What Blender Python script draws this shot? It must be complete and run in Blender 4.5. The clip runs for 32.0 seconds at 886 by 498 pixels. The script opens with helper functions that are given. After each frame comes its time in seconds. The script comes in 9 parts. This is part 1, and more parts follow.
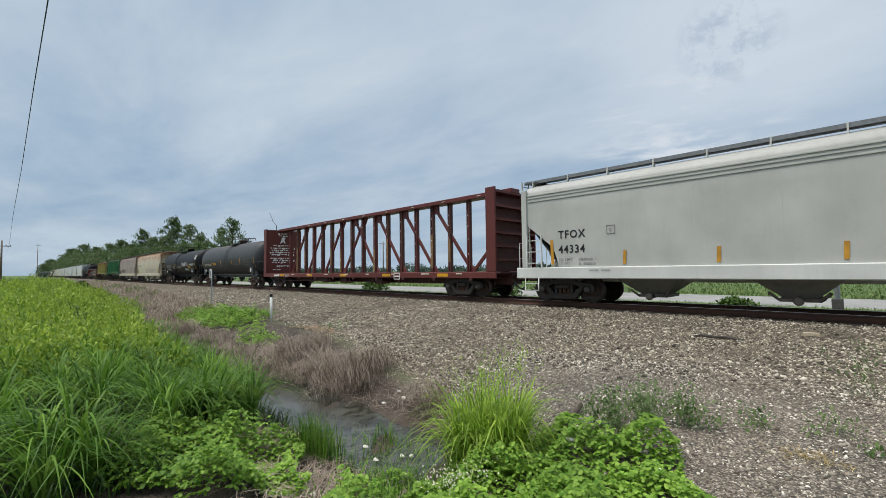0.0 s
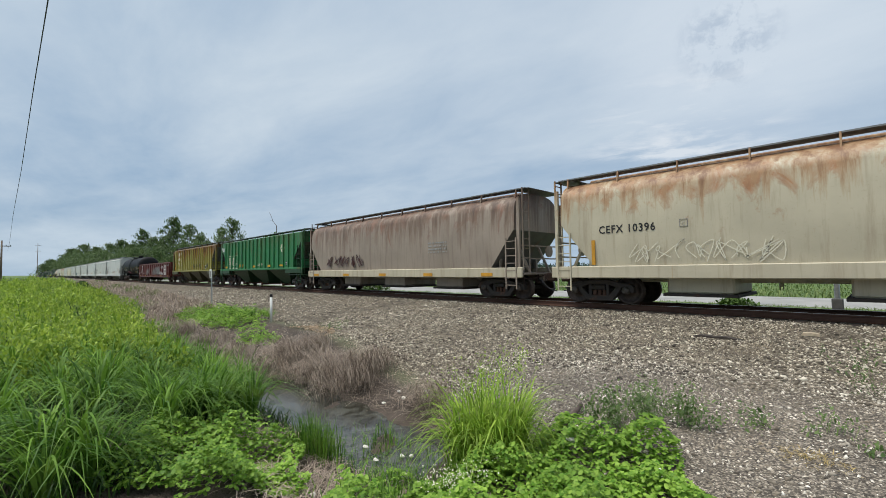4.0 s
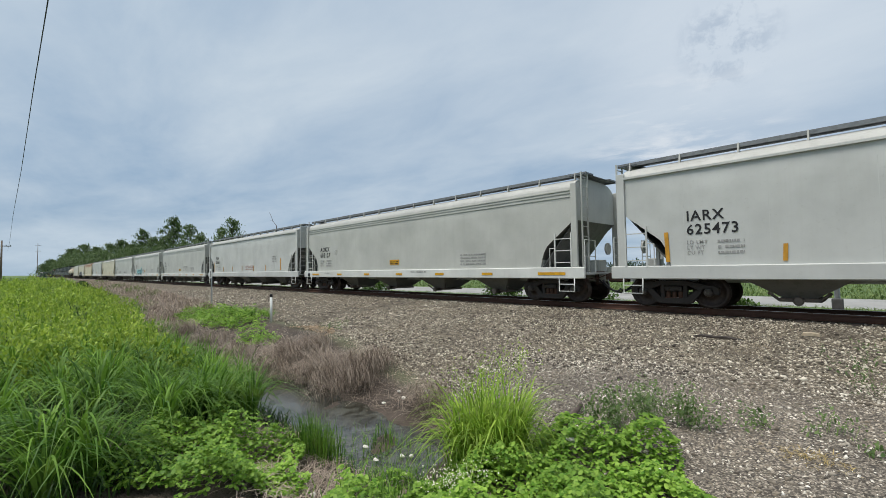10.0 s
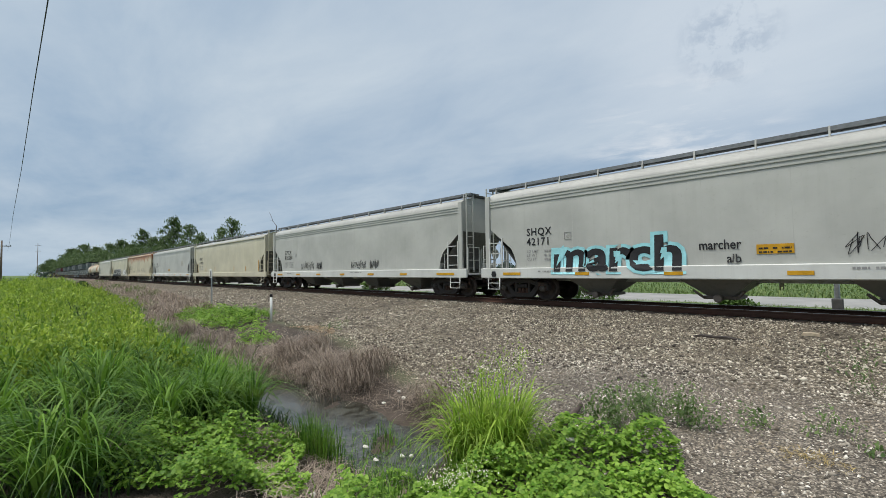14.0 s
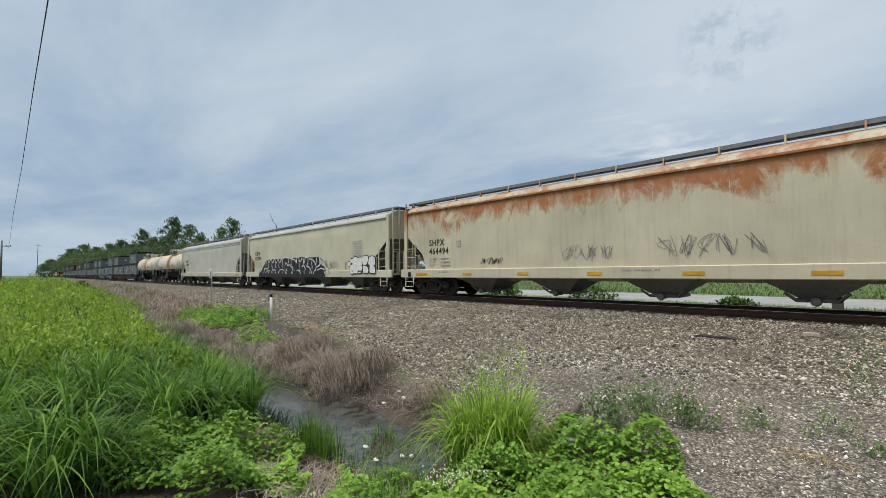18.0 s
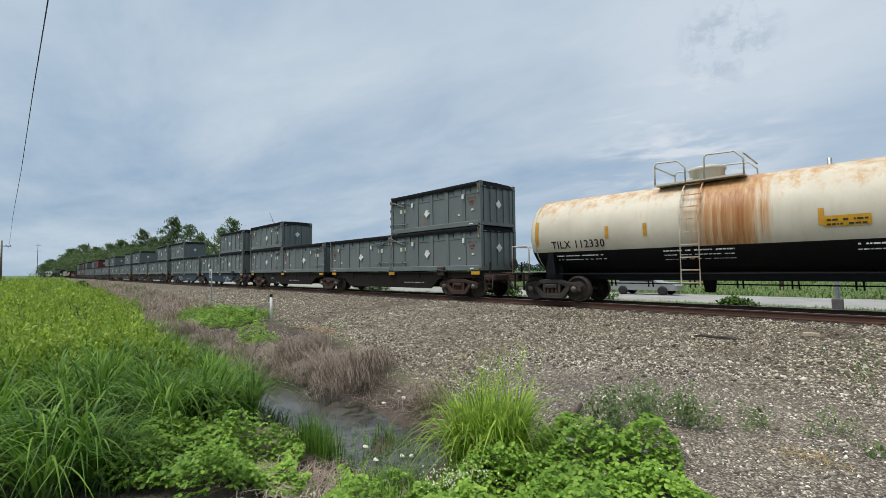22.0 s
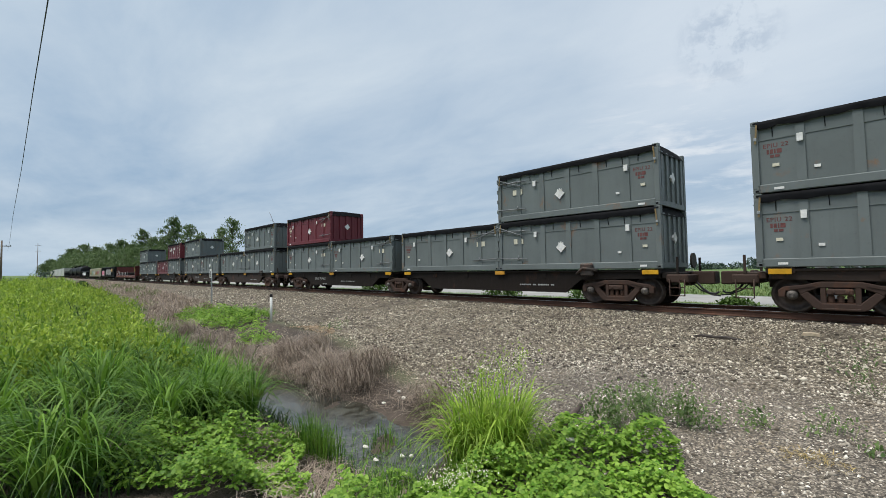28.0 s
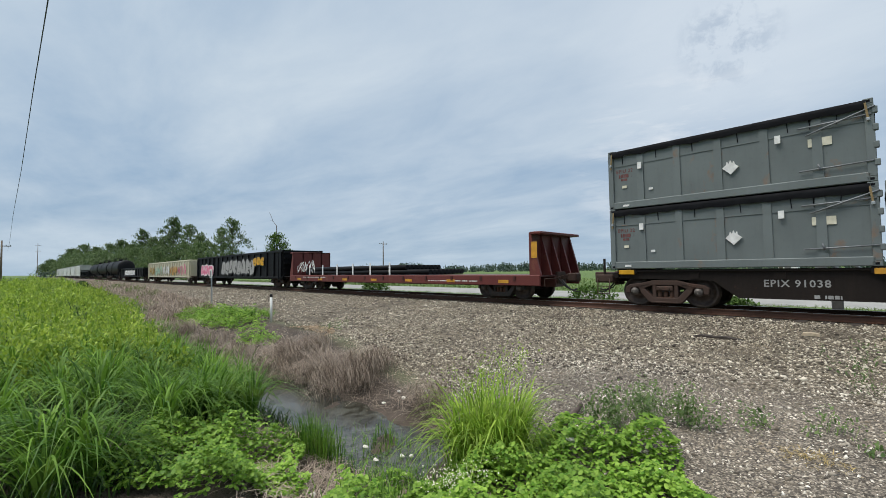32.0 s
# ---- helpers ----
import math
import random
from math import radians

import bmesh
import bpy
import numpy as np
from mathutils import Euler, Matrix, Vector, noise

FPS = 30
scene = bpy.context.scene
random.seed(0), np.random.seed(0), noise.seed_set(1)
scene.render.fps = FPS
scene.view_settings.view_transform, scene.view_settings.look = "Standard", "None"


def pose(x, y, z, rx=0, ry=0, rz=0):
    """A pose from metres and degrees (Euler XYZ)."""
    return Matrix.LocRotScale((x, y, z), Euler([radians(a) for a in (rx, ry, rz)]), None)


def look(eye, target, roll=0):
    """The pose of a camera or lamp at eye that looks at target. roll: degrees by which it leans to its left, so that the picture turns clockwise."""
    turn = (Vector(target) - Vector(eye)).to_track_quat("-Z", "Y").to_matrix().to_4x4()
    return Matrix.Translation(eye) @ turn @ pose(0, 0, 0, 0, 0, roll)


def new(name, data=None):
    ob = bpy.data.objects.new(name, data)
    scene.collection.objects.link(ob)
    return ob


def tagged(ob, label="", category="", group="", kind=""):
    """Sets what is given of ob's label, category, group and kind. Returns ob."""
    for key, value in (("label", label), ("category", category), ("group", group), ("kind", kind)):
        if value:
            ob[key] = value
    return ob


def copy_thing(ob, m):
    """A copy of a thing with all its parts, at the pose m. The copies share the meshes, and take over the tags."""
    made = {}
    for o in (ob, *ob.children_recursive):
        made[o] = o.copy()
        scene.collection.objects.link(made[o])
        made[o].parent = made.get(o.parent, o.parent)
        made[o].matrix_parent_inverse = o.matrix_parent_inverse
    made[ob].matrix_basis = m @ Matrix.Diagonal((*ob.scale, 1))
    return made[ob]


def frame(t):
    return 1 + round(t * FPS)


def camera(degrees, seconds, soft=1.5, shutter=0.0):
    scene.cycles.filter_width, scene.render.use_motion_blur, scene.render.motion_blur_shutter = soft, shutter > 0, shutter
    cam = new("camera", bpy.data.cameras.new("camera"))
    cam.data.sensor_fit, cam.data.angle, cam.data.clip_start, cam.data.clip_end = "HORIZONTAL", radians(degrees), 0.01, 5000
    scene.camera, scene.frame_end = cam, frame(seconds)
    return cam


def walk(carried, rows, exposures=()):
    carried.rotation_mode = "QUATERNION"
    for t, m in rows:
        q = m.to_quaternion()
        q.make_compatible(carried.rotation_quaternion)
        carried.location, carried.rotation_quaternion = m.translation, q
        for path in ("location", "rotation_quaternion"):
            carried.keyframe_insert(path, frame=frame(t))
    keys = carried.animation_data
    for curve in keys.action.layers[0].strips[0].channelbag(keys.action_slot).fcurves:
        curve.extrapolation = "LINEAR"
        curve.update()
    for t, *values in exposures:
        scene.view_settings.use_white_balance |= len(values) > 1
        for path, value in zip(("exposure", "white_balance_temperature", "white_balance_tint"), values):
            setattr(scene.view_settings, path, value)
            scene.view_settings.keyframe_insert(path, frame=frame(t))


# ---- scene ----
EYE = Vector((0.0, 0.0, 1.189))
TURN, TILT = 0.7726, 0.0493
AHEAD = Vector((-math.cos(TURN) * math.cos(TILT), math.sin(TURN) * math.cos(TILT), math.sin(TILT)))
cam = camera(91.79, 32.0, soft=0.45)
VIEW = look(EYE, EYE + AHEAD, -0.716)
walk(cam, [(0.0, VIEW), (32.0, VIEW)], exposures=[(0.0, -0.05), (3.0, 0.02), (8.0, 0.02), (11.0, -0.05), (20.0, -0.08), (23.0, 0.0), (28.0, 0.05), (32.0, 0.03)])

# world z = 0 is the top of the rails; the track runs along x, the train travels towards +x
TRACK_Y = 14.88


def S(t):
    """Metres that the train has gone at t seconds."""
    return 19.45 * t + (0.0 if t < 20 else 0.025 * (t - 20) ** 2)


# ---------------------------------------------------------------- node helpers
def node(nt, kind, **kw):
    n = nt.nodes.new(kind)
    for k, v in kw.items():
        if k == "data_type":
            n.data_type = v
        elif k == "blend_type":
            n.blend_type = v
        elif k == "operation":
            n.operation = v
        elif k == "sky_type":
            n.sky_type = v
        elif k == "attribute_name":
            n.attribute_name = v
    return n


def put(nt, sock, v):
    if isinstance(v, bpy.types.NodeSocket):
        nt.links.new(v, sock)
    elif isinstance(v, (tuple, list)) and len(v) == 3 and sock.type == "RGBA":
        sock.default_value = (*v, 1.0)
    else:
        sock.default_value = v


def mix(nt, fac, a, b, blend="MIX"):
    n = node(nt, "ShaderNodeMix", data_type="RGBA", blend_type=blend)
    put(nt, n.inputs[0], fac), put(nt, n.inputs[6], a), put(nt, n.inputs[7], b)
    return n.outputs[2]


def calc(nt, op, a, b=0.0):
    n = node(nt, "ShaderNodeMath", operation=op)
    put(nt, n.inputs[0], a), put(nt, n.inputs[1], b)
    return n.outputs[0]


def ramp(nt, fac, lo, hi, a=0.0, b=1.0):
    n = nt.nodes.new("ShaderNodeMapRange")
    n.clamp = True
    put(nt, n.inputs[0], fac)
    for i, v in enumerate((lo, hi, a, b)):
        n.inputs[i + 1].default_value = v
    return n.outputs[0]


def scaled(nt, vec, s, add=None):
    n = nt.nodes.new("ShaderNodeMapping")
    put(nt, n.inputs[0], vec)
    n.inputs[3].default_value = s
    if add is not None:
        put(nt, n.inputs[1], add)
    return n.outputs[0]


def cloud(nt, vec, scale, detail=4.0, rough=0.55, dist=0.0):
    n = nt.nodes.new("ShaderNodeTexNoise")
    put(nt, n.inputs["Vector"], vec)
    n.inputs["Scale"].default_value, n.inputs["Detail"].default_value = scale, detail
    n.inputs["Roughness"].default_value, n.inputs["Distortion"].default_value = rough, dist
    return n.outputs["Fac"]


def fresh(name):
    m = bpy.data.materials.new(name)
    m.use_nodes = True
    nt = m.node_tree
    return m, nt, nt.nodes["Principled BSDF"]


def shifted(nt):
    """Object coordinates, offset by the object's own random number."""
    tc = nt.nodes.new("ShaderNodeTexCoord")
    info = nt.nodes.new("ShaderNodeObjectInfo")
    comb = nt.nodes.new("ShaderNodeCombineXYZ")
    r = calc(nt, "MULTIPLY", info.outputs["Random"], 37.0)
    for i in range(3):
        nt.links.new(r, comb.inputs[i])
    n = nt.nodes.new("ShaderNodeVectorMath")
    n.operation = "ADD"
    nt.links.new(tc.outputs["Object"], n.inputs[0]), nt.links.new(comb.outputs[0], n.inputs[1])
    return n.outputs[0], tc.outputs["Object"]


def bumped(nt, bsdf, height, strength=0.2, dist=0.02):
    b = nt.nodes.new("ShaderNodeBump")
    b.inputs["Strength"].default_value, b.inputs["Distance"].default_value = strength, dist
    nt.links.new(height, b.inputs["Height"]), nt.links.new(b.outputs[0], bsdf.inputs["Normal"])


def paint(name, col, rough=0.45, vary=0.12, streak=0.25, streak_col=(0.12, 0.09, 0.07), rust=0.0, rust_col=(0.17, 0.06, 0.025), rust_z=None, metal=0.0, bump=0.08, top=None, bands=(), gloss=0.3):
    """Weathered paint on steel: soft fading, run-down streaks of grime, rust in patches."""
    m, nt, b = fresh(name)
    p, raw = shifted(nt)
    fade = cloud(nt, p, 0.7, 5)
    c = mix(nt, ramp(nt, fade, 0.3, 0.7), tuple(x * (1 - vary) for x in col), tuple(min(1, x * (1 + vary)) for x in col))
    runs = cloud(nt, scaled(nt, p, (3.2, 3.2, 0.22)), 1.6, 6, 0.65)
    c = mix(nt, calc(nt, "MULTIPLY", ramp(nt, runs, 0.5, 0.78), streak), c, streak_col)
    specks = cloud(nt, p, 14.0, 3)
    c = mix(nt, calc(nt, "MULTIPLY", ramp(nt, specks, 0.62, 0.8), 0.25), c, streak_col)
    if rust > 0:
        patch = cloud(nt, scaled(nt, p, (0.9, 0.9, 0.55)), 1.5, 7, 0.68, 0.6)
        k = patch
        if rust_z:
            sep = nt.nodes.new("ShaderNodeSeparateXYZ")
            nt.links.new(raw, sep.inputs[0])
            k = calc(nt, "ADD", patch, ramp(nt, sep.outputs[2], rust_z[0], rust_z[1], -0.22, 0.16))
        mask = ramp(nt, k, 0.64 - 0.2 * rust, 0.79 - 0.2 * rust)
        tone = mix(nt, cloud(nt, p, 5.0, 4), tuple(x * 0.55 for x in rust_col), tuple(min(1, x * 1.9) for x in rust_col))
        c = mix(nt, calc(nt, "MULTIPLY", mask, 0.88), c, tone)
    for xc, half_, deep, bright in bands:
        sep = nt.nodes.new("ShaderNodeSeparateXYZ")
        nt.links.new(raw, sep.inputs[0])
        off = calc(nt, "ABSOLUTE", calc(nt, "SUBTRACT", sep.outputs[0], xc))
        fall = cloud(nt, scaled(nt, p, (4.0, 1.0, 0.05)), 1.6, 6, 0.7)
        k = calc(nt, "ADD", fall, ramp(nt, off, half_ * 0.3, half_ * 1.15, 0.16, -0.4))
        k = calc(nt, "SUBTRACT", k, ramp(nt, sep.outputs[2], 1.6, 2.6, 0.08, 0.0))
        c = mix(nt, calc(nt, "MULTIPLY", ramp(nt, k, 0.36, 0.60), 0.85), c, bright)
        c = mix(nt, calc(nt, "MULTIPLY", ramp(nt, k, 0.54, 0.76), 0.9), c, deep)
    if top:
        z_lo, z_hi, amount, dark, bright = top
        sep = nt.nodes.new("ShaderNodeSeparateXYZ")
        nt.links.new(raw, sep.inputs[0])
        fall = cloud(nt, scaled(nt, p, (2.4, 2.4, 0.12)), 1.3, 6, 0.7)
        k = calc(nt, "ADD", fall, ramp(nt, sep.outputs[2], z_lo, z_hi, -0.30, 0.10))
        c = mix(nt, calc(nt, "MULTIPLY", ramp(nt, k, 0.36, 0.50), amount), c, bright)
        c = mix(nt, calc(nt, "MULTIPLY", ramp(nt, k, 0.46, 0.62), amount), c, dark)
    put(nt, b.inputs["Base Color"], c)
    put(nt, b.inputs["Roughness"], ramp(nt, specks, 0.3, 0.7, rough - 0.08, rough + 0.12))
    b.inputs["Metallic"].default_value = metal
    b.inputs["Specular IOR Level"].default_value = gloss
    bumped(nt, b, cloud(nt, p, 1.1, 3), bump, 0.05)
    return m


def plain(name, col, rough=0.6, metal=0.0, vary=0.15, scale=6.0, bump=0.0, gloss=0.3):
    m, nt, b = fresh(name)
    p, raw = shifted(nt)
    n = cloud(nt, p, scale, 5)
    put(nt, b.inputs["Base Color"], mix(nt, ramp(nt, n, 0.3, 0.7), tuple(x * (1 - vary) for x in col), tuple(min(1, x * (1 + vary)) for x in col)))
    b.inputs["Roughness"].default_value, b.inputs["Metallic"].default_value = rough, metal
    b.inputs["Specular IOR Level"].default_value = gloss
    if bump:
        bumped(nt, b, n, bump, 0.02)
    return m


def leafy(name, a, b_, rough=0.5, glow=0.35, tip=None):
    """Leaves and blades: each piece its own tone, light passing through."""
    m, nt, b = fresh(name)
    g = nt.nodes.new("ShaderNodeNewGeometry")
    c = mix(nt, g.outputs["Random Per Island"], a, b_)
    tc = nt.nodes.new("ShaderNodeTexCoord")
    n = cloud(nt, tc.outputs["Object"], 0.9, 4)
    c = mix(nt, ramp(nt, n, 0.35, 0.7, 0.0, 0.6), c, tuple(x * 0.5 for x in a))
    if tip:
        c = mix(nt, ramp(nt, cloud(nt, tc.outputs["Object"], 3.0, 3), 0.55, 0.8, 0, 0.6), c, tip)
    put(nt, b.inputs["Base Color"], c)
    b.inputs["Roughness"].default_value = rough
    b.inputs["Specular IOR Level"].default_value = 0.25
    t = nt.nodes.new("ShaderNodeBsdfTranslucent")
    nt.links.new(c, t.inputs[0])
    mx = nt.nodes.new("ShaderNodeMixShader")
    mx.inputs[0].default_value = glow
    nt.links.new(b.outputs[0], mx.inputs[1]), nt.links.new(t.outputs[0], mx.inputs[2])
    nt.links.new(mx.outputs[0], nt.nodes["Material Output"].inputs[0])
    return m


# ---------------------------------------------------------------- light
WISP, BANK = (-0.179, 0.896, 0.406), (-0.282, 0.939, 0.197)
world = bpy.data.worlds.new("world")
scene.world = world
world.use_nodes = True
nt = world.node_tree
bg = nt.nodes["Background"]
sky = node(nt, "ShaderNodeTexSky", sky_type="NISHITA")
sky.sun_disc, sky.sun_elevation, sky.sun_rotation = False, radians(65), radians(207)
sky.air_density, sky.dust_density = 1.2, 2.5
tc = nt.nodes.new("ShaderNodeTexCoord")
sep = nt.nodes.new("ShaderNodeSeparateXYZ")
nt.links.new(tc.outputs["Generated"], sep.inputs[0])
up = calc(nt, "ADD", calc(nt, "MAXIMUM", sep.outputs[2], 0.0), 0.13)
flat = nt.nodes.new("ShaderNodeCombineXYZ")
nt.links.new(calc(nt, "DIVIDE", sep.outputs[0], up), flat.inputs[0])
nt.links.new(calc(nt, "DIVIDE", sep.outputs[1], up), flat.inputs[1])
flat.inputs[2].default_value = 3.7
turned = nt.nodes.new("ShaderNodeMapping")
nt.links.new(flat.outputs[0], turned.inputs[0])
turned.inputs[2].default_value = (0, 0, radians(38))
turned.inputs[3].default_value = (0.55, 1.0, 1.0)
big = cloud(nt, turned.outputs[0], 0.62, 6, 0.55, 0.5)
fine = cloud(nt, turned.outputs[0], 2.6, 7, 0.62, 0.4)
cover = calc(nt, "ADD", calc(nt, "MULTIPLY", big, 0.72), calc(nt, "MULTIPLY", fine, 0.28))
blue = mix(nt, 0.12, (0.270, 0.410, 0.585), mix(nt, 1.0, sky.outputs[0], (0.1, 0.1, 0.1), "MULTIPLY"))
pale = (0.565, 0.66, 0.752)
veil = mix(nt, ramp(nt, cover, 0.36, 0.66), blue, pale)
veil = mix(nt, ramp(nt, sep.outputs[2], 0.0, 0.14, 0.5, 0.0), veil, (0.465, 0.585, 0.695))
veil = mix(nt, ramp(nt, calc(nt, "MULTIPLY", sep.outputs[1], sep.outputs[2]), 0.05, 0.4, 0.0, 0.45), veil, (0.70, 0.765, 0.83))
# a ragged dark wisp in a bright gap, and a lighter bank low over the horizon
def near_way(way, wide, tight):
    n = nt.nodes.new("ShaderNodeVectorMath")
    n.operation = "DOT_PRODUCT"
    nt.links.new(tc.outputs["Generated"], n.inputs[0])
    n.inputs[1].default_value = Vector(way).normalized()
    return ramp(nt, n.outputs["Value"], math.cos(radians(wide)), math.cos(radians(tight)))


rag = cloud(nt, tc.outputs["Generated"], 26.0, 6, 0.62, 0.3)
veil = mix(nt, calc(nt, "MULTIPLY", near_way(WISP, 15, 4), 0.35), veil, (0.72, 0.785, 0.86))
veil = mix(nt, calc(nt, "MULTIPLY", near_way(WISP, 5.2, 2.2), ramp(nt, rag, 0.47, 0.60, 0.0, 0.65)), veil, (0.40, 0.49, 0.61))
low_ = cloud(nt, scaled(nt, tc.outputs["Generated"], (1.0, 1.0, 5.0)), 6.0, 6, 0.6, 0.3)
veil = mix(nt, calc(nt, "MULTIPLY", near_way(BANK, 13, 3), ramp(nt, low_, 0.46, 0.62, 0.0, 0.75)), veil, (0.74, 0.79, 0.845))
# the cloud deck thins towards the zenith, out of the picture
veil = mix(nt, ramp(nt, sep.outputs[2], 0.62, 0.95), veil, (1.25, 1.28, 1.3))
nt.links.new(veil, bg.inputs[0])
bg.inputs[1].default_value = 1.0

sun = new("sun", bpy.data.lights.new("sun", "SUN"))
sun.data.energy, sun.data.angle, sun.data.color = 3.2, radians(34), (1.0, 0.96, 0.9)
sun.matrix_world = look((0, 0, 0), Vector((0.26, 0.50, -1.2)))

# ---------------------------------------------------------------- materials
M = {}
M["white"] = paint("white_car_paint", (0.50, 0.51, 0.485), streak=0.12, streak_col=(0.3, 0.28, 0.25))
M["grey"] = paint("light_grey_car_paint", (0.45, 0.455, 0.42), streak=0.14, streak_col=(0.26, 0.24, 0.21))
M["bone"] = paint("bone_car_paint", (0.48, 0.46, 0.385), streak=0.14, streak_col=(0.28, 0.25, 0.2))
M["tan"] = paint("tan_car_paint", (0.535, 0.50, 0.375), streak=0.16, streak_col=(0.26, 0.22, 0.16))
M["rusty"] = paint("rust_stained_cream_paint", (0.53, 0.478, 0.345), streak=0.25, rust=0.78, rust_col=(0.27, 0.074, 0.009), rust_z=(2.4, 3.9), top=(2.9, 4.2, 0.3, (0.20, 0.06, 0.015), (0.44, 0.22, 0.085)))
M["roof_rust"] = paint("rust_blotched_roof_paint", (0.44, 0.38, 0.27), streak=0.4, streak_col=(0.2, 0.12, 0.06), rust=0.95, rust_col=(0.24, 0.075, 0.016))
M["worn"] = paint("worn_pale_paint", (0.47, 0.425, 0.315), streak=0.6, streak_col=(0.22, 0.15, 0.09), rust=0.5, rust_col=(0.26, 0.115, 0.05), rust_z=(1.4, 4.2), top=(2.3, 4.4, 0.85, (0.17, 0.08, 0.042), (0.36, 0.23, 0.125)))
M["brownish"] = paint("grimy_brown_grey_paint", (0.29, 0.24, 0.195), streak=0.6, streak_col=(0.12, 0.08, 0.06), rust=0.45, rust_col=(0.17, 0.075, 0.05), rust_z=(1.4, 4.2), top=(1.2, 4.6, 0.7, (0.075, 0.05, 0.04), (0.18, 0.12, 0.085)))
M["sill_white"] = paint("sill_white_paint", (0.60, 0.61, 0.575), streak=0.15, streak_col=(0.3, 0.28, 0.25))
M["green"] = paint("green_car_paint", (0.028, 0.165, 0.062), streak=0.45, streak_col=(0.05, 0.06, 0.03), rust=0.3, rust_col=(0.12, 0.06, 0.02), top=(1.6, 5.0, 0.7, (0.045, 0.04, 0.02), (0.07, 0.12, 0.045)))
M["dull_green"] = paint("grimy_dark_green_paint", (0.02, 0.055, 0.025), streak=0.5, streak_col=(0.03, 0.028, 0.022))
M["olive"] = paint("faded_olive_yellow_paint", (0.24, 0.225, 0.052), streak=0.8, streak_col=(0.10, 0.055, 0.022), rust=0.4, rust_col=(0.16, 0.06, 0.018), top=(1.3, 4.4, 0.92, (0.050, 0.024, 0.013), (0.19, 0.085, 0.022)))
M["olive_rib"] = paint("faded_yellow_paint", (0.34, 0.31, 0.085), streak=0.6, streak_col=(0.15, 0.09, 0.03), top=(1.6, 4.6, 0.85, (0.07, 0.032, 0.015), (0.30, 0.13, 0.03)))
M["dark_olive"] = paint("grimy_underbody_paint", (0.07, 0.065, 0.032), streak=0.5, streak_col=(0.04, 0.03, 0.02))
M["red"] = paint("oxide_red_paint", (0.118, 0.030, 0.026), streak=0.3, streak_col=(0.07, 0.03, 0.025), rust=0.2, rust_col=(0.13, 0.05, 0.03))
M["red_dark"] = paint("dark_oxide_red_paint", (0.065, 0.021, 0.018), streak=0.3, streak_col=(0.05, 0.026, 0.024))
M["maroon"] = paint("maroon_container_paint", (0.13, 0.022, 0.030), streak=0.15, streak_col=(0.06, 0.03, 0.03))
M["black"] = paint("black_tank_paint", (0.006, 0.0064, 0.0078), rough=0.55, streak=0.12, streak_col=(0.03, 0.028, 0.026), bump=0.015, gloss=0.16)
M["black_worn"] = paint("grimy_black_tank_paint", (0.047, 0.051, 0.054), rough=0.5, streak=0.5, streak_col=(0.075, 0.06, 0.05), rust=0.12, rust_col=(0.12, 0.06, 0.035), top=(2.6, 4.7, 0.7, (0.055, 0.036, 0.027), (0.075, 0.055, 0.045)))
M["black_mid"] = paint("sooty_black_tank_paint", (0.0135, 0.0145, 0.016), rough=0.5, streak=0.5, streak_col=(0.05, 0.048, 0.045), bump=0.02, gloss=0.22)
M["cream"] = paint("cream_tank_paint", (0.56, 0.515, 0.415), rough=0.45, streak=0.25, streak_col=(0.42, 0.30, 0.18), rust=0.05, rust_col=(0.38, 0.16, 0.06), top=(2.5, 4.1, 0.6, (0.34, 0.14, 0.04), (0.50, 0.32, 0.155)), bands=((0.1, 1.45, (0.27, 0.092, 0.022), (0.47, 0.23, 0.075)), (4.8, 0.35, (0.30, 0.17, 0.08), (0.50, 0.38, 0.24))))
M["steel"] = paint("grimy_running_gear_steel", (0.040, 0.034, 0.030), rough=0.65, streak=0.3, streak_col=(0.03, 0.025, 0.022), rust=0.4, rust_col=(0.085, 0.04, 0.025))
M["rust_steel"] = paint("rusty_brown_steel", (0.085, 0.045, 0.03), rough=0.7, streak=0.35, streak_col=(0.04, 0.025, 0.02), rust=0.5, rust_col=(0.11, 0.045, 0.025))
M["wheel"] = plain("worn_wheel_steel", (0.075, 0.058, 0.05), 0.5, 0.5, 0.3, 9)
M["bearing"] = plain("dull_bearing_steel", (0.125, 0.112, 0.10), 0.55, 0.3, 0.35, 9)
M["outlet"] = plain("dull_outlet_metal", (0.20, 0.165, 0.14), 0.6, 0.2, 0.45, 2.0)
M["tread"] = plain("polished_steel", (0.42, 0.40, 0.38), 0.28, 0.95, 0.1, 20)
M["galv"] = plain("galvanised_steel", (0.33, 0.35, 0.36), 0.45, 0.6, 0.15, 9)
M["grate"] = plain("dark_grating", (0.19, 0.20, 0.21), 0.6, 0.4, 0.2, 9)
M["cont"] = paint("grey_container_paint", (0.136, 0.157, 0.156), rough=0.5, streak=0.22, streak_col=(0.07, 0.07, 0.065), rust=0.2, rust_col=(0.2, 0.09, 0.03))
M["tarp"] = plain("black_tarpaulin", (0.008, 0.0085, 0.010), 0.8, 0.0, 0.35, 5, 0.3, gloss=0.08)
M["blue"] = paint("dark_blue_car_paint", (0.013, 0.032, 0.062), streak=0.3, streak_col=(0.05, 0.045, 0.04))
M["spine"] = paint("rusted_dark_brown_paint", (0.017, 0.013, 0.011), rough=0.65, streak=0.5, streak_col=(0.03, 0.022, 0.018), rust=0.2, rust_col=(0.06, 0.028, 0.016), gloss=0.15)
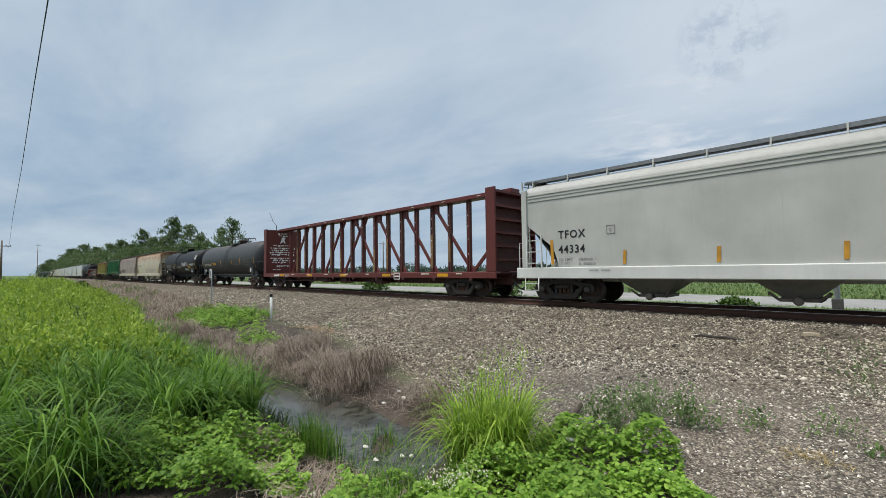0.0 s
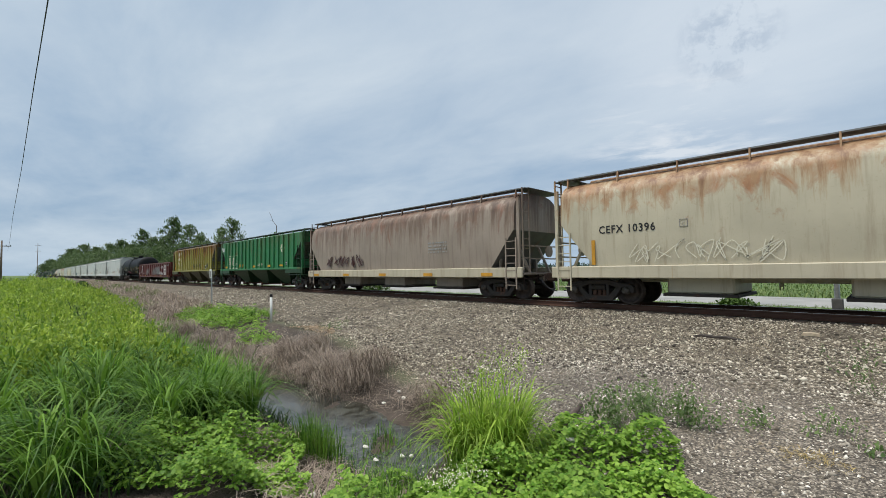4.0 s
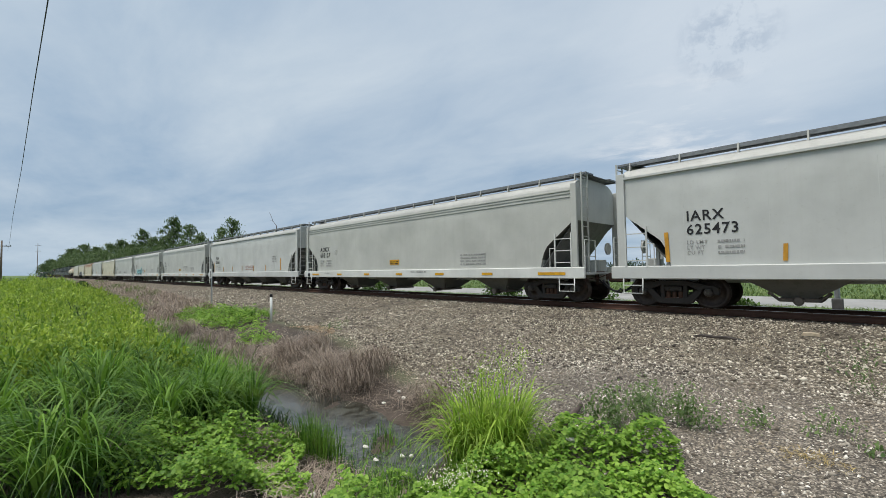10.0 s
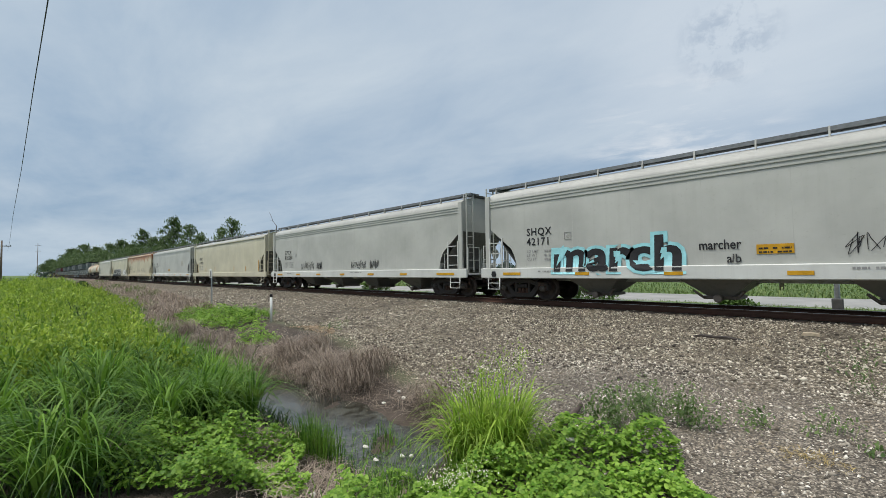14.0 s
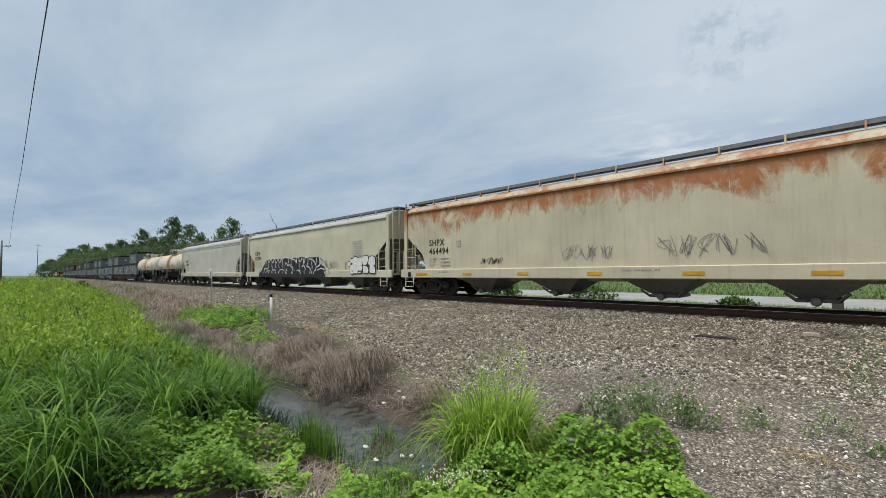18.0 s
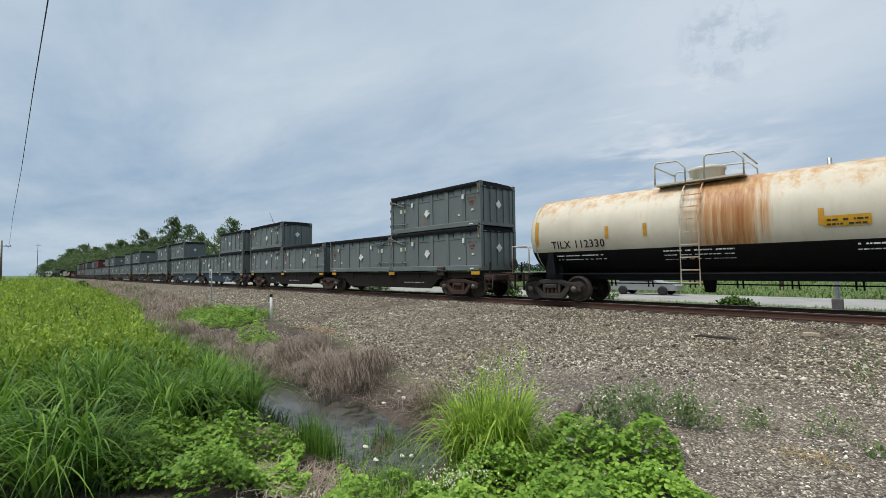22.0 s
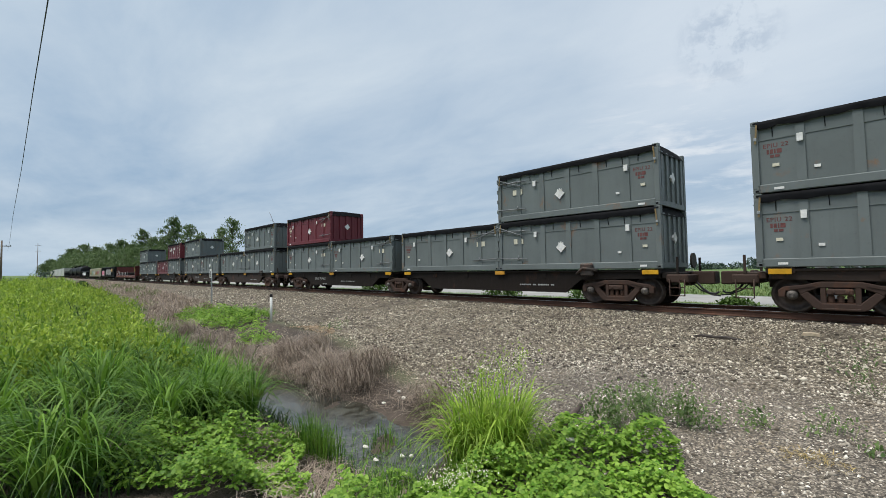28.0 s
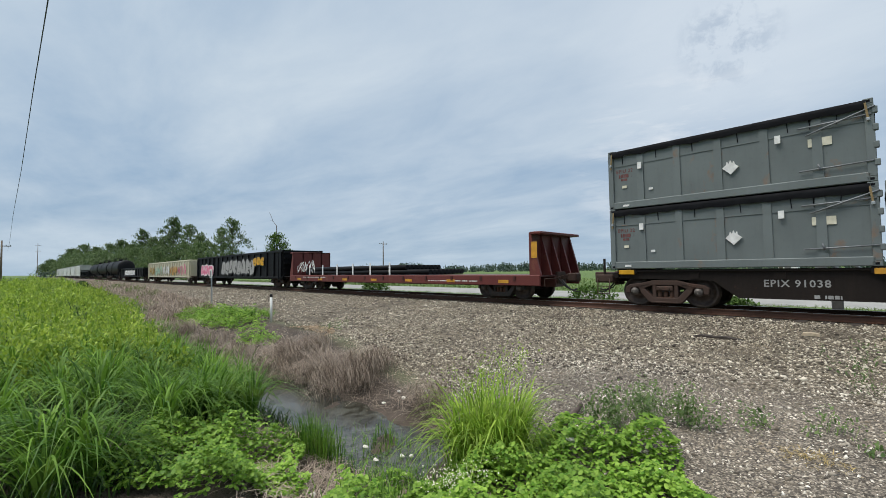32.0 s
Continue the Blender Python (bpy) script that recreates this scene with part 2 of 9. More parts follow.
M["cont_stained"] = paint("rust_stained_container_paint", (0.125, 0.14, 0.13), rough=0.55, streak=0.6, streak_col=(0.10, 0.075, 0.05), rust=0.42, rust_col=(0.17, 0.085, 0.04))
M["spine_rust"] = paint("rusty_dark_girder_paint", (0.036, 0.023, 0.017), rough=0.65, streak=0.5, streak_col=(0.03, 0.022, 0.018), rust=0.35, rust_col=(0.085, 0.036, 0.018))
M["truck_rust"] = paint("rusty_cast_steel", (0.052, 0.033, 0.026), rough=0.7, streak=0.35, streak_col=(0.03, 0.02, 0.016), rust=0.45, rust_col=(0.085, 0.038, 0.022), gloss=0.2)
M["chute_grey"] = paint("streaked_grey_chute_paint", (0.21, 0.205, 0.185), streak=0.5, streak_col=(0.07, 0.06, 0.05))
M["faint_red"] = plain("faded_pink_red_print", (0.40, 0.26, 0.23), 0.7, 0, 0.15, 8)
M["tan_worn"] = plain("ochre_worn_primer", (0.21, 0.125, 0.06), 0.75, 0, 0.35, 5)
M["dark_lens"] = plain("unlit_red_lens", (0.045, 0.006, 0.007), 0.2, 0, 0.1, 9)
M["dim"] = plain("dim_grey_print", (0.12, 0.12, 0.118), 0.7, 0, 0.15, 8)
M["faint"] = plain("faint_grey_print", (0.44, 0.42, 0.37), 0.7, 0, 0.1, 8)
M["yellow"] = plain("yellow_reflective_tape", (0.55, 0.29, 0.015), 0.5, 0, 0.2, 5)
M["ochre"] = plain("ochre_reflective_tape", (0.50, 0.25, 0.03), 0.5, 0, 0.2, 5)
M["letter_black"] = plain("black_lettering", (0.02, 0.02, 0.022), 0.6, 0, 0.2, 8)
M["letter_white"] = plain("white_lettering", (0.68, 0.68, 0.66), 0.6, 0, 0.15, 8)
M["letter_grey"] = plain("faded_grey_lettering", (0.30, 0.30, 0.29), 0.7, 0, 0.2, 8)
M["letter_red"] = plain("faded_red_lettering", (0.135, 0.052, 0.05), 0.7, 0, 0.3, 8)
M["letter_cream"] = plain("cream_lettering", (0.60, 0.57, 0.45), 0.6, 0, 0.15, 8)
M["cyan"] = plain("pale_cyan_spray", (0.30, 0.62, 0.66), 0.6, 0, 0.15, 4)
M["pink"] = plain("pink_spray", (0.62, 0.16, 0.26), 0.6, 0, 0.2, 4)
M["spray_grey"] = plain("grey_spray", (0.22, 0.21, 0.2), 0.6, 0, 0.3, 4)
M["gold"] = plain("gold_spray", (0.38, 0.25, 0.05), 0.6, 0, 0.3, 4)
M["mint"] = plain("mint_spray", (0.30, 0.50, 0.40), 0.6, 0, 0.2, 4)
M["strap"] = plain("ochre_webbing", (0.22, 0.16, 0.08), 0.8, 0, 0.2, 20)
M["rail"] = paint("rusted_rail_steel", (0.085, 0.042, 0.028), rough=0.7, streak=0.2, streak_col=(0.04, 0.025, 0.02), rust=0.4, rust_col=(0.10, 0.045, 0.026))
M["tie"] = plain("creosoted_timber", (0.045, 0.037, 0.031), 0.85, 0, 0.4, 8, 0.6)
M["wood"] = plain("weathered_pole_timber", (0.16, 0.125, 0.10), 0.85, 0, 0.3, 6, 0.4)
M["post_white"] = plain("white_plastic_post", (0.72, 0.72, 0.70), 0.5, 0, 0.1, 6)
M["dead"] = plain("dead_wood", (0.085, 0.065, 0.055), 0.9, 0, 0.3, 8, 0.5)
M["bark"] = plain("bark", (0.07, 0.055, 0.042), 0.9, 0, 0.35, 8, 0.6)
M["litter"] = plain("pale_litter", (0.66, 0.63, 0.56), 0.5, 0, 0.15, 30)
M["ochre_slab"] = plain("tan_stone", (0.42, 0.35, 0.25), 0.9, 0, 0.25, 14, 0.4)
M["roof_grey"] = paint("streaked_grey_roof_paint", (0.40, 0.40, 0.375), streak=0.35, streak_col=(0.2, 0.19, 0.17))
# base darkened for the shade under the car ends; grime streaks and rust on top
M["slope_shade"] = paint("shaded_grimy_slope_paint", (0.115, 0.115, 0.107), streak=0.5, streak_col=(0.05, 0.046, 0.04), rust=0.2, rust_col=(0.12, 0.07, 0.05))
M["red_post"] = paint("worn_oxide_red_paint", (0.085, 0.028, 0.022), streak=0.5, streak_col=(0.16, 0.10, 0.06), rust=0.45, rust_col=(0.17, 0.085, 0.04))
M["cream_plain"] = paint("grimy_cream_fittings_paint", (0.52, 0.49, 0.42), streak=0.4, streak_col=(0.25, 0.15, 0.08))
M["cable"] = plain("dark_cable", (0.03, 0.03, 0.033), 0.6)

red_lens, _nt, _b = fresh("lit_red_lens")
_b.inputs["Base Color"].default_value = (0.35, 0.01, 0.01, 1)
_b.inputs["Emission Color"].default_value, _b.inputs["Emission Strength"].default_value = (1.0, 0.03, 0.04, 1), 0.5
M["red_lens"] = red_lens


# ---------------------------------------------------------------- mesh helpers
def part(name, bm, material, parent=None, label=""):
    me = bpy.data.meshes.new(name)
    bm.normal_update()
    bm.to_mesh(me)
    bm.free()
    me.materials.append(material)
    ob = new(name, me)
    ob.parent = parent
    if label:
        ob["label"] = label
    return ob


def again(name, me, parent, loc=(0, 0, 0), rz=0.0, label=""):
    ob = new(name, me)
    ob.parent = parent
    ob.location, ob.rotation_euler = loc, (0, 0, rz)
    if label:
        ob["label"] = label
    return ob


def thing(name, label, category, group="", loc=(0, 0, 0)):
    ob = new(name)
    ob.location = loc
    return tagged(ob, label, category, group)


def box(bm, x0, x1, y0, y1, z0, z1, bevel=0.0):
    v = [bm.verts.new((x, y, z)) for z in (z0, z1) for y in (y0, y1) for x in (x0, x1)]
    fs = [bm.faces.new([v[i] for i in q]) for q in ((0, 2, 3, 1), (4, 5, 7, 6), (0, 1, 5, 4), (2, 6, 7, 3), (0, 4, 6, 2), (1, 3, 7, 5))]
    if bevel:
        es = {e for f in fs for e in f.edges}
        bmesh.ops.bevel(bm, geom=list(es), offset=bevel, segments=1, affect="EDGES")
    return bm


def bar(bm, a, b, r, r2=None, up=(0, 0, 1)):
    """A rectangular bar from a to b, r wide and r2 deep (half sizes)."""
    a, b = Vector(a), Vector(b)
    r2 = r if r2 is None else r2
    d = (b - a).normalized()
    s = d.cross(Vector(up))
    s = s.normalized() if s.length > 1e-4 else Vector((1, 0, 0))
    u = s.cross(d)
    q = [bm.verts.new(p + s * r * i + u * r2 * j) for p in (a, b) for i, j in ((-1, -1), (1, -1), (1, 1), (-1, 1))]
    for f in ((3, 2, 1, 0), (4, 5, 6, 7), (0, 1, 5, 4), (1, 2, 6, 5), (2, 3, 7, 6), (3, 0, 4, 7)):
        bm.faces.new([q[i] for i in f])
    return bm


def tube(bm, pts, r, n=6, caps=True):
    pts = [Vector(p) for p in pts]
    rings = []
    for i, p in enumerate(pts):
        d = (pts[min(i + 1, len(pts) - 1)] - pts[max(i - 1, 0)]).normalized()
        s = d.cross(Vector((0, 0, 1)))
        s = s.normalized() if s.length > 1e-3 else Vector((1, 0, 0))
        u = s.cross(d)
        ri = r[i] if isinstance(r, (list, tuple)) else r
        rings.append([bm.verts.new(p + (s * math.cos(k * math.tau / n) + u * math.sin(k * math.tau / n)) * ri) for k in range(n)])
    for a, b in zip(rings, rings[1:]):
        for k in range(n):
            f = bm.faces.new((a[k], a[(k + 1) % n], b[(k + 1) % n], b[k]))
            f.smooth = n > 5
    if caps:
        bm.faces.new(rings[0][::-1]), bm.faces.new(rings[-1])
    return bm


def lathe(bm, prof, axis, centre, n=20, smooth=True):
    """prof: (along, radius) rows turned round an axis 'x', 'y' or 'z' through centre."""
    rings = []
    cx, cy, cz = centre
    for a, r in prof:
        ring = []
        for k in range(n):
            c, s = math.cos(k * math.tau / n) * r, math.sin(k * math.tau / n) * r
            co = {"x": (cx + a, cy + c, cz + s), "y": (cx + c, cy + a, cz + s), "z": (cx + c, cy + s, cz + a)}[axis]
            ring.append(bm.verts.new(co))
        rings.append(ring)
    for a, b in zip(rings, rings[1:]):
        for k in range(n):
            f = bm.faces.new((a[k], a[(k + 1) % n], b[(k + 1) % n], b[k]))
            f.smooth = smooth
    for ring in (rings[0], rings[-1]):
        bm.faces.new(ring)
    bmesh.ops.recalc_face_normals(bm, faces=bm.faces)
    return bm


def slab(bm, outline, y0, y1):
    """A plate with the outline in x and z, from y0 to y1."""
    a = [bm.verts.new((x, y0, z)) for x, z in outline]
    b = [bm.verts.new((x, y1, z)) for x, z in outline]
    n = len(outline)
    fs = [bm.faces.new(a), bm.faces.new(b[::-1])]
    fs += [bm.faces.new((a[i], b[i], b[(i + 1) % n], a[(i + 1) % n])) for i in range(n)]
    bmesh.ops.recalc_face_normals(bm, faces=fs)
    return bm


def B():
    return bmesh.new()


def arrays_mesh(name, verts, faces, smooth=False):
    """A mesh from numpy arrays: verts (n, 3), faces (m, k)."""
    me = bpy.data.meshes.new(name)
    m, k = faces.shape
    me.vertices.add(len(verts))
    me.vertices.foreach_set("co", np.ascontiguousarray(verts, dtype=np.float32).ravel())
    me.loops.add(m * k)
    me.loops.foreach_set("vertex_index", np.ascontiguousarray(faces, dtype=np.int32).ravel())
    me.polygons.add(m)
    me.polygons.foreach_set("loop_start", np.arange(0, m * k, k, dtype=np.int32))
    if smooth:
        me.polygons.foreach_set("use_smooth", np.ones(m, dtype=bool))
    me.update(calc_edges=True)
    return me


TEXTS = {}


def text_mesh(words, size, squeeze=1.0):
    key = (words, size, squeeze)
    if key not in TEXTS:
        cu = bpy.data.curves.new("lettering", "FONT")
        cu.body, cu.size, cu.resolution_u, cu.space_character, cu.offset = words, size, 2, 1.12, 0.016 * size
        ob = new("lettering", cu)
        me = bpy.data.meshes.new_from_object(ob)
        bpy.data.objects.remove(ob), bpy.data.curves.remove(cu)
        co = np.zeros(len(me.vertices) * 3, dtype=np.float32)
        me.vertices.foreach_get("co", co)
        TEXTS[key] = (co.reshape(-1, 3) * (squeeze, 1, 1), [tuple(p.vertices) for p in me.polygons])
        bpy.data.meshes.remove(me)
    return TEXTS[key]


def lettering(words, size, x, y, z, material, parent, squeeze=1.0, tank=None, name="lettering"):
    """Painted words on the side that faces -y; tank: (radius, centre z) of a round side."""
    co, faces = text_mesh(words, size, squeeze)
    v = np.zeros_like(co)
    v[:, 0], v[:, 2] = co[:, 0] + x, co[:, 1] + z
    v[:, 1] = y
    if tank:
        v[:, 1] = -np.sqrt(np.maximum(0.05, tank[0] ** 2 - (v[:, 2] - tank[1]) ** 2)) - 0.02
    me = bpy.data.meshes.new(name)
    me.from_pydata(v.tolist(), [], faces)
    me.materials.append(material)
    ob = new(name, me)
    ob.parent = parent
    return ob


def patch(name, x0, x1, z0, z1, y, material, parent, label="", tank=None, lean=0.0, thick=0.008):
    """A flat mark (stripe, sticker, bar of small writing) on the side."""
    bm = B()
    if tank:
        n = 5
        rows = []
        for i in range(n + 1):
            z = z0 + (z1 - z0) * i / n
            yy = -math.sqrt(max(0.05, tank[0] ** 2 - (z - tank[1]) ** 2)) - 0.01
            rows.append([bm.verts.new((x0, yy, z)), bm.verts.new((x1, yy, z))])
        for a, b in zip(rows, rows[1:]):
            bm.faces.new((a[0], a[1], b[1], b[0]))
    else:
        slab(bm, [(x0, z0), (x1, z0), (x1 + lean, z1), (x0 + lean, z1)], y - thick, y)
    return part(name, bm, material, parent, label)


def small_print(x0, x1, z0, rows, gap, y, material, parent, seed=1, tank=None, name="small_print"):
    """Lines of writing too small to read, as short bars."""
    rng = random.Random(seed)
    bm = B()
    for i in range(rows):
        x, z = x0, z0 - i * gap
        yy = y if not tank else -math.sqrt(max(0.05, tank[0] ** 2 - (z - tank[1]) ** 2)) - 0.014
        while x < x1:
            w = rng.uniform(0.03, 0.11)
            box(bm, x, min(x + w, x1), yy - 0.004, yy, z, z + gap * 0.42)
            x += w + (0.02 if rng.random() < 0.75 else 0.09)
    return tagged(part(name, bm, material, parent), kind="stuff")


def spray(x0, x1, z0, z1, y, fill, edge, parent, seed=1, letters=6, tank=None, thick=0.07, slant=0.1):
    """A sprayed tag in rounded strokes: wide strokes of one paint over wider ones of another."""
    rng = random.Random(seed)
    if thick > 0.1:
        return blocks(x0, x1, z0, z1, y, fill, edge, parent, rng, letters, tank)
    h, w = z1 - z0, (x1 - x0) / letters
    lines = []
    for i in range(letters):
        cx, cz = x0 + w * (i + 0.5), (z0 + z1) / 2 + rng.uniform(-0.08, 0.08) * h
        for _ in range(rng.randint(2, 3)):
            keys = [(cx + rng.uniform(-0.55, 0.55) * w, cz + s_ * h * rng.uniform(0.2, 0.5)) for s_ in ((1, -1, 1, -1, 1) if rng.random() < 0.6 else (-1, 1, 0.2, -1))]
            keys = [keys[0]] + keys + [keys[-1]]
            line = []
            for a, b, c, d in zip(keys, keys[1:], keys[2:], keys[3:]):
                for k in range(6):
                    u = k / 6
                    f = [0.5 * (2 * q1 + (q2 - q0) * u + (2 * q0 - 5 * q1 + 4 * q2 - q3) * u * u + (3 * q1 - q0 - 3 * q2 + q3) * u ** 3) for q0, q1, q2, q3 in zip(a, b, c, d)]
                    line.append((f[0] + slant * (f[1] - cz), f[1]))
            lines.append(line)
    made = []
    passes = [(fill, thick * 0.62)] if edge is fill else [(edge, thick * 1.0), (fill, thick * 0.55)]
    for step, (mat, r) in enumerate(passes):
        bm = B()
        for n_, line in enumerate(lines):
            lift = 0.0012 * (n_ % 5)
            prev = None
            for (ax, az), (bx, bz) in zip(line, line[1:]):
                d = Vector((bx - ax, bz - az))
                if d.length < 1e-4:
                    continue
                d.normalize()
                ends = []
                for px, pz in ((ax - d.y * r, az + d.x * r), (ax + d.y * r, az - d.x * r)):
                    yy = y if not tank else -math.sqrt(max(0.05, tank[0] ** 2 - (pz - tank[1]) ** 2))
                    ends.append(bm.verts.new((px, yy - 0.006 - 0.007 * step - lift, pz)))
                if prev:
                    bm.faces.new((prev[0], prev[1], ends[1], ends[0]))
                prev = ends
        made.append(tagged(part("sprayed_tag", bm, mat, parent, "sprayed graffiti strokes"), kind="stuff"))
    return made


def blocks(x0, x1, z0, z1, y, fill, edge, parent, rng, letters, tank):
    """Fat bubble letters: outline, filling and inner cuts."""
    w, h = (x1 - x0) / letters, z1 - z0
    sheets = ([], [], [])
    for i in range(letters):
        cx, cz = x0 + w * (i + 0.5), (z0 + z1) / 2 + rng.uniform(-0.06, 0.06) * h
        ph = [rng.uniform(0, 6.28) for _ in range(3)]
        ring = []
        for k in range(18):
            t = k * math.tau / 18
            c, s_ = math.cos(t), math.sin(t)
            e = (abs(c) ** 4 + abs(s_) ** 4) ** -0.25
            r = e * (1 + 0.10 * math.sin(3 * t + ph[0]) + 0.08 * math.sin(5 * t + ph[1]))
            ring.append((c * r, s_ * r))
        lean = rng.uniform(0.02, 0.12)
        for sheet, g in ((sheets[0], 1.12), (sheets[1], 0.93)):
            sheet.append([(cx + a * w * 0.50 * g + b * lean * w, cz + b * h * 0.47 * g) for a, b in ring])
        for k in range(rng.randint(2, 3)):
            ax = cx + rng.uniform(-0.22, 0.22) * w
            az = cz + rng.uniform(-0.3, 0.1) * h
            vert = rng.random() < 0.6
            tw, tl = 0.035 * w + 0.02, (0.30 * h if vert else 0.24 * w)
            sheets[2].append([(ax - tw, az), (ax + tw, az), (ax + tw * 0.6, az + tl), (ax - tw * 0.6, az + tl)] if vert else [(ax, az - tw), (ax + tl, az - tw * 0.6), (ax + tl, az + tw * 0.6), (ax, az + tw)])
    for step, (sheet, mat) in enumerate(zip(sheets, (edge, fill, edge))):
        bm = B()
        for q in sheet:
            jit = rng.random() * 0.002
            vs = []
            for px, pz in q:
                yy = y if not tank else -math.sqrt(max(0.05, tank[0] ** 2 - (pz - tank[1]) ** 2))
                vs.append(bm.verts.new((px, yy - 0.005 - 0.005 * step - jit, pz)))
            bm.faces.new(vs)
        tagged(part("sprayed_letters", bm, mat, parent, "sprayed graffiti letters"), kind="stuff")


# ---------------------------------------------------------------- ground
def smooth(e0, e1, v):
    t = np.clip((v - e0) / (e1 - e0), 0, 1)
    return t * t * (3 - 2 * t)


def ditch_shift(a):
    return np.clip((a - 11.0) * 0.045, 0, 4.2)


def level(x, y):
    """Height of the ground at x, y (arrays)."""
    x, y = np.asarray(x, dtype=float), np.asarray(y, dtype=float)
    a = -x
    s = y - ditch_shift(a)
    near = np.interp(s, [-3, 1.2, 2.6, 3.0, 4.0, 4.8, 6.3, 9.0], [-0.62, -0.62, -1.06, -1.2, -1.2, -0.98, -0.66, -0.5])
    pad = np.interp(y, [-3, 0, 3.5, 9.0], [-0.5, -0.46, -0.5, -0.42])
    k = smooth(1.6, 4.6, a + 0.25 * np.clip(4.5 - y, 0, 3) - 0.15 * np.clip(y - 4.5, 0, 4))
    low = pad * (1 - k) + near * k
    bed = np.interp(y, [8.0, 10.5, 12.1, 12.7, 17.1, 17.8, 20.5, 24, 60], [-0.5, -0.4, -0.3, -0.2, -0.2, -0.32, -0.75, -0.8, -0.9])
    t = smooth(7.5, 10.0, y)
    z = low * (1 - t) + bed * t
    pond = np.sin(x * 3.1 + np.sin(y * 2.3)) * np.sin(y * 4.1 + x * 0.7)
    z = z + 0.09 * np.clip(pond + 0.35 * np.sin(x * 7.3 + y * 5.1), 0, 1) * (z < -0.95)
    far = smooth(25, 70, np.abs(y - 14.9)) * (y < 5)
    z = z * (1 - far) + (-0.7) * far
    return z + 0.55 * smooth(11, 55, a) * (1 - smooth(0.4, 2.2, s))


def gravelly(x, y):
    """1 on ballast and gravel, 0 on soil."""
    a = -x
    edge = np.interp(a, [-5, 1.0, 2.4, 3.2, 4.6, 7.0, 12.0, 30, 100], [1.4, 2.6, 3.7, 4.3, 4.75, 5.3, 6.5, 7.4, 10.6])
    return smooth(-0.25, 0.45, y - edge) * (1 - smooth(18.6, 20.2, y))


def spread(lo, hi, step, far, grow=1.16):
    out = list(np.arange(lo, hi + 1e-6, step))
    d, p = step, out[-1]
    while p < far:
        d *= grow
        p += d
        out.append(p)
    d, p, head = step, out[0], []
    while p > -far:
        d *= grow
        p -= d
        head.append(p)
    return np.array(head[::-1] + out)


xs, ys = spread(-16, 2, 0.16, 2600), spread(-2, 19, 0.15, 2600)
gx, gy = np.meshgrid(xs, ys)
gz = level(gx, gy)
rough_ = np.array([noise.noise((float(p) * 1.7, float(q) * 1.7, 0)) * 0.03 + noise.noise((float(p) * 0.4, float(q) * 0.4, 5)) * 0.05 for p, q in zip(gx.ravel(), gy.ravel())]).reshape(gx.shape)
gz = gz + rough_ * (1 - smooth(11.8, 12.4, gy) * (1 - smooth(17.3, 18, gy))) * (1 - 0.92 * gravelly(gx, gy))
nx, ny = len(xs), len(ys)
idx = np.arange(nx * ny).reshape(ny, nx)
quads = np.stack([idx[:-1, :-1], idx[:-1, 1:], idx[1:, 1:], idx[1:, :-1]], -1).reshape(-1, 4)
me = arrays_mesh("ground", np.stack([gx, gy, gz], -1).reshape(-1, 3), quads, True)
zone = me.attributes.new("zone", "FLOAT_COLOR", "POINT")
gr = gravelly(gx, gy)
a_, s_ = -gx, gy - ditch_shift(-gx)
brown = np.maximum(smooth(1.7, 2.5, s_), 1 - smooth(5.5, 8.5, np.hypot(gx + 3.5, gy - 0.5) + 0.8 * np.sin(gx * 1.3) + 0.8 * np.sin(gy * 1.7 + 1))) * (1 - gr) * (gy < 14) * (1 - 0.7 * smooth(60, 120, a_))
shoulder_ = np.maximum(smooth(6.0, 9.0, gy), smooth(3.5, 6.5, a_))
col = np.stack([gr, brown, shoulder_, np.ones_like(gr)], -1).reshape(-1, 4).astype(np.float32)
zone.data.foreach_set("color", col.ravel())
m, nt, b = fresh("ground")
geo = nt.nodes.new("ShaderNodeNewGeometry")
P = geo.outputs["Position"]
at = node(nt, "ShaderNodeAttribute", attribute_name="zone")
sp = nt.nodes.new("ShaderNodeSeparateColor")
nt.links.new(at.outputs["Color"], sp.inputs[0])
vor = nt.nodes.new("ShaderNodeTexVoronoi")
nt.links.new(P, vor.inputs["Vector"])
vor.inputs["Scale"].default_value = 55.0
vc = nt.nodes.new("ShaderNodeSeparateColor")
nt.links.new(vor.outputs["Color"], vc.inputs[0])
vor2 = nt.nodes.new("ShaderNodeTexVoronoi")
nt.links.new(P, vor2.inputs["Vector"])
vor2.inputs["Scale"].default_value = 95.0
vc2 = nt.nodes.new("ShaderNodeSeparateColor")
nt.links.new(vor2.outputs["Color"], vc2.inputs[0])
tone = calc(nt, "POWER", calc(nt, "ADD", calc(nt, "MULTIPLY", vc.outputs[0], 0.6), calc(nt, "MULTIPLY", vc2.outputs[0], 0.4)), 2.2)
stone = mix(nt, tone, (0.042, 0.034, 0.026), (0.56, 0.485, 0.385))
# cell edges darkened: shade in the gaps between pebbles, put into the colour
stone = mix(nt, ramp(nt, vor.outputs["Distance"], 0.45, 0.95), stone, (0.03, 0.025, 0.021))
stone = mix(nt, ramp(nt, cloud(nt, P, 0.55, 5), 0.5, 0.68, 0, 0.5), stone, (0.085, 0.07, 0.055))
stone = mix(nt, sp.outputs[2], stone, mix(nt, 1.0, stone, (0.85, 0.825, 0.75), "MULTIPLY"))
mud = mix(nt, ramp(nt, cloud(nt, P, 3.0, 6), 0.3, 0.7), (0.03, 0.023, 0.017), (0.095, 0.072, 0.055))
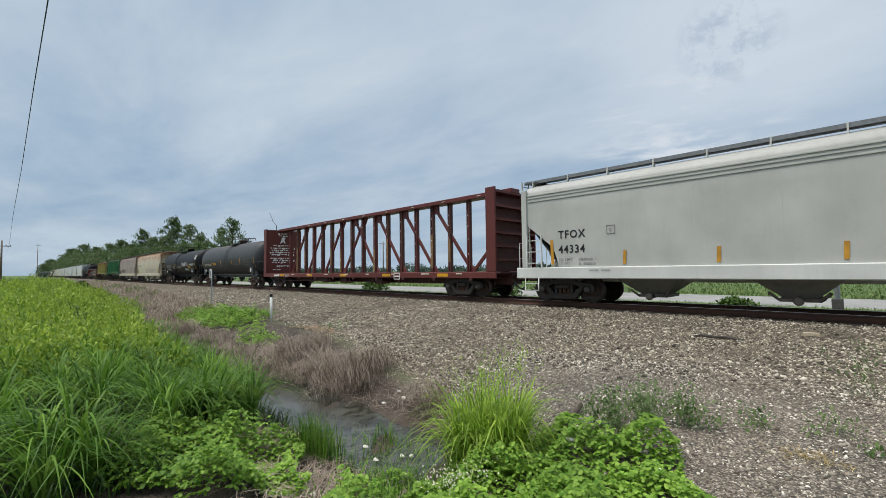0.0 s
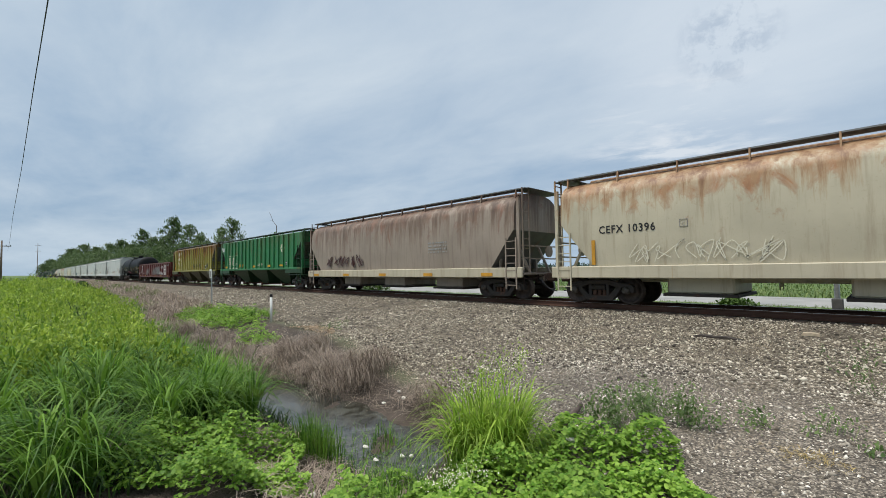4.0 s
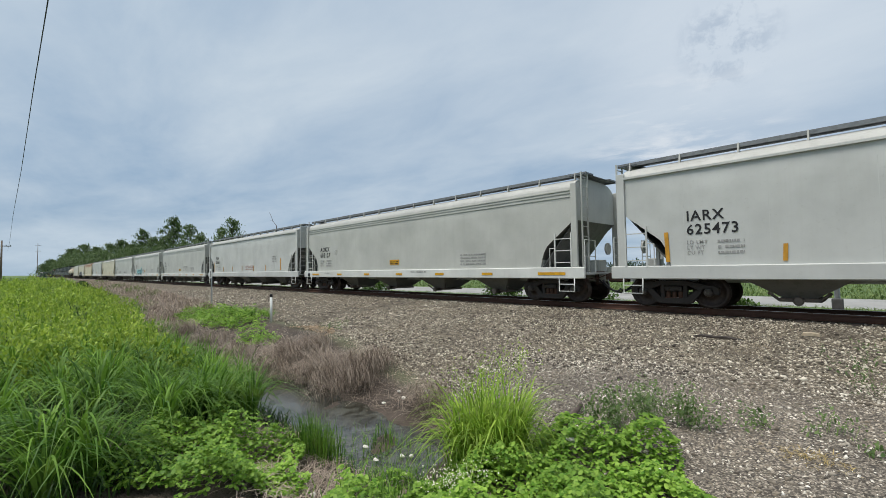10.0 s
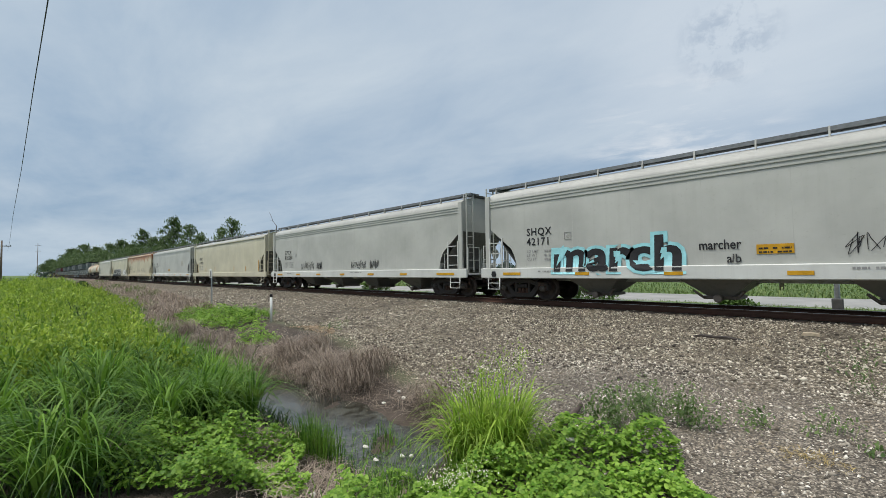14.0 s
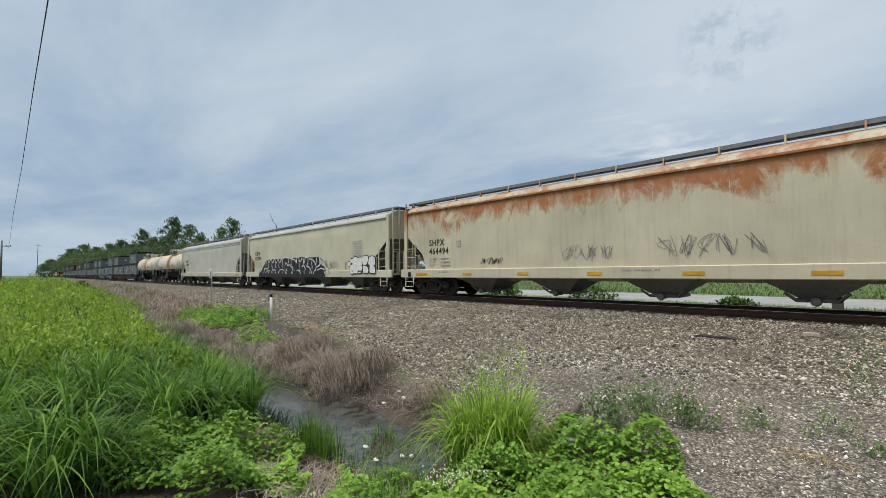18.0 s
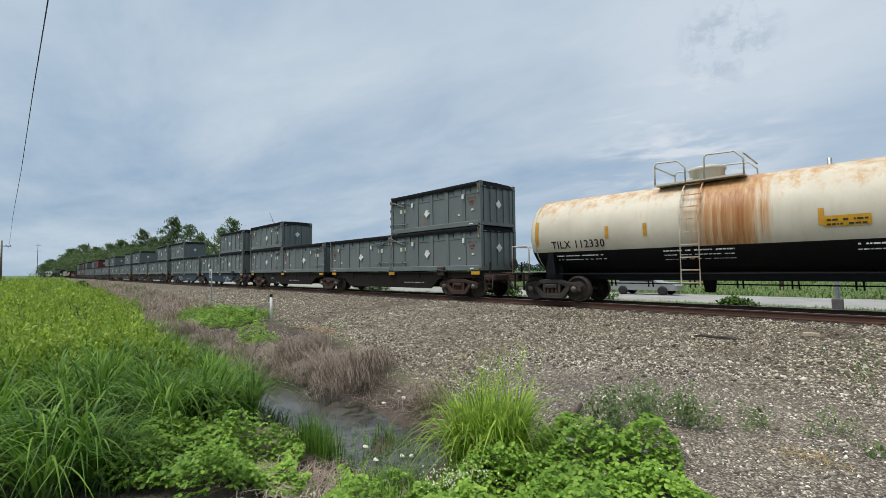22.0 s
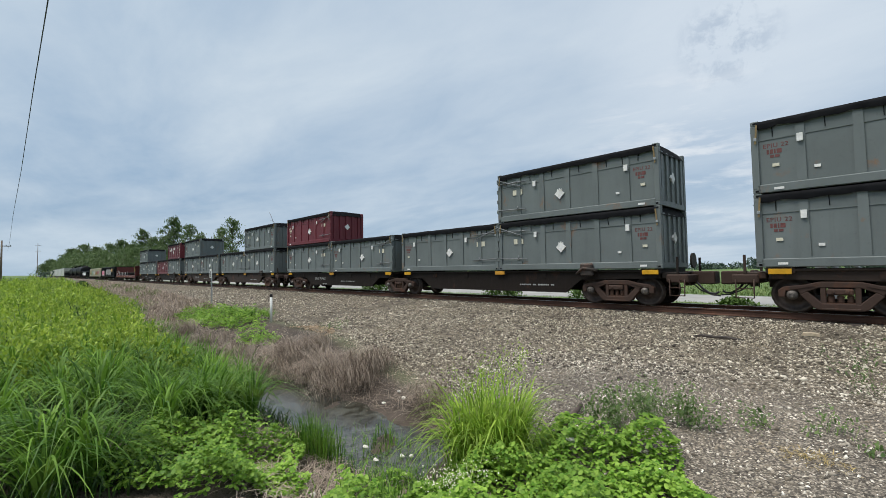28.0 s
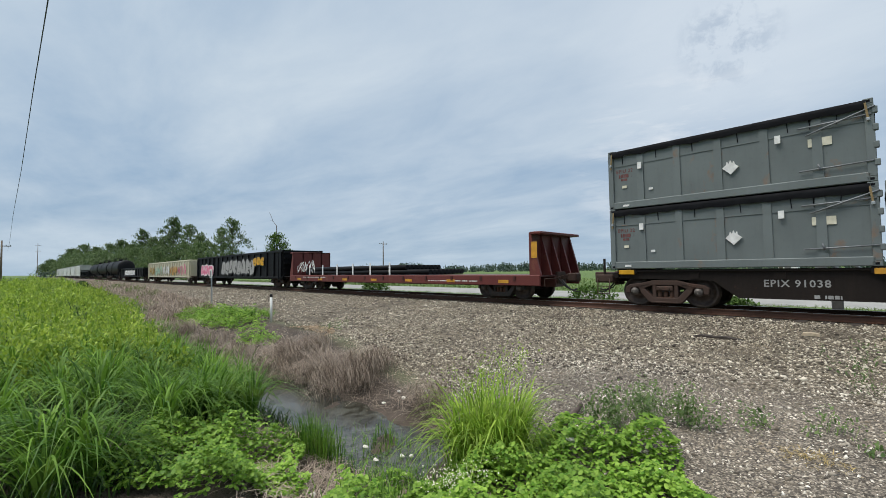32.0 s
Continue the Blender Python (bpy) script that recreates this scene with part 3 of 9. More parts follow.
turf = mix(nt, ramp(nt, cloud(nt, P, 0.25, 6), 0.3, 0.7), (0.05, 0.10, 0.02), (0.12, 0.19, 0.04))
turf = mix(nt, ramp(nt, cloud(nt, P, 6.0, 4), 0.45, 0.75, 0, 0.7), turf, (0.035, 0.06, 0.015))
c = mix(nt, sp.outputs[1], turf, mud)
c = mix(nt, sp.outputs[0], c, stone)
put(nt, b.inputs["Base Color"], c)
b.inputs["Roughness"].default_value = 0.9
bumped(nt, b, calc(nt, "ADD", calc(nt, "MULTIPLY", vor.outputs["Distance"], -1.0), cloud(nt, P, 9.0, 5)), 0.6, 0.03)
me.materials.append(m)
ground = tagged(new("ground", me), "grassy ground with a gravel railway bed and a ditch", "ground", kind="structure")

# shallow water in the ditch
m, nt, b = fresh("ditch_water")
tc = nt.nodes.new("ShaderNodeTexCoord")
w = cloud(nt, tc.outputs["Object"], 2.2, 5)
put(nt, b.inputs["Base Color"], mix(nt, ramp(nt, cloud(nt, tc.outputs["Object"], 3.4, 7, 0.65, 1.2), 0.40, 0.58), (0.022, 0.021, 0.016), (0.075, 0.076, 0.062)))
put(nt, b.inputs["Roughness"], ramp(nt, w, 0.4, 0.62, 0.05, 0.25))
bumped(nt, b, cloud(nt, tc.outputs["Object"], 16.0, 3), 0.05, 0.01)
M["water"] = m
bm = B()
ring = [(-3.6, 3.0), (-4.6, 2.6), (-6.5, 2.6), (-9.0, 2.7), (-10.0, 3.1), (-9.6, 4.0), (-8, 4.5), (-6.5, 4.7), (-4.6, 4.7), (-3.6, 4.2)]
bm.faces.new([bm.verts.new((x, y, -1.12)) for x, y in ring])
bmesh.ops.recalc_face_normals(bm, faces=bm.faces)
tagged(part("water", bm, m), "still grey ditch water with scum", "water", kind="structure")

# ---------------------------------------------------------------- track
RAIL = [(-0.07, -0.172), (0.07, -0.172), (0.07, -0.16), (0.014, -0.135), (0.011, -0.05), (0.035, -0.035), (0.035, -0.004), (0.028, 0.0), (-0.028, 0.0), (-0.035, -0.004), (-0.035, -0.035), (-0.011, -0.05), (-0.014, -0.135), (-0.07, -0.16)]
for side_ in (-0.7525, 0.7525):
    bm = B()
    ends = [[bm.verts.new((x, TRACK_Y + side_ + p, q)) for p, q in RAIL] for x in (-1400, -400, -100, -30, 0, 60, 400)]
    for p, q in zip(ends, ends[1:]):
        for i in range(len(RAIL)):
            bm.faces.new((p[i], p[(i + 1) % len(RAIL)], q[(i + 1) % len(RAIL)], q[i]))
    bmesh.ops.recalc_face_normals(bm, faces=bm.faces)
    rail = tagged(part("rail", bm, M["rail"]), "rust-brown steel rail with a polished top", "rail", "rails of the track", "structure")
    bm = B()
    box(bm, -1400, 400, TRACK_Y + side_ - 0.026, TRACK_Y + side_ + 0.026, 0.0, 0.003)
    part("running_surface", bm, M["tread"], rail, "polished rail head")
bm = B()
box(bm, -0.115, 0.115, -1.3, 1.3, -0.36, -0.18, 0.012)
tie_me = None
rng = random.Random(5)
for i in range(90):
    if tie_me is None:
        ob = part("sleeper", bm, M["tie"])
        tie_me = ob.data
    else:
        ob = new("sleeper", tie_me)
    ob.location = (3.0 - 0.5 * i, TRACK_Y + rng.uniform(-0.03, 0.03), 0.004 + rng.uniform(-0.01, 0.006))
    tagged(ob, "dark creosoted timber railway sleeper", "sleeper", "sleepers under the rails", "structure")
bm = B()
for i in range(500):
    x = -42.5 - 0.5 * i
    box(bm, x - 0.115, x + 0.115, TRACK_Y - 1.3, TRACK_Y + 1.3, -0.36, -0.18)
tagged(part("far_sleepers", bm, M["tie"]), "dark timber sleepers farther down the track", "sleeper", kind="stuff")

# ---------------------------------------------------------------- running gear
WHEEL = [(-0.07, 0.06), (-0.07, 0.18), (-0.02, 0.20), (-0.02, 0.36), (-0.075, 0.385), (-0.075, 0.457), (0.05, 0.462), (0.055, 0.485), (0.075, 0.485), (0.075, 0.38), (0.02, 0.36), (0.02, 0.18), (0.05, 0.12), (0.05, 0.06)]
GEAR = {}


def gear_meshes(kind, paint_):
    if kind in GEAR:
        return GEAR[kind]
    out = {}

    def keep(name, bm, mat):
        ob = part(name, bm, mat)
        out[name] = ob.data
        bpy.data.objects.remove(ob)
    bm = B()
    box(bm, -0.20, 0.20, -1.02, 1.02, 0.48, 0.66, 0.03)
    lathe(bm, [(0.66, 0.2), (0.78, 0.2)], "z", (0, 0, 0), 12)
    for sx in (-1, 1):
        box(bm, sx * 0.42 - 0.07, sx * 0.42 + 0.07, -0.9, 0.9, 0.34, 0.46)
    keep("bolster", bm, M["steel"])
    chord = [(-1.16, 0.40), (-1.17, 0.58), (-1.04, 0.67), (-0.66, 0.72), (-0.36, 0.80), (0.36, 0.80), (0.66, 0.72), (1.04, 0.67), (1.17, 0.58), (1.16, 0.40), (1.03, 0.40), (1.01, 0.56), (0.77, 0.56), (0.72, 0.47), (0.60, 0.55), (0.36, 0.65), (-0.36, 0.65), (-0.60, 0.55), (-0.72, 0.47), (-0.77, 0.56), (-1.01, 0.56), (-1.03, 0.40)]
    tie = [(-0.74, 0.47), (-0.60, 0.56), (-0.33, 0.28), (0.33, 0.28), (0.60, 0.56), (0.74, 0.47), (0.48, 0.15), (0.36, 0.11), (-0.36, 0.11), (-0.48, 0.15)]
    for nm, sy in (("side_frame", -1), ("side_frame_far", 1)):
        bm = B()
        y0, y1 = (-1.12, -0.93) if sy < 0 else (0.93, 1.12)
        for outline in (chord, tie):
            one = B()
            slab(one, outline, y0, y1)
            bmesh.ops.bevel(one, geom=[e for e in one.edges if abs(e.verts[0].co.y - e.verts[1].co.y) < 0.01], offset=0.022, segments=2, affect="EDGES", profile=0.5)
            me = bpy.data.meshes.new("cast")
            one.to_mesh(me)
            one.free()
            bm.from_mesh(me)
            bpy.data.meshes.remove(me)
        for sx in (-1, 1):
            box(bm, sx * 0.305 - 0.055, sx * 0.305 + 0.055, y0 + 0.01, y1 - 0.01, 0.2, 0.7, 0.015)
            slab(bm, [(sx * 0.86, 0.60), (sx * 0.92, 0.60), (sx * 0.55, 0.69), (sx * 0.45, 0.69)] if sx > 0 else [(-0.86, 0.60), (-0.45, 0.69), (-0.55, 0.69), (-0.92, 0.60)], y0 - 0.02, y0 + 0.02)
        box(bm, -0.34, 0.34, y0 - 0.02, y1, 0.125, 0.17, 0.01)
        keep(nm, bm, paint_)
    bm = B()
    box(bm, -0.25, 0.25, -1.10, -0.93, 0.27, 0.30)
    for x in (-0.17, 0, 0.17):
        lathe(bm, [(0.30, 0.06)] + [(0.31 + 0.025 * k, 0.078 if k % 2 else 0.058) for k in range(7)] + [(0.47, 0.06)], "z", (x, -1.02, 0), 9)
    keep("spring_set", bm, M["rust_steel"])
    bm = B()
    box(bm, -0.24, 0.24, -1.17, -0.92, 0.48, 0.63, 0.03)
    for sx in (-0.12, 0.12):
        lathe(bm, [(-1.185, 0.03), (-1.17, 0.04)], "y", (sx, 0, 0.555), 8)
    keep("bolster_end", bm, paint_)
    bm = B()
    tube(bm, [(-0.62, -0.62, 0.36), (-0.2, -0.66, 0.30), (0.62, -0.62, 0.36)], 0.03, 6)
    tube(bm, [(-0.45, -0.75, 0.62), (-0.42, -0.75, 0.22)], 0.03, 6)
    tube(bm, [(0.45, -0.75, 0.62), (0.42, -0.75, 0.22)], 0.03, 6)
    keep("brake_rod", bm, M["steel"])
    bm = B()
    lathe(bm, WHEEL, "y", (0, 0, 0), 24)
    keep("wheel", bm, M["wheel"])
    bm = B()
    lathe(bm, [(-0.9, 0.075), (-0.76, 0.085), (0.76, 0.085), (0.9, 0.075)], "y", (0, 0, 0), 10)
    keep("axle", bm, M["steel"])
    bm = B()
    lathe(bm, [(-0.13, 0.03), (-0.125, 0.075), (-0.10, 0.08), (-0.09, 0.105), (-0.02, 0.12), (0.10, 0.12)], "y", (0, 0, 0), 14)
    for k in range(3):
        lathe(bm, [(-0.15, 0.016), (-0.12, 0.02)], "y", (0.045 * math.cos(k * 2.094 + 0.5), 0, 0.045 * math.sin(k * 2.094 + 0.5)), 6)
    keep("bearing_cap", bm, M["bearing"])
    GEAR[kind] = out
    return out


def truck(car, x, kind="grimy"):
    g = gear_meshes(kind, M["steel"] if kind == "grimy" else M["truck_rust"])
    t = again("bogie", g["bolster"], car, (x, 0, 0))
    again("side_frame", g["side_frame"], t)
    again("side_frame", g["side_frame_far"], t)
    again("spring_set", g["spring_set"], t)
    again("bolster_end", g["bolster_end"], t)
    again("brake_rod", g["brake_rod"], t)
    for dx in (-0.889, 0.889):
        again("axle", g["axle"], t, (dx, 0, 0.457))
        again("wheel", g["wheel"], t, (dx, -0.755, 0.457))
        again("wheel", g["wheel"], t, (dx, 0.755, 0.457), math.pi)
        again("bearing_cap", g["bearing_cap"], t, (dx, -1.05, 0.465))
    return t


COUPLER = {}


def coupler(car, x, s):
    """Knuckle coupler and air hose at the end x; s is the way outwards."""
    if "c" not in COUPLER:
        bm = B()
        box(bm, -0.5, 0.1, -0.09, 0.09, 0.78, 0.95, 0.02)
        box(bm, 0.02, 0.40, -0.2, 0.2, 0.70, 1.03, 0.05)
        box(bm, -0.42, -0.3, -0.3, 0.3, 0.62, 1.08, 0.03)
        tube(bm, [(-0.26, -1.3, 0.82), (-0.24, -0.5, 0.84), (0.1, -0.1, 1.02)], 0.02, 5)
        tube(bm, [(-0.26, -1.3, 0.84), (-0.24, -1.32, 0.55)], 0.02, 5)
        ob = part("coupler", bm, M["truck_rust"])
        COUPLER["c"] = ob.data
        bpy.data.objects.remove(ob)
        bm = B()
        tube(bm, [(-0.1, 0.0, 0.78), (0.08, 0.02, 0.55), (0.25, 0.03, 0.42), (0.42, 0.02, 0.40), (0.5, 0.0, 0.46)], 0.032, 6)
        tube(bm, [(-0.3, 0.1, 0.8), (0.0, 0.12, 0.5), (0.3, 0.14, 0.36), (0.52, 0.1, 0.34)], 0.022, 6)
        ob = part("air_hose", bm, M["cable"])
        COUPLER["h"] = ob.data
        bpy.data.objects.remove(ob)
    c = again("coupler", COUPLER["c"], car, (x, 0, 0), 0 if s > 0 else math.pi)
    again("air_hose", COUPLER["h"], c, (0.0, -0.35, 0))


def ladder(car, x, y, z0, z1, width, mat, along="x", n=None, name="ladder"):
    bm = B()
    n = n or max(2, int((z1 - z0) / 0.38))
    e = (width / 2, 0) if along == "x" else (0, width / 2)
    for s in (-1, 1):
        bar(bm, (x + s * e[0], y + s * e[1], z0), (x + s * e[0], y + s * e[1], z1), 0.022, 0.022, (0, 1, 0))
    for i in range(n):
        z = z0 + (z1 - z0) * (i + 0.5) / n
        bar(bm, (x - e[0], y - e[1], z), (x + e[0], y + e[1], z), 0.014)
    return part(name, bm, mat, car)


# ---------------------------------------------------------------- covered hopper cars
def hopper_body(L, w, cut_x, cut_z, z_low, shoulder, roof, mat, car, bulge=0.0, curved=False, jump=None, roof_m=None):
    """Lofted body whose underside rises in slope sheets towards both ends."""
    bm = B()
    end = L - 0.38
    st = [-end]
    for k in (0.2, 0.4, 0.6, 0.8, 0.9, 0.96, 0.99, 1.0):
        st.append(-end + (cut_x - 0.38) * k)
    n_mid = 8
    lo, hi = st[-1], -st[-1]
    if jump:
        st.append(st[-1] + 0.012)
    st += [lo + (hi - lo) * i / n_mid for i in range(1, n_mid)] + [-v for v in st[::-1]]
    rings = []
    for x in st:
        d = max(0.0, abs(x) - (L - cut_x)) / (cut_x - 0.38)
        k = 0.34 * min(1.0, d / 0.16) ** 0.55 + 0.66 * d if curved else d
        zb = z_low + (cut_z - z_low) * k
        if jump and abs(x) > L - cut_x - 0.004:
            zb = jump + (cut_z - jump) * d
        prof = []
        zs_ = [zb] + [zb + (shoulder - zb) * i / 4 for i in range(1, 5)]
        for z in zs_:
            t = (z - z_low) / (shoulder - z_low)
            prof.append((-(w - 0.04 + bulge * math.sin(math.pi * min(1, t))), z))
        for ang in (18, 38, 58, 78):
            t = radians(ang)
            prof.append((-(w - 0.04) * (0.30 + 0.70 * math.cos(t)), shoulder + (roof - shoulder) * math.sin(t)))
        prof.append((0, roof))
        full = prof + [(-y, z) for y, z in prof[-2::-1]]
        rings.append([bm.verts.new((x, y, z)) for y, z in full])
    m = len(rings[0])
    for a, b in zip(rings, rings[1:]):
        for k in range(m):
            f = bm.faces.new((a[k], a[(k + 1) % m], b[(k + 1) % m], b[k]))
            f.smooth = k not in (m - 1,)
    bm.faces.new(rings[0]), bm.faces.new(rings[-1][::-1])
    bmesh.ops.recalc_face_normals(bm, faces=bm.faces)
    bm.normal_update()
    for e in bm.edges:
        if len(e.link_faces) == 2 and e.calc_face_angle(0) > radians(32):
            e.smooth = False
    bm.faces.ensure_lookup_table()
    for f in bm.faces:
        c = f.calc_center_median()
        # end faces that look down take the paint darkened for shade
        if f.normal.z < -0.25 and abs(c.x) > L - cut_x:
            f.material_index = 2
        elif roof_m and f.normal.z > 0.35 and c.z > shoulder:
            f.material_index = 1
    ob = part("body", bm, mat, car)
    ob.data.materials.append(roof_m or mat)
    ob.data.materials.append(M["slope_shade"])
    return ob


def chute(car, x, top, bottom, half, z0, z1, yw, mat, gate):
    bm = B()
    q0 = [bm.verts.new((x + sx * half, sy * yw, z1)) for sx, sy in ((-1, -1), (1, -1), (1, 1), (-1, 1))]
    q1 = [bm.verts.new((x + sx * bottom, sy * yw * 0.42, z0)) for sx, sy in ((-1, -1), (1, -1), (1, 1), (-1, 1))]
    for i in range(4):
        bm.faces.new((q0[i], q1[i], q1[(i + 1) % 4], q0[(i + 1) % 4]))
    bm.faces.new(q0), bm.faces.new(q1[::-1])
    bmesh.ops.recalc_face_normals(bm, faces=bm.faces)
    c = part("hopper_chute", bm, mat, car)
    bm = B()
    box(bm, x - bottom - 0.12, x + bottom + 0.12, -yw * 0.46, yw * 0.46, z0 - 0.09, z0 + 0.01, 0.015)
    lathe(bm, [(-yw * 0.72, 0.06), (-yw * 0.72, 0.10), (-yw * 0.66, 0.12), (-yw * 0.64, 0.08), (-yw * 0.3, 0.08)], "y", (x, 0, z0 - 0.05), 12)
    for sx in (-1, 1):
        bar(bm, (x + sx * (bottom + 0.1), -yw * 0.47, z0 - 0.04), (x + sx * (bottom + 0.3), -yw * 0.6, z0 + 0.16), 0.03)
    part("outlet_gate", bm, gate, c)


def pellet_hopper(name, cx, label, mats, ribs=True, bars=False, L=9.9):
    """Long four-bay covered hopper; mats: body, sill, underside."""
    body_m, sill_m, under_m = mats
    car = thing(name, label, "hopper car", "freight cars of the train", (cx, TRACK_Y, 0))
    w = 1.60
    hopper_body(L, w, 1.72, 2.85, 1.22, 3.93, 4.38, body_m, car, 0.0, curved=True, roof_m=M["roof_grey"])
    for s in (-1, 1):
        bm = B()
        box(bm, -L, L, s * w - 0.05, s * w + 0.05, 0.85, 1.24, 0.025)
        part("side_sill", bm, sill_m, car)
    if ribs:
        for z in (3.66, 3.78, 3.88):
            bm = B()
            bar(bm, (-L + 0.42, -w + 0.035, z), (L - 0.42, -w + 0.035, z), 0.022, 0.016)
            part("side_rib", bm, body_m, car)
    else:
        bm = B()
        bar(bm, (-L + 0.42, -w + 0.02, 3.95), (L - 0.42, -w + 0.02, 3.95), 0.05, 0.03)
        part("side_rib", bm, body_m, car)
    for i in range(9):
        x = -L + 2.1 + (2 * L - 4.2) * i / 8
        bm = B()
        box(bm, x - 0.007, x + 0.007, -w - 0.0018 + 0.04, -w + 0.06, 1.26, 3.6)
        part("weld_seam", bm, body_m, car)
    # roof walk with its supports and hatch covers
    for s in (1, -1):
        bm = B()
        box(bm, -L + 0.1, L - 0.1, s * 0.88 - 0.26, s * 0.88 + 0.26, 4.455, 4.505)
        box(bm, -L + 0.1, L - 0.1, s * 1.145 - 0.03, s * 1.145 + 0.03, 4.40, 4.515)
        walk_ = part("roof_walk", bm, M["grate"], car)
        bm = B()
        box(bm, s * (L - 0.42) - 0.30, s * (L - 0.42) + 0.30, -1.2, 1.2, 4.445, 4.45)
        part("end_walk", bm, M["grate"], car)
    for i in range(14):
        x = -L + 0.5 + (2 * L - 1.0) * i / 13
        bm = B()
        bar(bm, (x, -1.22, 4.15), (x, -1.13, 4.515), 0.05, 0.02, (1, 0, 0))
        part("walk_support", bm, M["roof_grey"], walk_)
    bm = B()
    box(bm, -L + 1.0, L - 1.0, -0.42, 0.42, 4.36, 4.45, 0.04)
    part("hatch_cover", bm, M["galv"], car, "long grey roof hatch covers")
    # inner slope sheets, coloured dark for the shade in the end openings
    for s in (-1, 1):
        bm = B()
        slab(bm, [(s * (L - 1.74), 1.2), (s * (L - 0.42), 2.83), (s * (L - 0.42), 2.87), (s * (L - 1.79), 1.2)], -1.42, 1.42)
        part("slope_sheet", bm, M["slope_shade"], car)
    for i in range(4):
        chute(car, (-5.45, -1.82, 1.82, 5.45)[i], 0, 0.32, 1.08 if ribs else 1.3, 0.34, 0.98, 1.25, M["chute_grey"], M["outlet"])
    bm = B()
    box(bm, -L, L, -0.2, 0.2, 0.72, 1.0)
    part("centre_sill", bm, under_m, car)
    for s in (-1, 1):
        bm = B()
        box(bm, s * L - 0.02 - (s > 0) * 2.0 + (s < 0) * 0.02, s * L - 0.02 + (s < 0) * 2.0 - (s > 0) * 0.0 + 0.02, -1.5, 1.5, 0.98, 1.04)
        part("end_platform", bm, sill_m, car)
        for sy in (-1, 1):
            bm = B()
            box(bm, s * (L - 0.36) - 0.11, s * (L - 0.36) + 0.11, sy * (w - 0.02) - 0.05, sy * (w - 0.02) + 0.05, 1.24, 4.1, 0.012)
            part("corner_post", bm, body_m, car)
        bm = B()
        slab(bm, [(-0.05, 0.98), (0.05, 0.98), (0.05, 2.7), (-0.05, 2.7)], -0.5, -0.42)
        slab(bm, [(-0.05, 0.98), (0.05, 0.98), (0.05, 2.7), (-0.05, 2.7)], 0.42, 0.5)
        bmesh.ops.translate(bm, verts=bm.verts, vec=(s * (L - 1.0), 0, 0))
        part("end_brace", bm, under_m, car)
        ladder(car, s * (L - 0.78), -w - 0.035, 1.2, 2.42, 0.62, sill_m, "x", 3)
        bm = B()
        tube(bm, [(s * (L - 0.95), -w - 0.03, 0.9), (s * (L - 0.95), -w - 0.05, 0.42), (s * (L - 0.38), -w - 0.05, 0.42), (s * (L - 0.38), -w - 0.03, 0.9)], 0.022, 6)
        bar(bm, (s * (L - 0.95), -w - 0.045, 0.66), (s * (L - 0.38), -w - 0.045, 0.66), 0.014)
        part("stirrup_step", bm, sill_m, car)
        for sy in (-1, 1):
            bm = B()
            tube(bm, [(s * (L - 0.05), sy * 1.5, 1.0), (s * (L - 0.05), sy * 1.5, 2.15), (s * (L - 0.05), sy * 0.75, 2.15), (s * (L - 0.05), sy * 0.75, 1.0)], 0.02, 5)
            bar(bm, (s * (L - 0.05), sy * 1.5, 1.6), (s * (L - 0.05), sy * 0.75, 1.6), 0.014)
            part("end_handrail", bm, sill_m, car)
        bm = B()
        box(bm, s * (L - 0.55) - 0.2, s * (L - 0.55) + 0.2, 0.2, 0.75, 1.04, 1.5, 0.03)
        lathe(bm, [(-0.03, 0.22), (0.03, 0.22)], "x", (s * (L - 0.2), 0.55, 1.9), 14)
        part("brake_gear", bm, under_m, car)
        ladder(car, s * (L - 0.16), -1.2, 1.1, 4.48, 0.42, body_m, "y", 10)
        bm = B()
        tube(bm, [(s * (L - 1.3), -w - 0.04, 1.24), (s * (L - 1.3), -w - 0.04, 1.9), (s * (L - 1.09), -w - 0.04, 1.9)], 0.018, 5)
        part("handrail", bm, sill_m, car)
        coupler(car, s * (L + 0.1), s)
    for x in (-L + 1.62, L - 1.62):
        truck(car, x)
    return car


def repaint(car, swaps):
    for o in car.children_recursive:
        for sl in o.material_slots:
            if sl.material in swaps:
                new_m = swaps[sl.material]
                sl.link = "OBJECT"
                sl.material = new_m


def another(car, name, cx, label, swaps=None):
    c = copy_thing(car, Matrix.Translation((cx, TRACK_Y, 0)))
    c.name = name
    tagged(c, label)
    if swaps:
        repaint(c, swaps)
    return c


RUN = {}    # thing: its x at 0 s, y, z


def runs(ob):
    RUN[ob] = tuple(ob.location)
    return ob


def marks(car, line1, line2, x, mat, y, size=0.36, z=2.35, tank=None, gap=0.46, pale=None):
    lettering(line1, size, x, y, z, mat, car, 0.95, tank)
    lettering(line2, size, x, y, z - gap, mat, car, 0.95, tank)
    lettering("LD LMT\nLT WT\nCU FT", 0.145, x, y, z - gap - 0.27, pale or mat, car, 0.95, tank, "weight_stencil")
    small_print(x + 0.75, x + 1.35, z - gap - 0.25, 3, 0.152, y, pale or mat, car, len(line1) + 3, tank)


L_ = 9.9
proto = runs(pellet_hopper("hopper_car", -9.63 + L_, "pale grey covered hopper car with ribbed upper sides", (M["grey"], M["sill_white"], M["grey"])))
proto_flat = runs(pellet_hopper("hopper_car", -190.6, "clean white covered hopper car with a grey roof walk", (M["white"], M["white"], M["white"]), ribs=False))
H2 = runs(another(proto, "hopper_car", -211.3, "light grey covered hopper car with yellow sill reflectors"))
H3 = runs(another(proto_flat, "hopper_car", -232.0, "white covered hopper car with ochre side reflectors"))
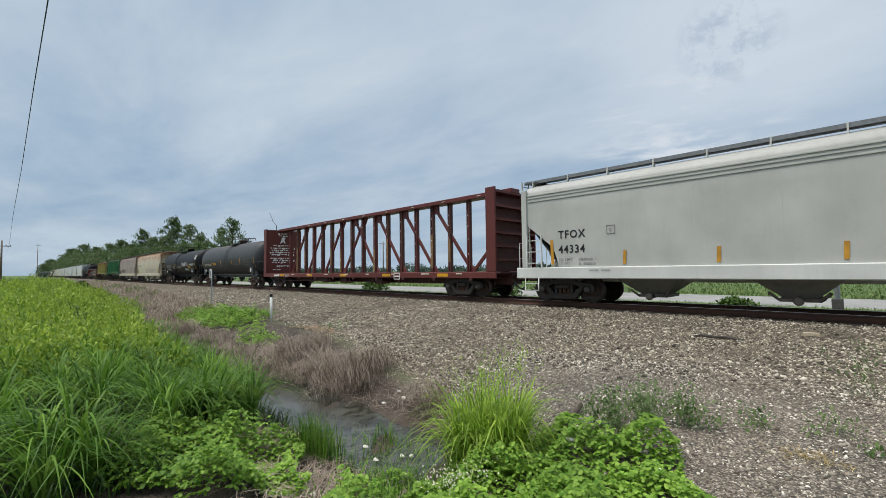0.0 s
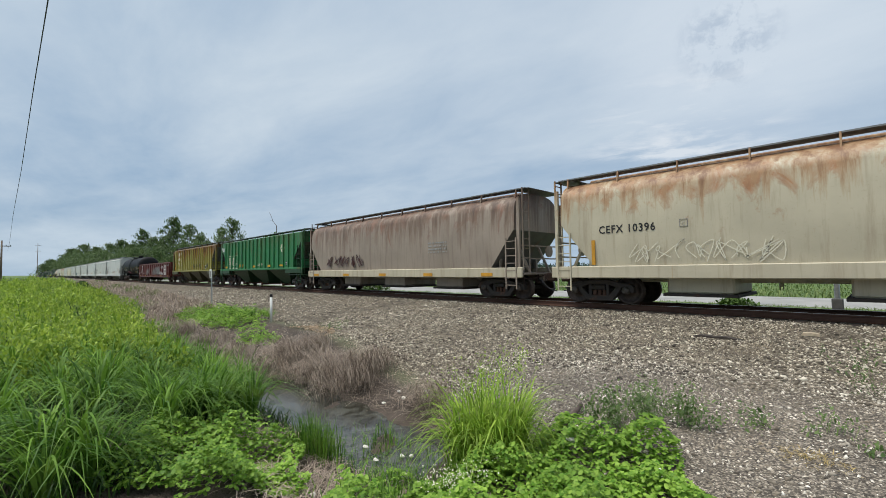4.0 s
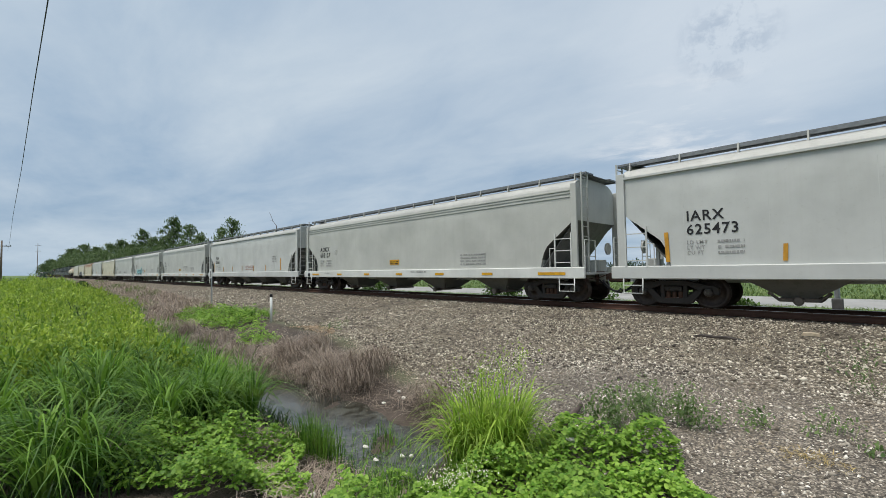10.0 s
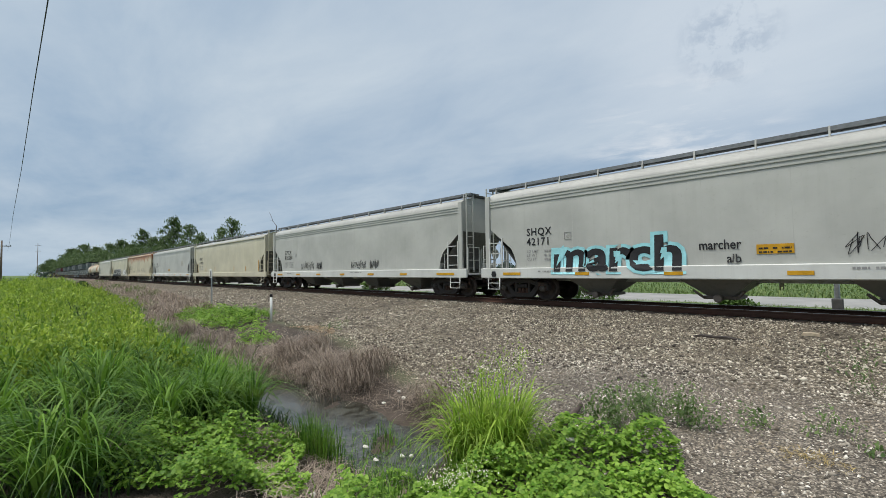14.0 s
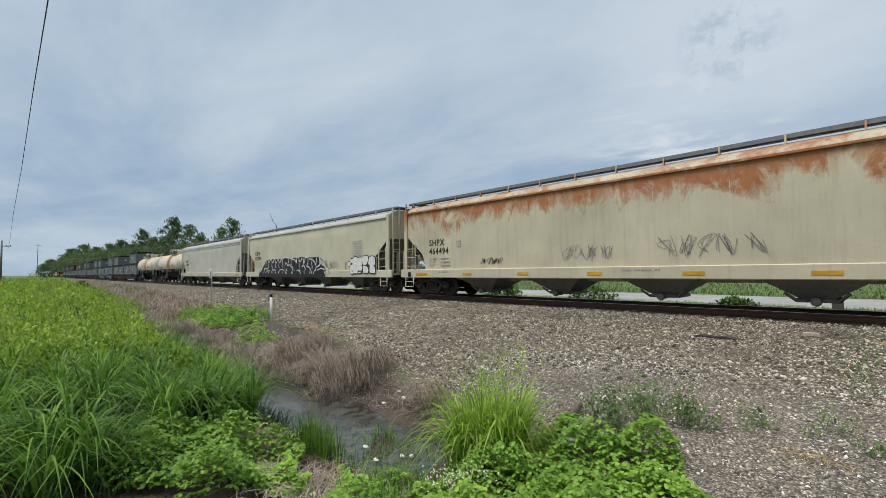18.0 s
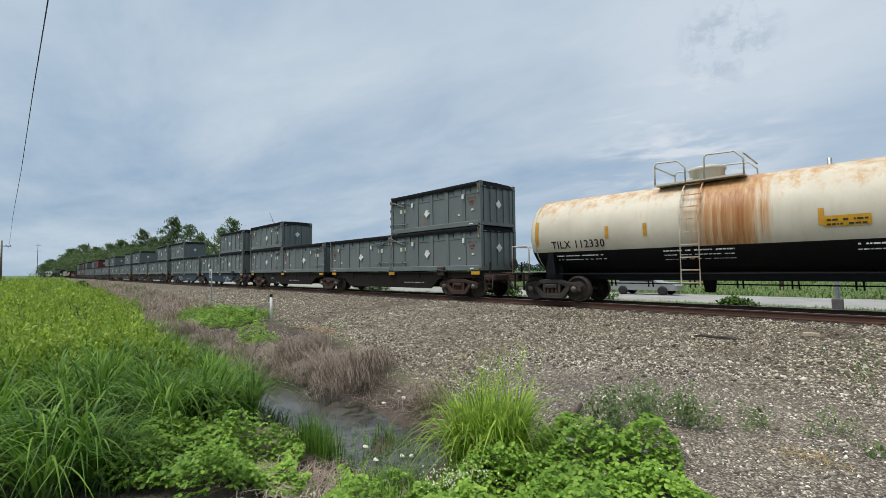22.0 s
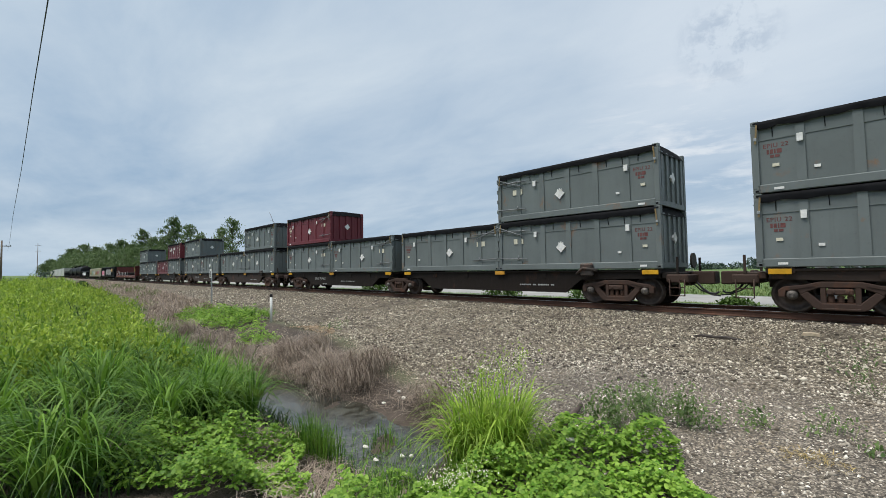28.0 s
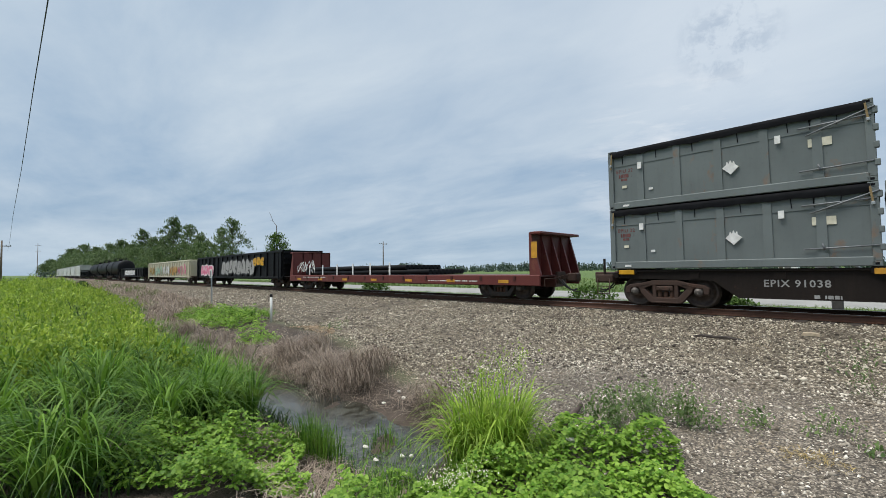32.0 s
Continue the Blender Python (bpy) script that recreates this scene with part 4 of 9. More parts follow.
H4 = runs(another(proto, "hopper_car", -252.9, "light grey covered hopper car with yellow sill reflectors"))
H5 = runs(another(proto, "hopper_car", -273.8, "pale grey covered hopper car with black and cyan graffiti"))
H6 = runs(another(proto, "hopper_car", -294.4, "pale grey covered hopper car with small black tags"))
H7 = runs(another(proto_flat, "hopper_car", -315.2, "tan covered hopper car with ochre side reflectors", {M["white"]: M["tan"]}))
H8 = runs(another(proto, "hopper_car", -336.05, "light grey covered hopper car with yellow sill reflectors"))
H9 = runs(another(proto_flat, "hopper_car", -356.75, "cream covered hopper car with heavy rust below the roof", {M["white"]: M["rusty"], M["roof_grey"]: M["roof_rust"]}))
H10 = runs(another(proto_flat, "hopper_car", -377.3, "tan covered hopper car with black and white graffiti", {M["white"]: M["tan"]}))
H11 = runs(another(proto, "hopper_car", -398.1, "bone-coloured covered hopper car with yellow sill reflectors", {M["grey"]: M["bone"], M["sill_white"]: M["bone"]}))
for i in range(7):
    runs(another((proto, proto_flat)[i % 2], "hopper_car", -823.0 - 20.75 * i, "white covered hopper car far down the train"))


def short_hopper(name, cx, label, mats, L=8.4, ribs=0, roof=4.2, bays=3, cut=(2.4, 3.1), box_chutes=False, rib_m=None, side_low=1.5, jump=None):
    """Three-bay covered hopper with open ends."""
    body_m, sill_m, under_m = mats
    car = thing(name, label, "hopper car", "freight cars of the train", (cx, TRACK_Y, 0))
    w = 1.58
    hopper_body(L, w, cut[0], cut[1], side_low if ribs else 1.24, 3.88 if ribs else 3.55, roof, body_m, car, 0.0 if ribs else 0.05, jump=jump)
    for s in (-1, 1):
        bm = B()
        if ribs:
            box(bm, -L, L, s * w - 0.06, s * w + 0.04, side_low - 0.12, side_low + 0.02, 0.02)
            for e in (-L + 1.3, L - 1.3):
                eb = B()
                box(eb, e - 1.3, e + 1.3, s * w - 0.06, s * w + 0.035, 1.12, side_low - 0.123, 0.02)
                part("end_sill", eb, under_m, car)
        else:
            box(bm, -L, L, s * w - 0.05, s * w + 0.05, 0.87, 1.26, 0.025)
        part("side_sill", bm, sill_m, car)
    for i in range(ribs):
        x = -L + 1.42 + (2 * L - 2.84) * i / (ribs - 1)
        z0 = side_low
        bm = B()
        box(bm, x - 0.06, x + 0.06, -w - 0.05, -w + 0.06, z0, 3.89, 0.01)
        part("side_rib", bm, rib_m or body_m, car)
    for s in (1, -1):
        bm = B()
        box(bm, -L + 0.1, L - 0.1, s * 0.95 - 0.26, s * 0.95 + 0.26, roof + 0.10, roof + 0.14)
        walk_ = part("roof_walk", bm, M["grate"], car)
        bm = B()
        box(bm, s * (L - 0.3) - 0.40, s * (L - 0.3) + 0.40, -1.25, 1.25, roof + 0.092, roof + 0.097)
        part("end_walk", bm, M["grate"], car)
    for i in range(10):
        x = -L + 0.5 + (2 * L - 1.0) * i / 9
        bm = B()
        bar(bm, (x, -1.28, roof - 0.3), (x, -1.2, roof + 0.12), 0.04, 0.02, (1, 0, 0))
        part("walk_support", bm, body_m, walk_)
    bm = B()
    box(bm, -L + 0.9, L - 0.9, -0.4, 0.4, roof - 0.01, roof + 0.12, 0.03)
    part("hatch_cover", bm, under_m if ribs else body_m, car)
    for i in range(bays):
        x = (i - (bays - 1) / 2) * (4.0 if bays == 3 else 2.9)
        if box_chutes:
            bm = B()
            box(bm, x - 0.85, x + 0.85, -1.1, 1.1, 0.42, 1.0, 0.05)
            part("hopper_chute", bm, under_m, car)
            bm = B()
            box(bm, x - 0.95, x + 0.95, -1.18, 1.18, 0.34, 0.43, 0.01)
            part("outlet_gate", bm, M["steel"], car)
        else:
            chute(car, x, 0, 0.55, 1.95, 0.32, side_low, 1.42, under_m, M["rust_steel"])
    bm = B()
    box(bm, -L, L, -0.2, 0.2, 0.72, 1.0)
    part("centre_sill", bm, under_m, car)
    for s in (-1, 1):
        bm = B()
        x0, x1 = sorted((s * L, s * (L - 2.4)))
        box(bm, x0, x1, -1.5, 1.5, 0.98, 1.05)
        part("end_platform", bm, under_m, car)
        for sy in (-1, 1):
            bm = B()
            box(bm, s * (L - 0.2) - 0.06, s * (L - 0.2) + 0.06, sy * (w - 0.06) - 0.05, sy * (w - 0.06) + 0.05, 1.0, 3.9)
            part("corner_post", bm, body_m, car)
            bm = B()
            bar(bm, (s * (L - 1.3), sy * 1.25, 1.0), (s * (L - 1.3), sy * 1.25, 3.2), 0.05, 0.05, (0, 1, 0))
            part("end_post", bm, under_m, car)
        bm = B()
        bar(bm, (s * (L - 0.25), 0.7, 1.0), (s * (L - 1.2), 0.7, 2.9), 0.04)
        bar(bm, (s * (L - 0.25), -0.7, 1.0), (s * (L - 1.2), -0.7, 2.9), 0.04)
        bar(bm, (s * (L - 0.2), -1.5, 2.1), (s * (L - 0.2), 1.5, 2.1), 0.025)
        bar(bm, (s * (L - 0.2), -1.5, 1.6), (s * (L - 0.2), 1.5, 1.6), 0.025)
        part("end_brace", bm, under_m, car)
        bm = B()
        lathe(bm, [(-0.03, 0.24), (0.03, 0.24)], "x", (s * (L - 0.1), 0.4, 1.9), 14)
        part("brake_wheel", bm, under_m, car)
        ladder(car, s * (L - 0.5), -w - 0.05, 0.45, 3.0 if ribs else 2.4, 0.48, under_m, "x", 7)
        ladder(car, s * (L - 0.08), -1.2, 1.1, roof + 0.1, 0.42, under_m, "y", 9)
        coupler(car, s * (L + 0.1), s)
    for x in (-L + 1.45, L - 1.45):
        truck(car, x)
    return car


WORN = runs(short_hopper("hopper_car", -77.5, "pale weathered hopper car with rust stains and faded graffiti", (M["worn"], M["worn"], M["worn"]), box_chutes=True, cut=(1.55, 2.7), L=8.45))
BROWN = runs(short_hopper("hopper_car", -95.6, "grimy brown-grey hopper car with faint graffiti", (M["brownish"], M["worn"], M["brownish"]), box_chutes=True, cut=(1.55, 2.7), L=8.4))
GREEN = runs(short_hopper("hopper_car", -113.25, "green ribbed hopper car with cream lettering", (M["green"], M["green"], M["dull_green"]), ribs=18, roof=4.03, cut=(1.5, 3.25), jump=2.1))
OLIVE = runs(short_hopper("hopper_car", -131.5, "faded olive-yellow ribbed hopper car streaked with rust", (M["olive"], M["olive"], M["dark_olive"]), ribs=20, roof=4.13, cut=(1.5, 3.75), jump=2.35, rib_m=M["olive_rib"]))


# ---------------------------------------------------------------- tank cars
def tank_car(name, cx, label, mats, spacing, R, zc, half, dome_x=0.0, two_tone=None, span=1.35, ladder_dx=-0.3):
    tank_m, frame_m = mats
    car = thing(name, label, "tank car", "freight cars of the train", (cx, TRACK_Y, 0))
    bm = B()
    prof = []
    for i in range(7):
        t = i / 6 * math.pi / 2
        prof.append((-half - 0.50 * math.cos(t) ** 1.1, max(0.02, R * math.sin(t) ** 0.72)))
    n = 12
    prof += [(-half + 2 * half * i / n, R) for i in range(1, n)]
    prof += [(-a, r) for a, r in prof[6::-1]]
    lathe(bm, prof, "x", (0, 0, zc), 40)
    tank = part("tank", bm, tank_m, car)
    if two_tone is not None:
        lim = two_tone
        me = tank.data
        me.materials.append(M["black"])
        for p in me.polygons:
            if p.center.z < lim:
                p.material_index = 1
    for x in (-half + 0.02, half - 0.02, -half * 0.45, half * 0.45):
        bm = B()
        lathe(bm, [(-0.02, R), (-0.02, R + 0.012), (0.02, R + 0.012), (0.02, R)], "x", (x, 0, zc), 40)
        part("weld_band", bm, tank_m if two_tone is None else M["cream"], car)
        break
    # manway, platform and railing
    zt = zc + R
    bm = B()
    if two_tone is None:
        lathe(bm, [(-0.25, 0.36), (0.22, 0.36), (0.26, 0.40), (0.32, 0.40), (0.36, 0.30)], "z", (dome_x + 0.35, 0, zt), 18)
    else:
        lathe(bm, [(-0.25, 0.46), (0.30, 0.46), (0.32, 0.50), (0.40, 0.50), (0.44, 0.40)], "z", (dome_x + 0.05, 0, zt), 22)
    part("manway", bm, frame_m if two_tone is None else M["cream_plain"], car)
    bm = B()
    box(bm, dome_x - span, dome_x + span, -0.95, 0.95, zt - 0.10, zt - 0.05)
    lathe(bm, [(-0.1, 0.13), (0.12, 0.13), (0.16, 0.05)], "z", (dome_x - 0.6, 0.1, zt), 10)
    lathe(bm, [(-0.1, 0.10), (0.10, 0.10)], "z", (dome_x - 0.35, -0.35, zt), 10)
    plat = part("platform", bm, frame_m if two_tone is None else M["cream_plain"], car)
    rail_m = frame_m if two_tone is None else M["cream_plain"]
    for sy, xa, xb in ((-0.93, dome_x - span, dome_x - 0.26 * span), (-0.93, dome_x + 0.2, dome_x + span), (0.93, dome_x - span, dome_x - 0.26 * span), (0.93, dome_x + 0.2, dome_x + span)):
        bm = B()
        tube(bm, [(xa, sy, zt - 0.08), (xa, sy, zt + 0.55), (xa + 0.08, sy, zt + 0.62), (xb - 0.2, sy, zt + 0.58), (xb, sy, zt + 0.34), (xb, sy, zt - 0.08)], 0.026, 6)
        part("railing", bm, rail_m, plat)
    for xa in (dome_x - span, dome_x + span):
        bm = B()
        tube(bm, [(xa, -0.93, zt + 0.5), (xa, 0.93, zt + 0.5)], 0.024, 6)
        part("railing", bm, rail_m, plat)
    # ladder bowed over the side
    bm = B()
    for dx in (-0.24, 0.24):
        pts = []
        for i in range(9):
            t = radians(62 - i * 17)
            pts.append((dome_x + ladder_dx + dx, -(R + 0.12) * math.cos(t) if t > -1.0 else -(R + 0.12), zc + (R + 0.12) * math.sin(t)))
        pts = [p for p in pts if p[2] > zc - 0.1] + [(dome_x + ladder_dx + dx, -(R + 0.12), zc - 0.3), (dome_x + ladder_dx + dx, -(R + 0.12), 0.65)]
        tube(bm, pts, 0.022, 5)
    for i in range(9):
        z = 0.75 + i * 0.36
        yy = -(R + 0.12) if z < zc else -math.sqrt(max(0.1, (R + 0.12) ** 2 - (z - zc) ** 2))
        bar(bm, (dome_x + ladder_dx - 0.24, yy, z), (dome_x + ladder_dx + 0.24, yy, z), 0.015)
    part("ladder", bm, frame_m if two_tone is None else M["cream"], car)
    # underframe
    bm = B()
    box(bm, -half - 1.05, half + 1.05, -0.28, 0.28, 0.78, 1.06, 0.02)
    for s in (-1, 1):
        box(bm, s * (half + 0.55) - 0.5, s * (half + 0.55) + 0.5, -1.45, 1.45, 0.98, 1.05)
        box(bm, s * spacing / 2 - 0.35, s * spacing / 2 + 0.35, -0.9, 0.9, 0.8, zc - R * 0.75, 0.03)
    part("underframe", bm, frame_m, car)
    bm = B()
    tube(bm, [(-half + 0.9, -R * 0.86, 1.0), (half - 0.9, -R * 0.86, 1.0)], 0.03, 6)
    tube(bm, [(-half + 0.9, R * 0.86, 1.0), (half - 0.9, R * 0.86, 1.0)], 0.03, 6)
    part("side_pipe", bm, frame_m, car)
    bm = B()
    for zz in (0.62, 0.84):
        tube(bm, [(-half + 1.6, R * 0.9, zz), (half - 1.6, R * 0.9, zz)], 0.022, 5)
    k = -half + 1.7
    while k < half - 1.6:
        bar(bm, (k, R * 0.9, 0.5), (k, R * 0.9, 1.02), 0.02, 0.02, (0, 1, 0))
        bar(bm, (k + 0.16, R * 0.9, 0.5), (k + 0.12, R * 0.9, 1.02), 0.02, 0.02, (0, 1, 0))
        k += 1.35
    part("safety_rail", bm, frame_m, car)
    bm = B()
    lathe(bm, [(-0.5, 0.14), (-0.1, 0.2), (0.3, 0.2)], "z", (dome_x, 0, 0.92), 10)
    part("bottom_outlet", bm, frame_m, car)
    for s in (-1, 1):
        bm = B()
        slab(bm, [(-0.2, 1.0), (0.2, 1.0), (0.1, 1.75), (-0.1, 1.75)], -R * 0.92, -R * 0.80)
        bmesh.ops.translate(bm, verts=bm.verts, vec=(s * (half - 0.6), 0, 0))
        part("bolster_web", bm, frame_m, car)
        bm = B()
        xx = s * (half + 0.95)
        tube(bm, [(xx - s * 0.75, -1.45, 1.02), (xx - s * 0.75, -1.45, 1.95), (xx - s * 0.65, -1.45, 2.05), (xx, -1.45, 2.05), (xx, -1.45, 1.02)], 0.024, 6)
        tube(bm, [(xx, -1.45, 2.05), (xx, 1.45, 2.05)], 0.024, 6)
        tube(bm, [(xx, 1.45, 1.02), (xx, 1.45, 2.05)], 0.024, 6)
        part("end_handrail", bm, rail_m if two_tone is not None else frame_m, car)
        ladder(car, xx - s * 0.3, -1.46, 0.40, 1.0, 0.4, frame_m, "x", 2, "step")
        coupler(car, s * (half + 1.05), s)
        truck(car, s * spacing / 2, "rusty" if two_tone is None else "grimy")
    return car


T1 = runs(tank_car("tank_car", -43.15, "grimy black tank car with yellow reflectors", (M["black_worn"], M["black_worn"]), 12.4, 1.45, 2.47, 7.15, 0.35, span=0.95, ladder_dx=0.2))
T2 = runs(tank_car("tank_car", -60.3, "black tank car covered in pale graffiti", (M["black_mid"], M["black"]), 12.4, 1.42, 2.46, 7.1, -0.35, span=0.98, ladder_dx=-0.1))
T3 = runs(tank_car("tank_car", -171.3, "clean black tank car with yellow reflectors and graffiti", (M["black"], M["black"]), 13.9, 1.46, 2.58, 7.75, 0.6))
W1 = runs(tank_car("tank_car", -415.8, "cream and black acid tank car with rust runs", (M["cream"], M["black"]), 11.0, 1.38, 2.41, 6.0, 0.45, span=1.22, two_tone=1.74))
W2 = runs(tank_car("tank_car", -431.0, "cream and black tank car stained by rust", (M["cream"], M["black"]), 11.0, 1.38, 2.41, 6.0, -0.7, span=1.15, ladder_dx=-0.1, two_tone=1.74))
for i, x in enumerate((-741.5, -759.0, -776.5)):
    runs(another(T3, "tank_car", x, "black tank car far down the train"))


# ---------------------------------------------------------------- flat, centre-beam and gondola cars
def centre_beam(cx, L=11.6):
    car = thing("centre_beam_car", "oxide red empty centre-beam flat car with rusty posts", "flat car", "freight cars of the train", (cx, TRACK_Y, 0))
    r, d = M["red"], M["red_dark"]
    for s in (-1, 1):
        bm = B()
        box(bm, -L, L, s * 1.38 - 0.05, s * 1.38 + 0.05, 0.83, 1.10, 0.02)
        part("side_sill", bm, r, car)
        bm = B()
        x0, x1 = sorted((s * L, s * (L - 0.5)))
        xa, xb = sorted((s * (L - 0.5), s * (L - 0.44)))
        box(bm, xa, xb, -1.38, 1.38, 1.1, 4.52, 0.01)
        for y in (-1.38, 1.38):
            pm = B()
            box(pm, x0, x1, y - 0.05, y + 0.05, 1.1, 4.55, 0.015)
            part("bulkhead_post", pm, r, car)
        bh = part("bulkhead", bm, r, car)
        for z in (1.6, 2.15, 2.7, 3.25, 3.8, 4.4):
            bm = B()
            box(bm, *sorted((s * (L - 0.44), s * (L - 0.02))), -1.33, 1.33, z - 0.05, z + 0.05)
            part("bulkhead_rib", bm, r, bh)
        if s < 0:
            rng = random.Random(11)
            bm = B()
            for z, lo, hi in ((4.25, -0.5, 0.3), (4.08, -0.4, 0.2), (3.3, -0.9, 0.4), (3.1, -1.1, 0.9), (2.92, -1.0, 0.2), (2.76, -1.15, 0.8), (2.6, -1.0, 0.9), (2.3, -1.1, 0.4), (2.14, -0.9, 0.9), (1.98, -1.0, 0.2), (1.7, -0.6, 0.5), (1.4, -0.9, -0.3)):
                y = lo
                while y < hi:
                    w_ = rng.uniform(0.06, 0.24)
                    hz = rng.choice((0.025, 0.04, 0.07, 0.10))
                    box(bm, -L + 0.5, -L + 0.507, y, y + w_, z - hz, z + 0.03)
                    y += w_ + rng.uniform(0.02, 0.10)
            slab_ = [(-0.35, 3.45), (-0.1, 3.6), (0.1, 3.45), (0.02, 3.75), (0.12, 3.95), (-0.2, 3.95), (-0.25, 3.7)]
            bm.faces.new([bm.verts.new((-L + 0.508, y, z)) for y, z in slab_])
            tagged(part("stencilled_notice", bm, M["letter_white"], bh, "scuffed white stencilled notices"), kind="stuff")
    bm = B()
    box(bm, -L, L, -1.34, 1.34, 1.02, 1.07)
    part("deck", bm, d, car)
    bm = B()
    box(bm, -L, L, -0.35, 0.35, 0.55, 1.02)
    part("centre_sill", bm, d, car)
    bm = B()
    box(bm, -L, L, -0.30, 0.30, 4.42, 4.62, 0.02)
    part("top_chord", bm, r, car)
    for i in range(17):
        x = -9.8 + 1.25 * i
        bm = B()
        box(bm, x - 0.09, x + 0.09, -0.13, -0.05, 1.07, 4.43)
        box(bm, x - 0.02, x + 0.02, -0.13, 0.13, 1.07, 4.43)
        part("post", bm, M["red_post"] if i % 3 else r, car)
        if i % 4 in (1, 2):
            lo, hi = ((1.15, 2.5), (1.3, 3.0), (1.6, 2.7))[i % 3]
            bm = B()
            box(bm, x - 0.085, x + 0.085, -0.136, -0.131, lo, hi)
            part("worn_patch", bm, M["tan_worn"], car, "ochre worn primer on a post")
        bm = B()
        for z in (1.9, 2.6, 3.2, 3.7):
            box(bm, x - 0.03 + 0.02 * (i % 2), x + 0.005 + 0.02 * (i % 2), -0.142, -0.137, z + 0.07 * (i % 3), z + 0.05 + 0.07 * (i % 3))
        tagged(part("rivet_scuff", bm, M["letter_white"], car, "small white scuffs on a post"), kind="stuff")
    bm = B()
    tube(bm, [(-L + 3.0, -1.25, 0.60), (L - 3.6, -1.25, 0.60)], 0.022, 6)
    for k in range(8):
        bar(bm, (-L + 3.0 + 2.3 * k, -1.25, 0.58), (-L + 3.0 + 2.3 * k, -1.25, 0.86), 0.03, 0.02, (0, 1, 0))
    for k, wx in enumerate((-2.6, -0.4, 3.2)):
        box(bm, wx - 0.35, wx + 0.35, -1.1, -0.5, 0.5, 0.8, 0.03)
    part("brake_pipe", bm, d, car)
    ways = [(-9.5 + 2.5 * i, -7.2 + 2.5 * i) for i in range(4)] + [(1.63 + 2.48 * i, -0.76 + 2.44 * i) for i in range(4)]
    for lo, hi in ways:
        s = 1 if hi > lo else -1
        bm = B()
        bar(bm, (lo, 0, 1.12), (hi, 0, 4.40), 0.07, 0.05, (0, 1, 0))
        part("diagonal_brace", bm, r, car)
        bm = B()
        slab(bm, [(hi - 0.3, 4.42), (hi + 0.3, 4.42), (hi + (0.06 if s > 0 else 0.32), 4.02), (hi - (0.32 if s > 0 else 0.06), 4.02)], -0.055, 0.055)
        part("gusset_plate", bm, r, car)
        bm = B()
        slab(bm, [(lo - 0.25, 1.07), (lo + 0.25, 1.07), (lo + (0.26 if s > 0 else -0.02), 1.42), (lo + (0.02 if s > 0 else -0.26), 1.42)], -0.055, 0.055)
        part("gusset_plate", bm, r, car)
    for s in (-1, 1):
        if s > 0:
            bm = B()
            bar(bm, (9.2, 0, 1.15), (L - 0.5, 0, 3.05), 0.07, 0.05, (0, 1, 0))
            part("diagonal_brace", bm, r, car)
            bm = B()
            box(bm, L - 0.78, L - 0.5, -0.2, 0.2, 1.07, 4.5, 0.02)
            part("end_column", bm, r, car)
        coupler(car, s * (L + 0.1), s)
        truck(car, s * (L - 2.15))
    for i in range(5):
        x = -L + 3.0 + i * 4.2
        patch("reflector", x, x + 0.7, 0.9, 1.04, -1.43, M["yellow"], car)
    for i in range(10):
        x = -L + 1.6 + i * 2.25
        bm = B()
        box(bm, x - 0.09, x + 0.09, -1.46, -1.42, 0.72, 0.86, 0.01)
        part("winch", bm, d, car)
    rng = random.Random(3)
    for i in range(9):
        x = -9.0 + 2.3 * i
        patch("scuff_mark", x, x + rng.uniform(0.25, 0.6), 1.0, 1.05, -1.433, M["letter_cream"], car, "scuffed pale stencil")
        patch("chord_mark", x + 0.3, x + 0.5, 4.50, 4.53, -0.302, M["letter_cream"], car, "pale scuffed patch")
    boxed_x = 5.0
    for a, b, z0, z1 in ((boxed_x, boxed_x + 0.5, 0.75, 0.79), (boxed_x, boxed_x + 0.5, 1.05, 1.09), (boxed_x, boxed_x + 0.04, 0.75, 1.09), (boxed_x + 0.46, boxed_x + 0.5, 0.75, 1.09), (boxed_x + 0.06, boxed_x + 0.44, 0.88, 0.94)):
        patch("inspection_panel", a, b, z0, z1, -1.434, M["letter_white"], car)
    patch("door_mark", -L + 2.0, -L + 2.9, 0.9, 1.02, -1.432, M["letter_white"], car, "white company mark as a plain block")
    lettering("561221", 0.2, -L + 3.85, -1.434, 0.89, M["letter_white"], car)
    return car


CB = runs(centre_beam(-22.4))


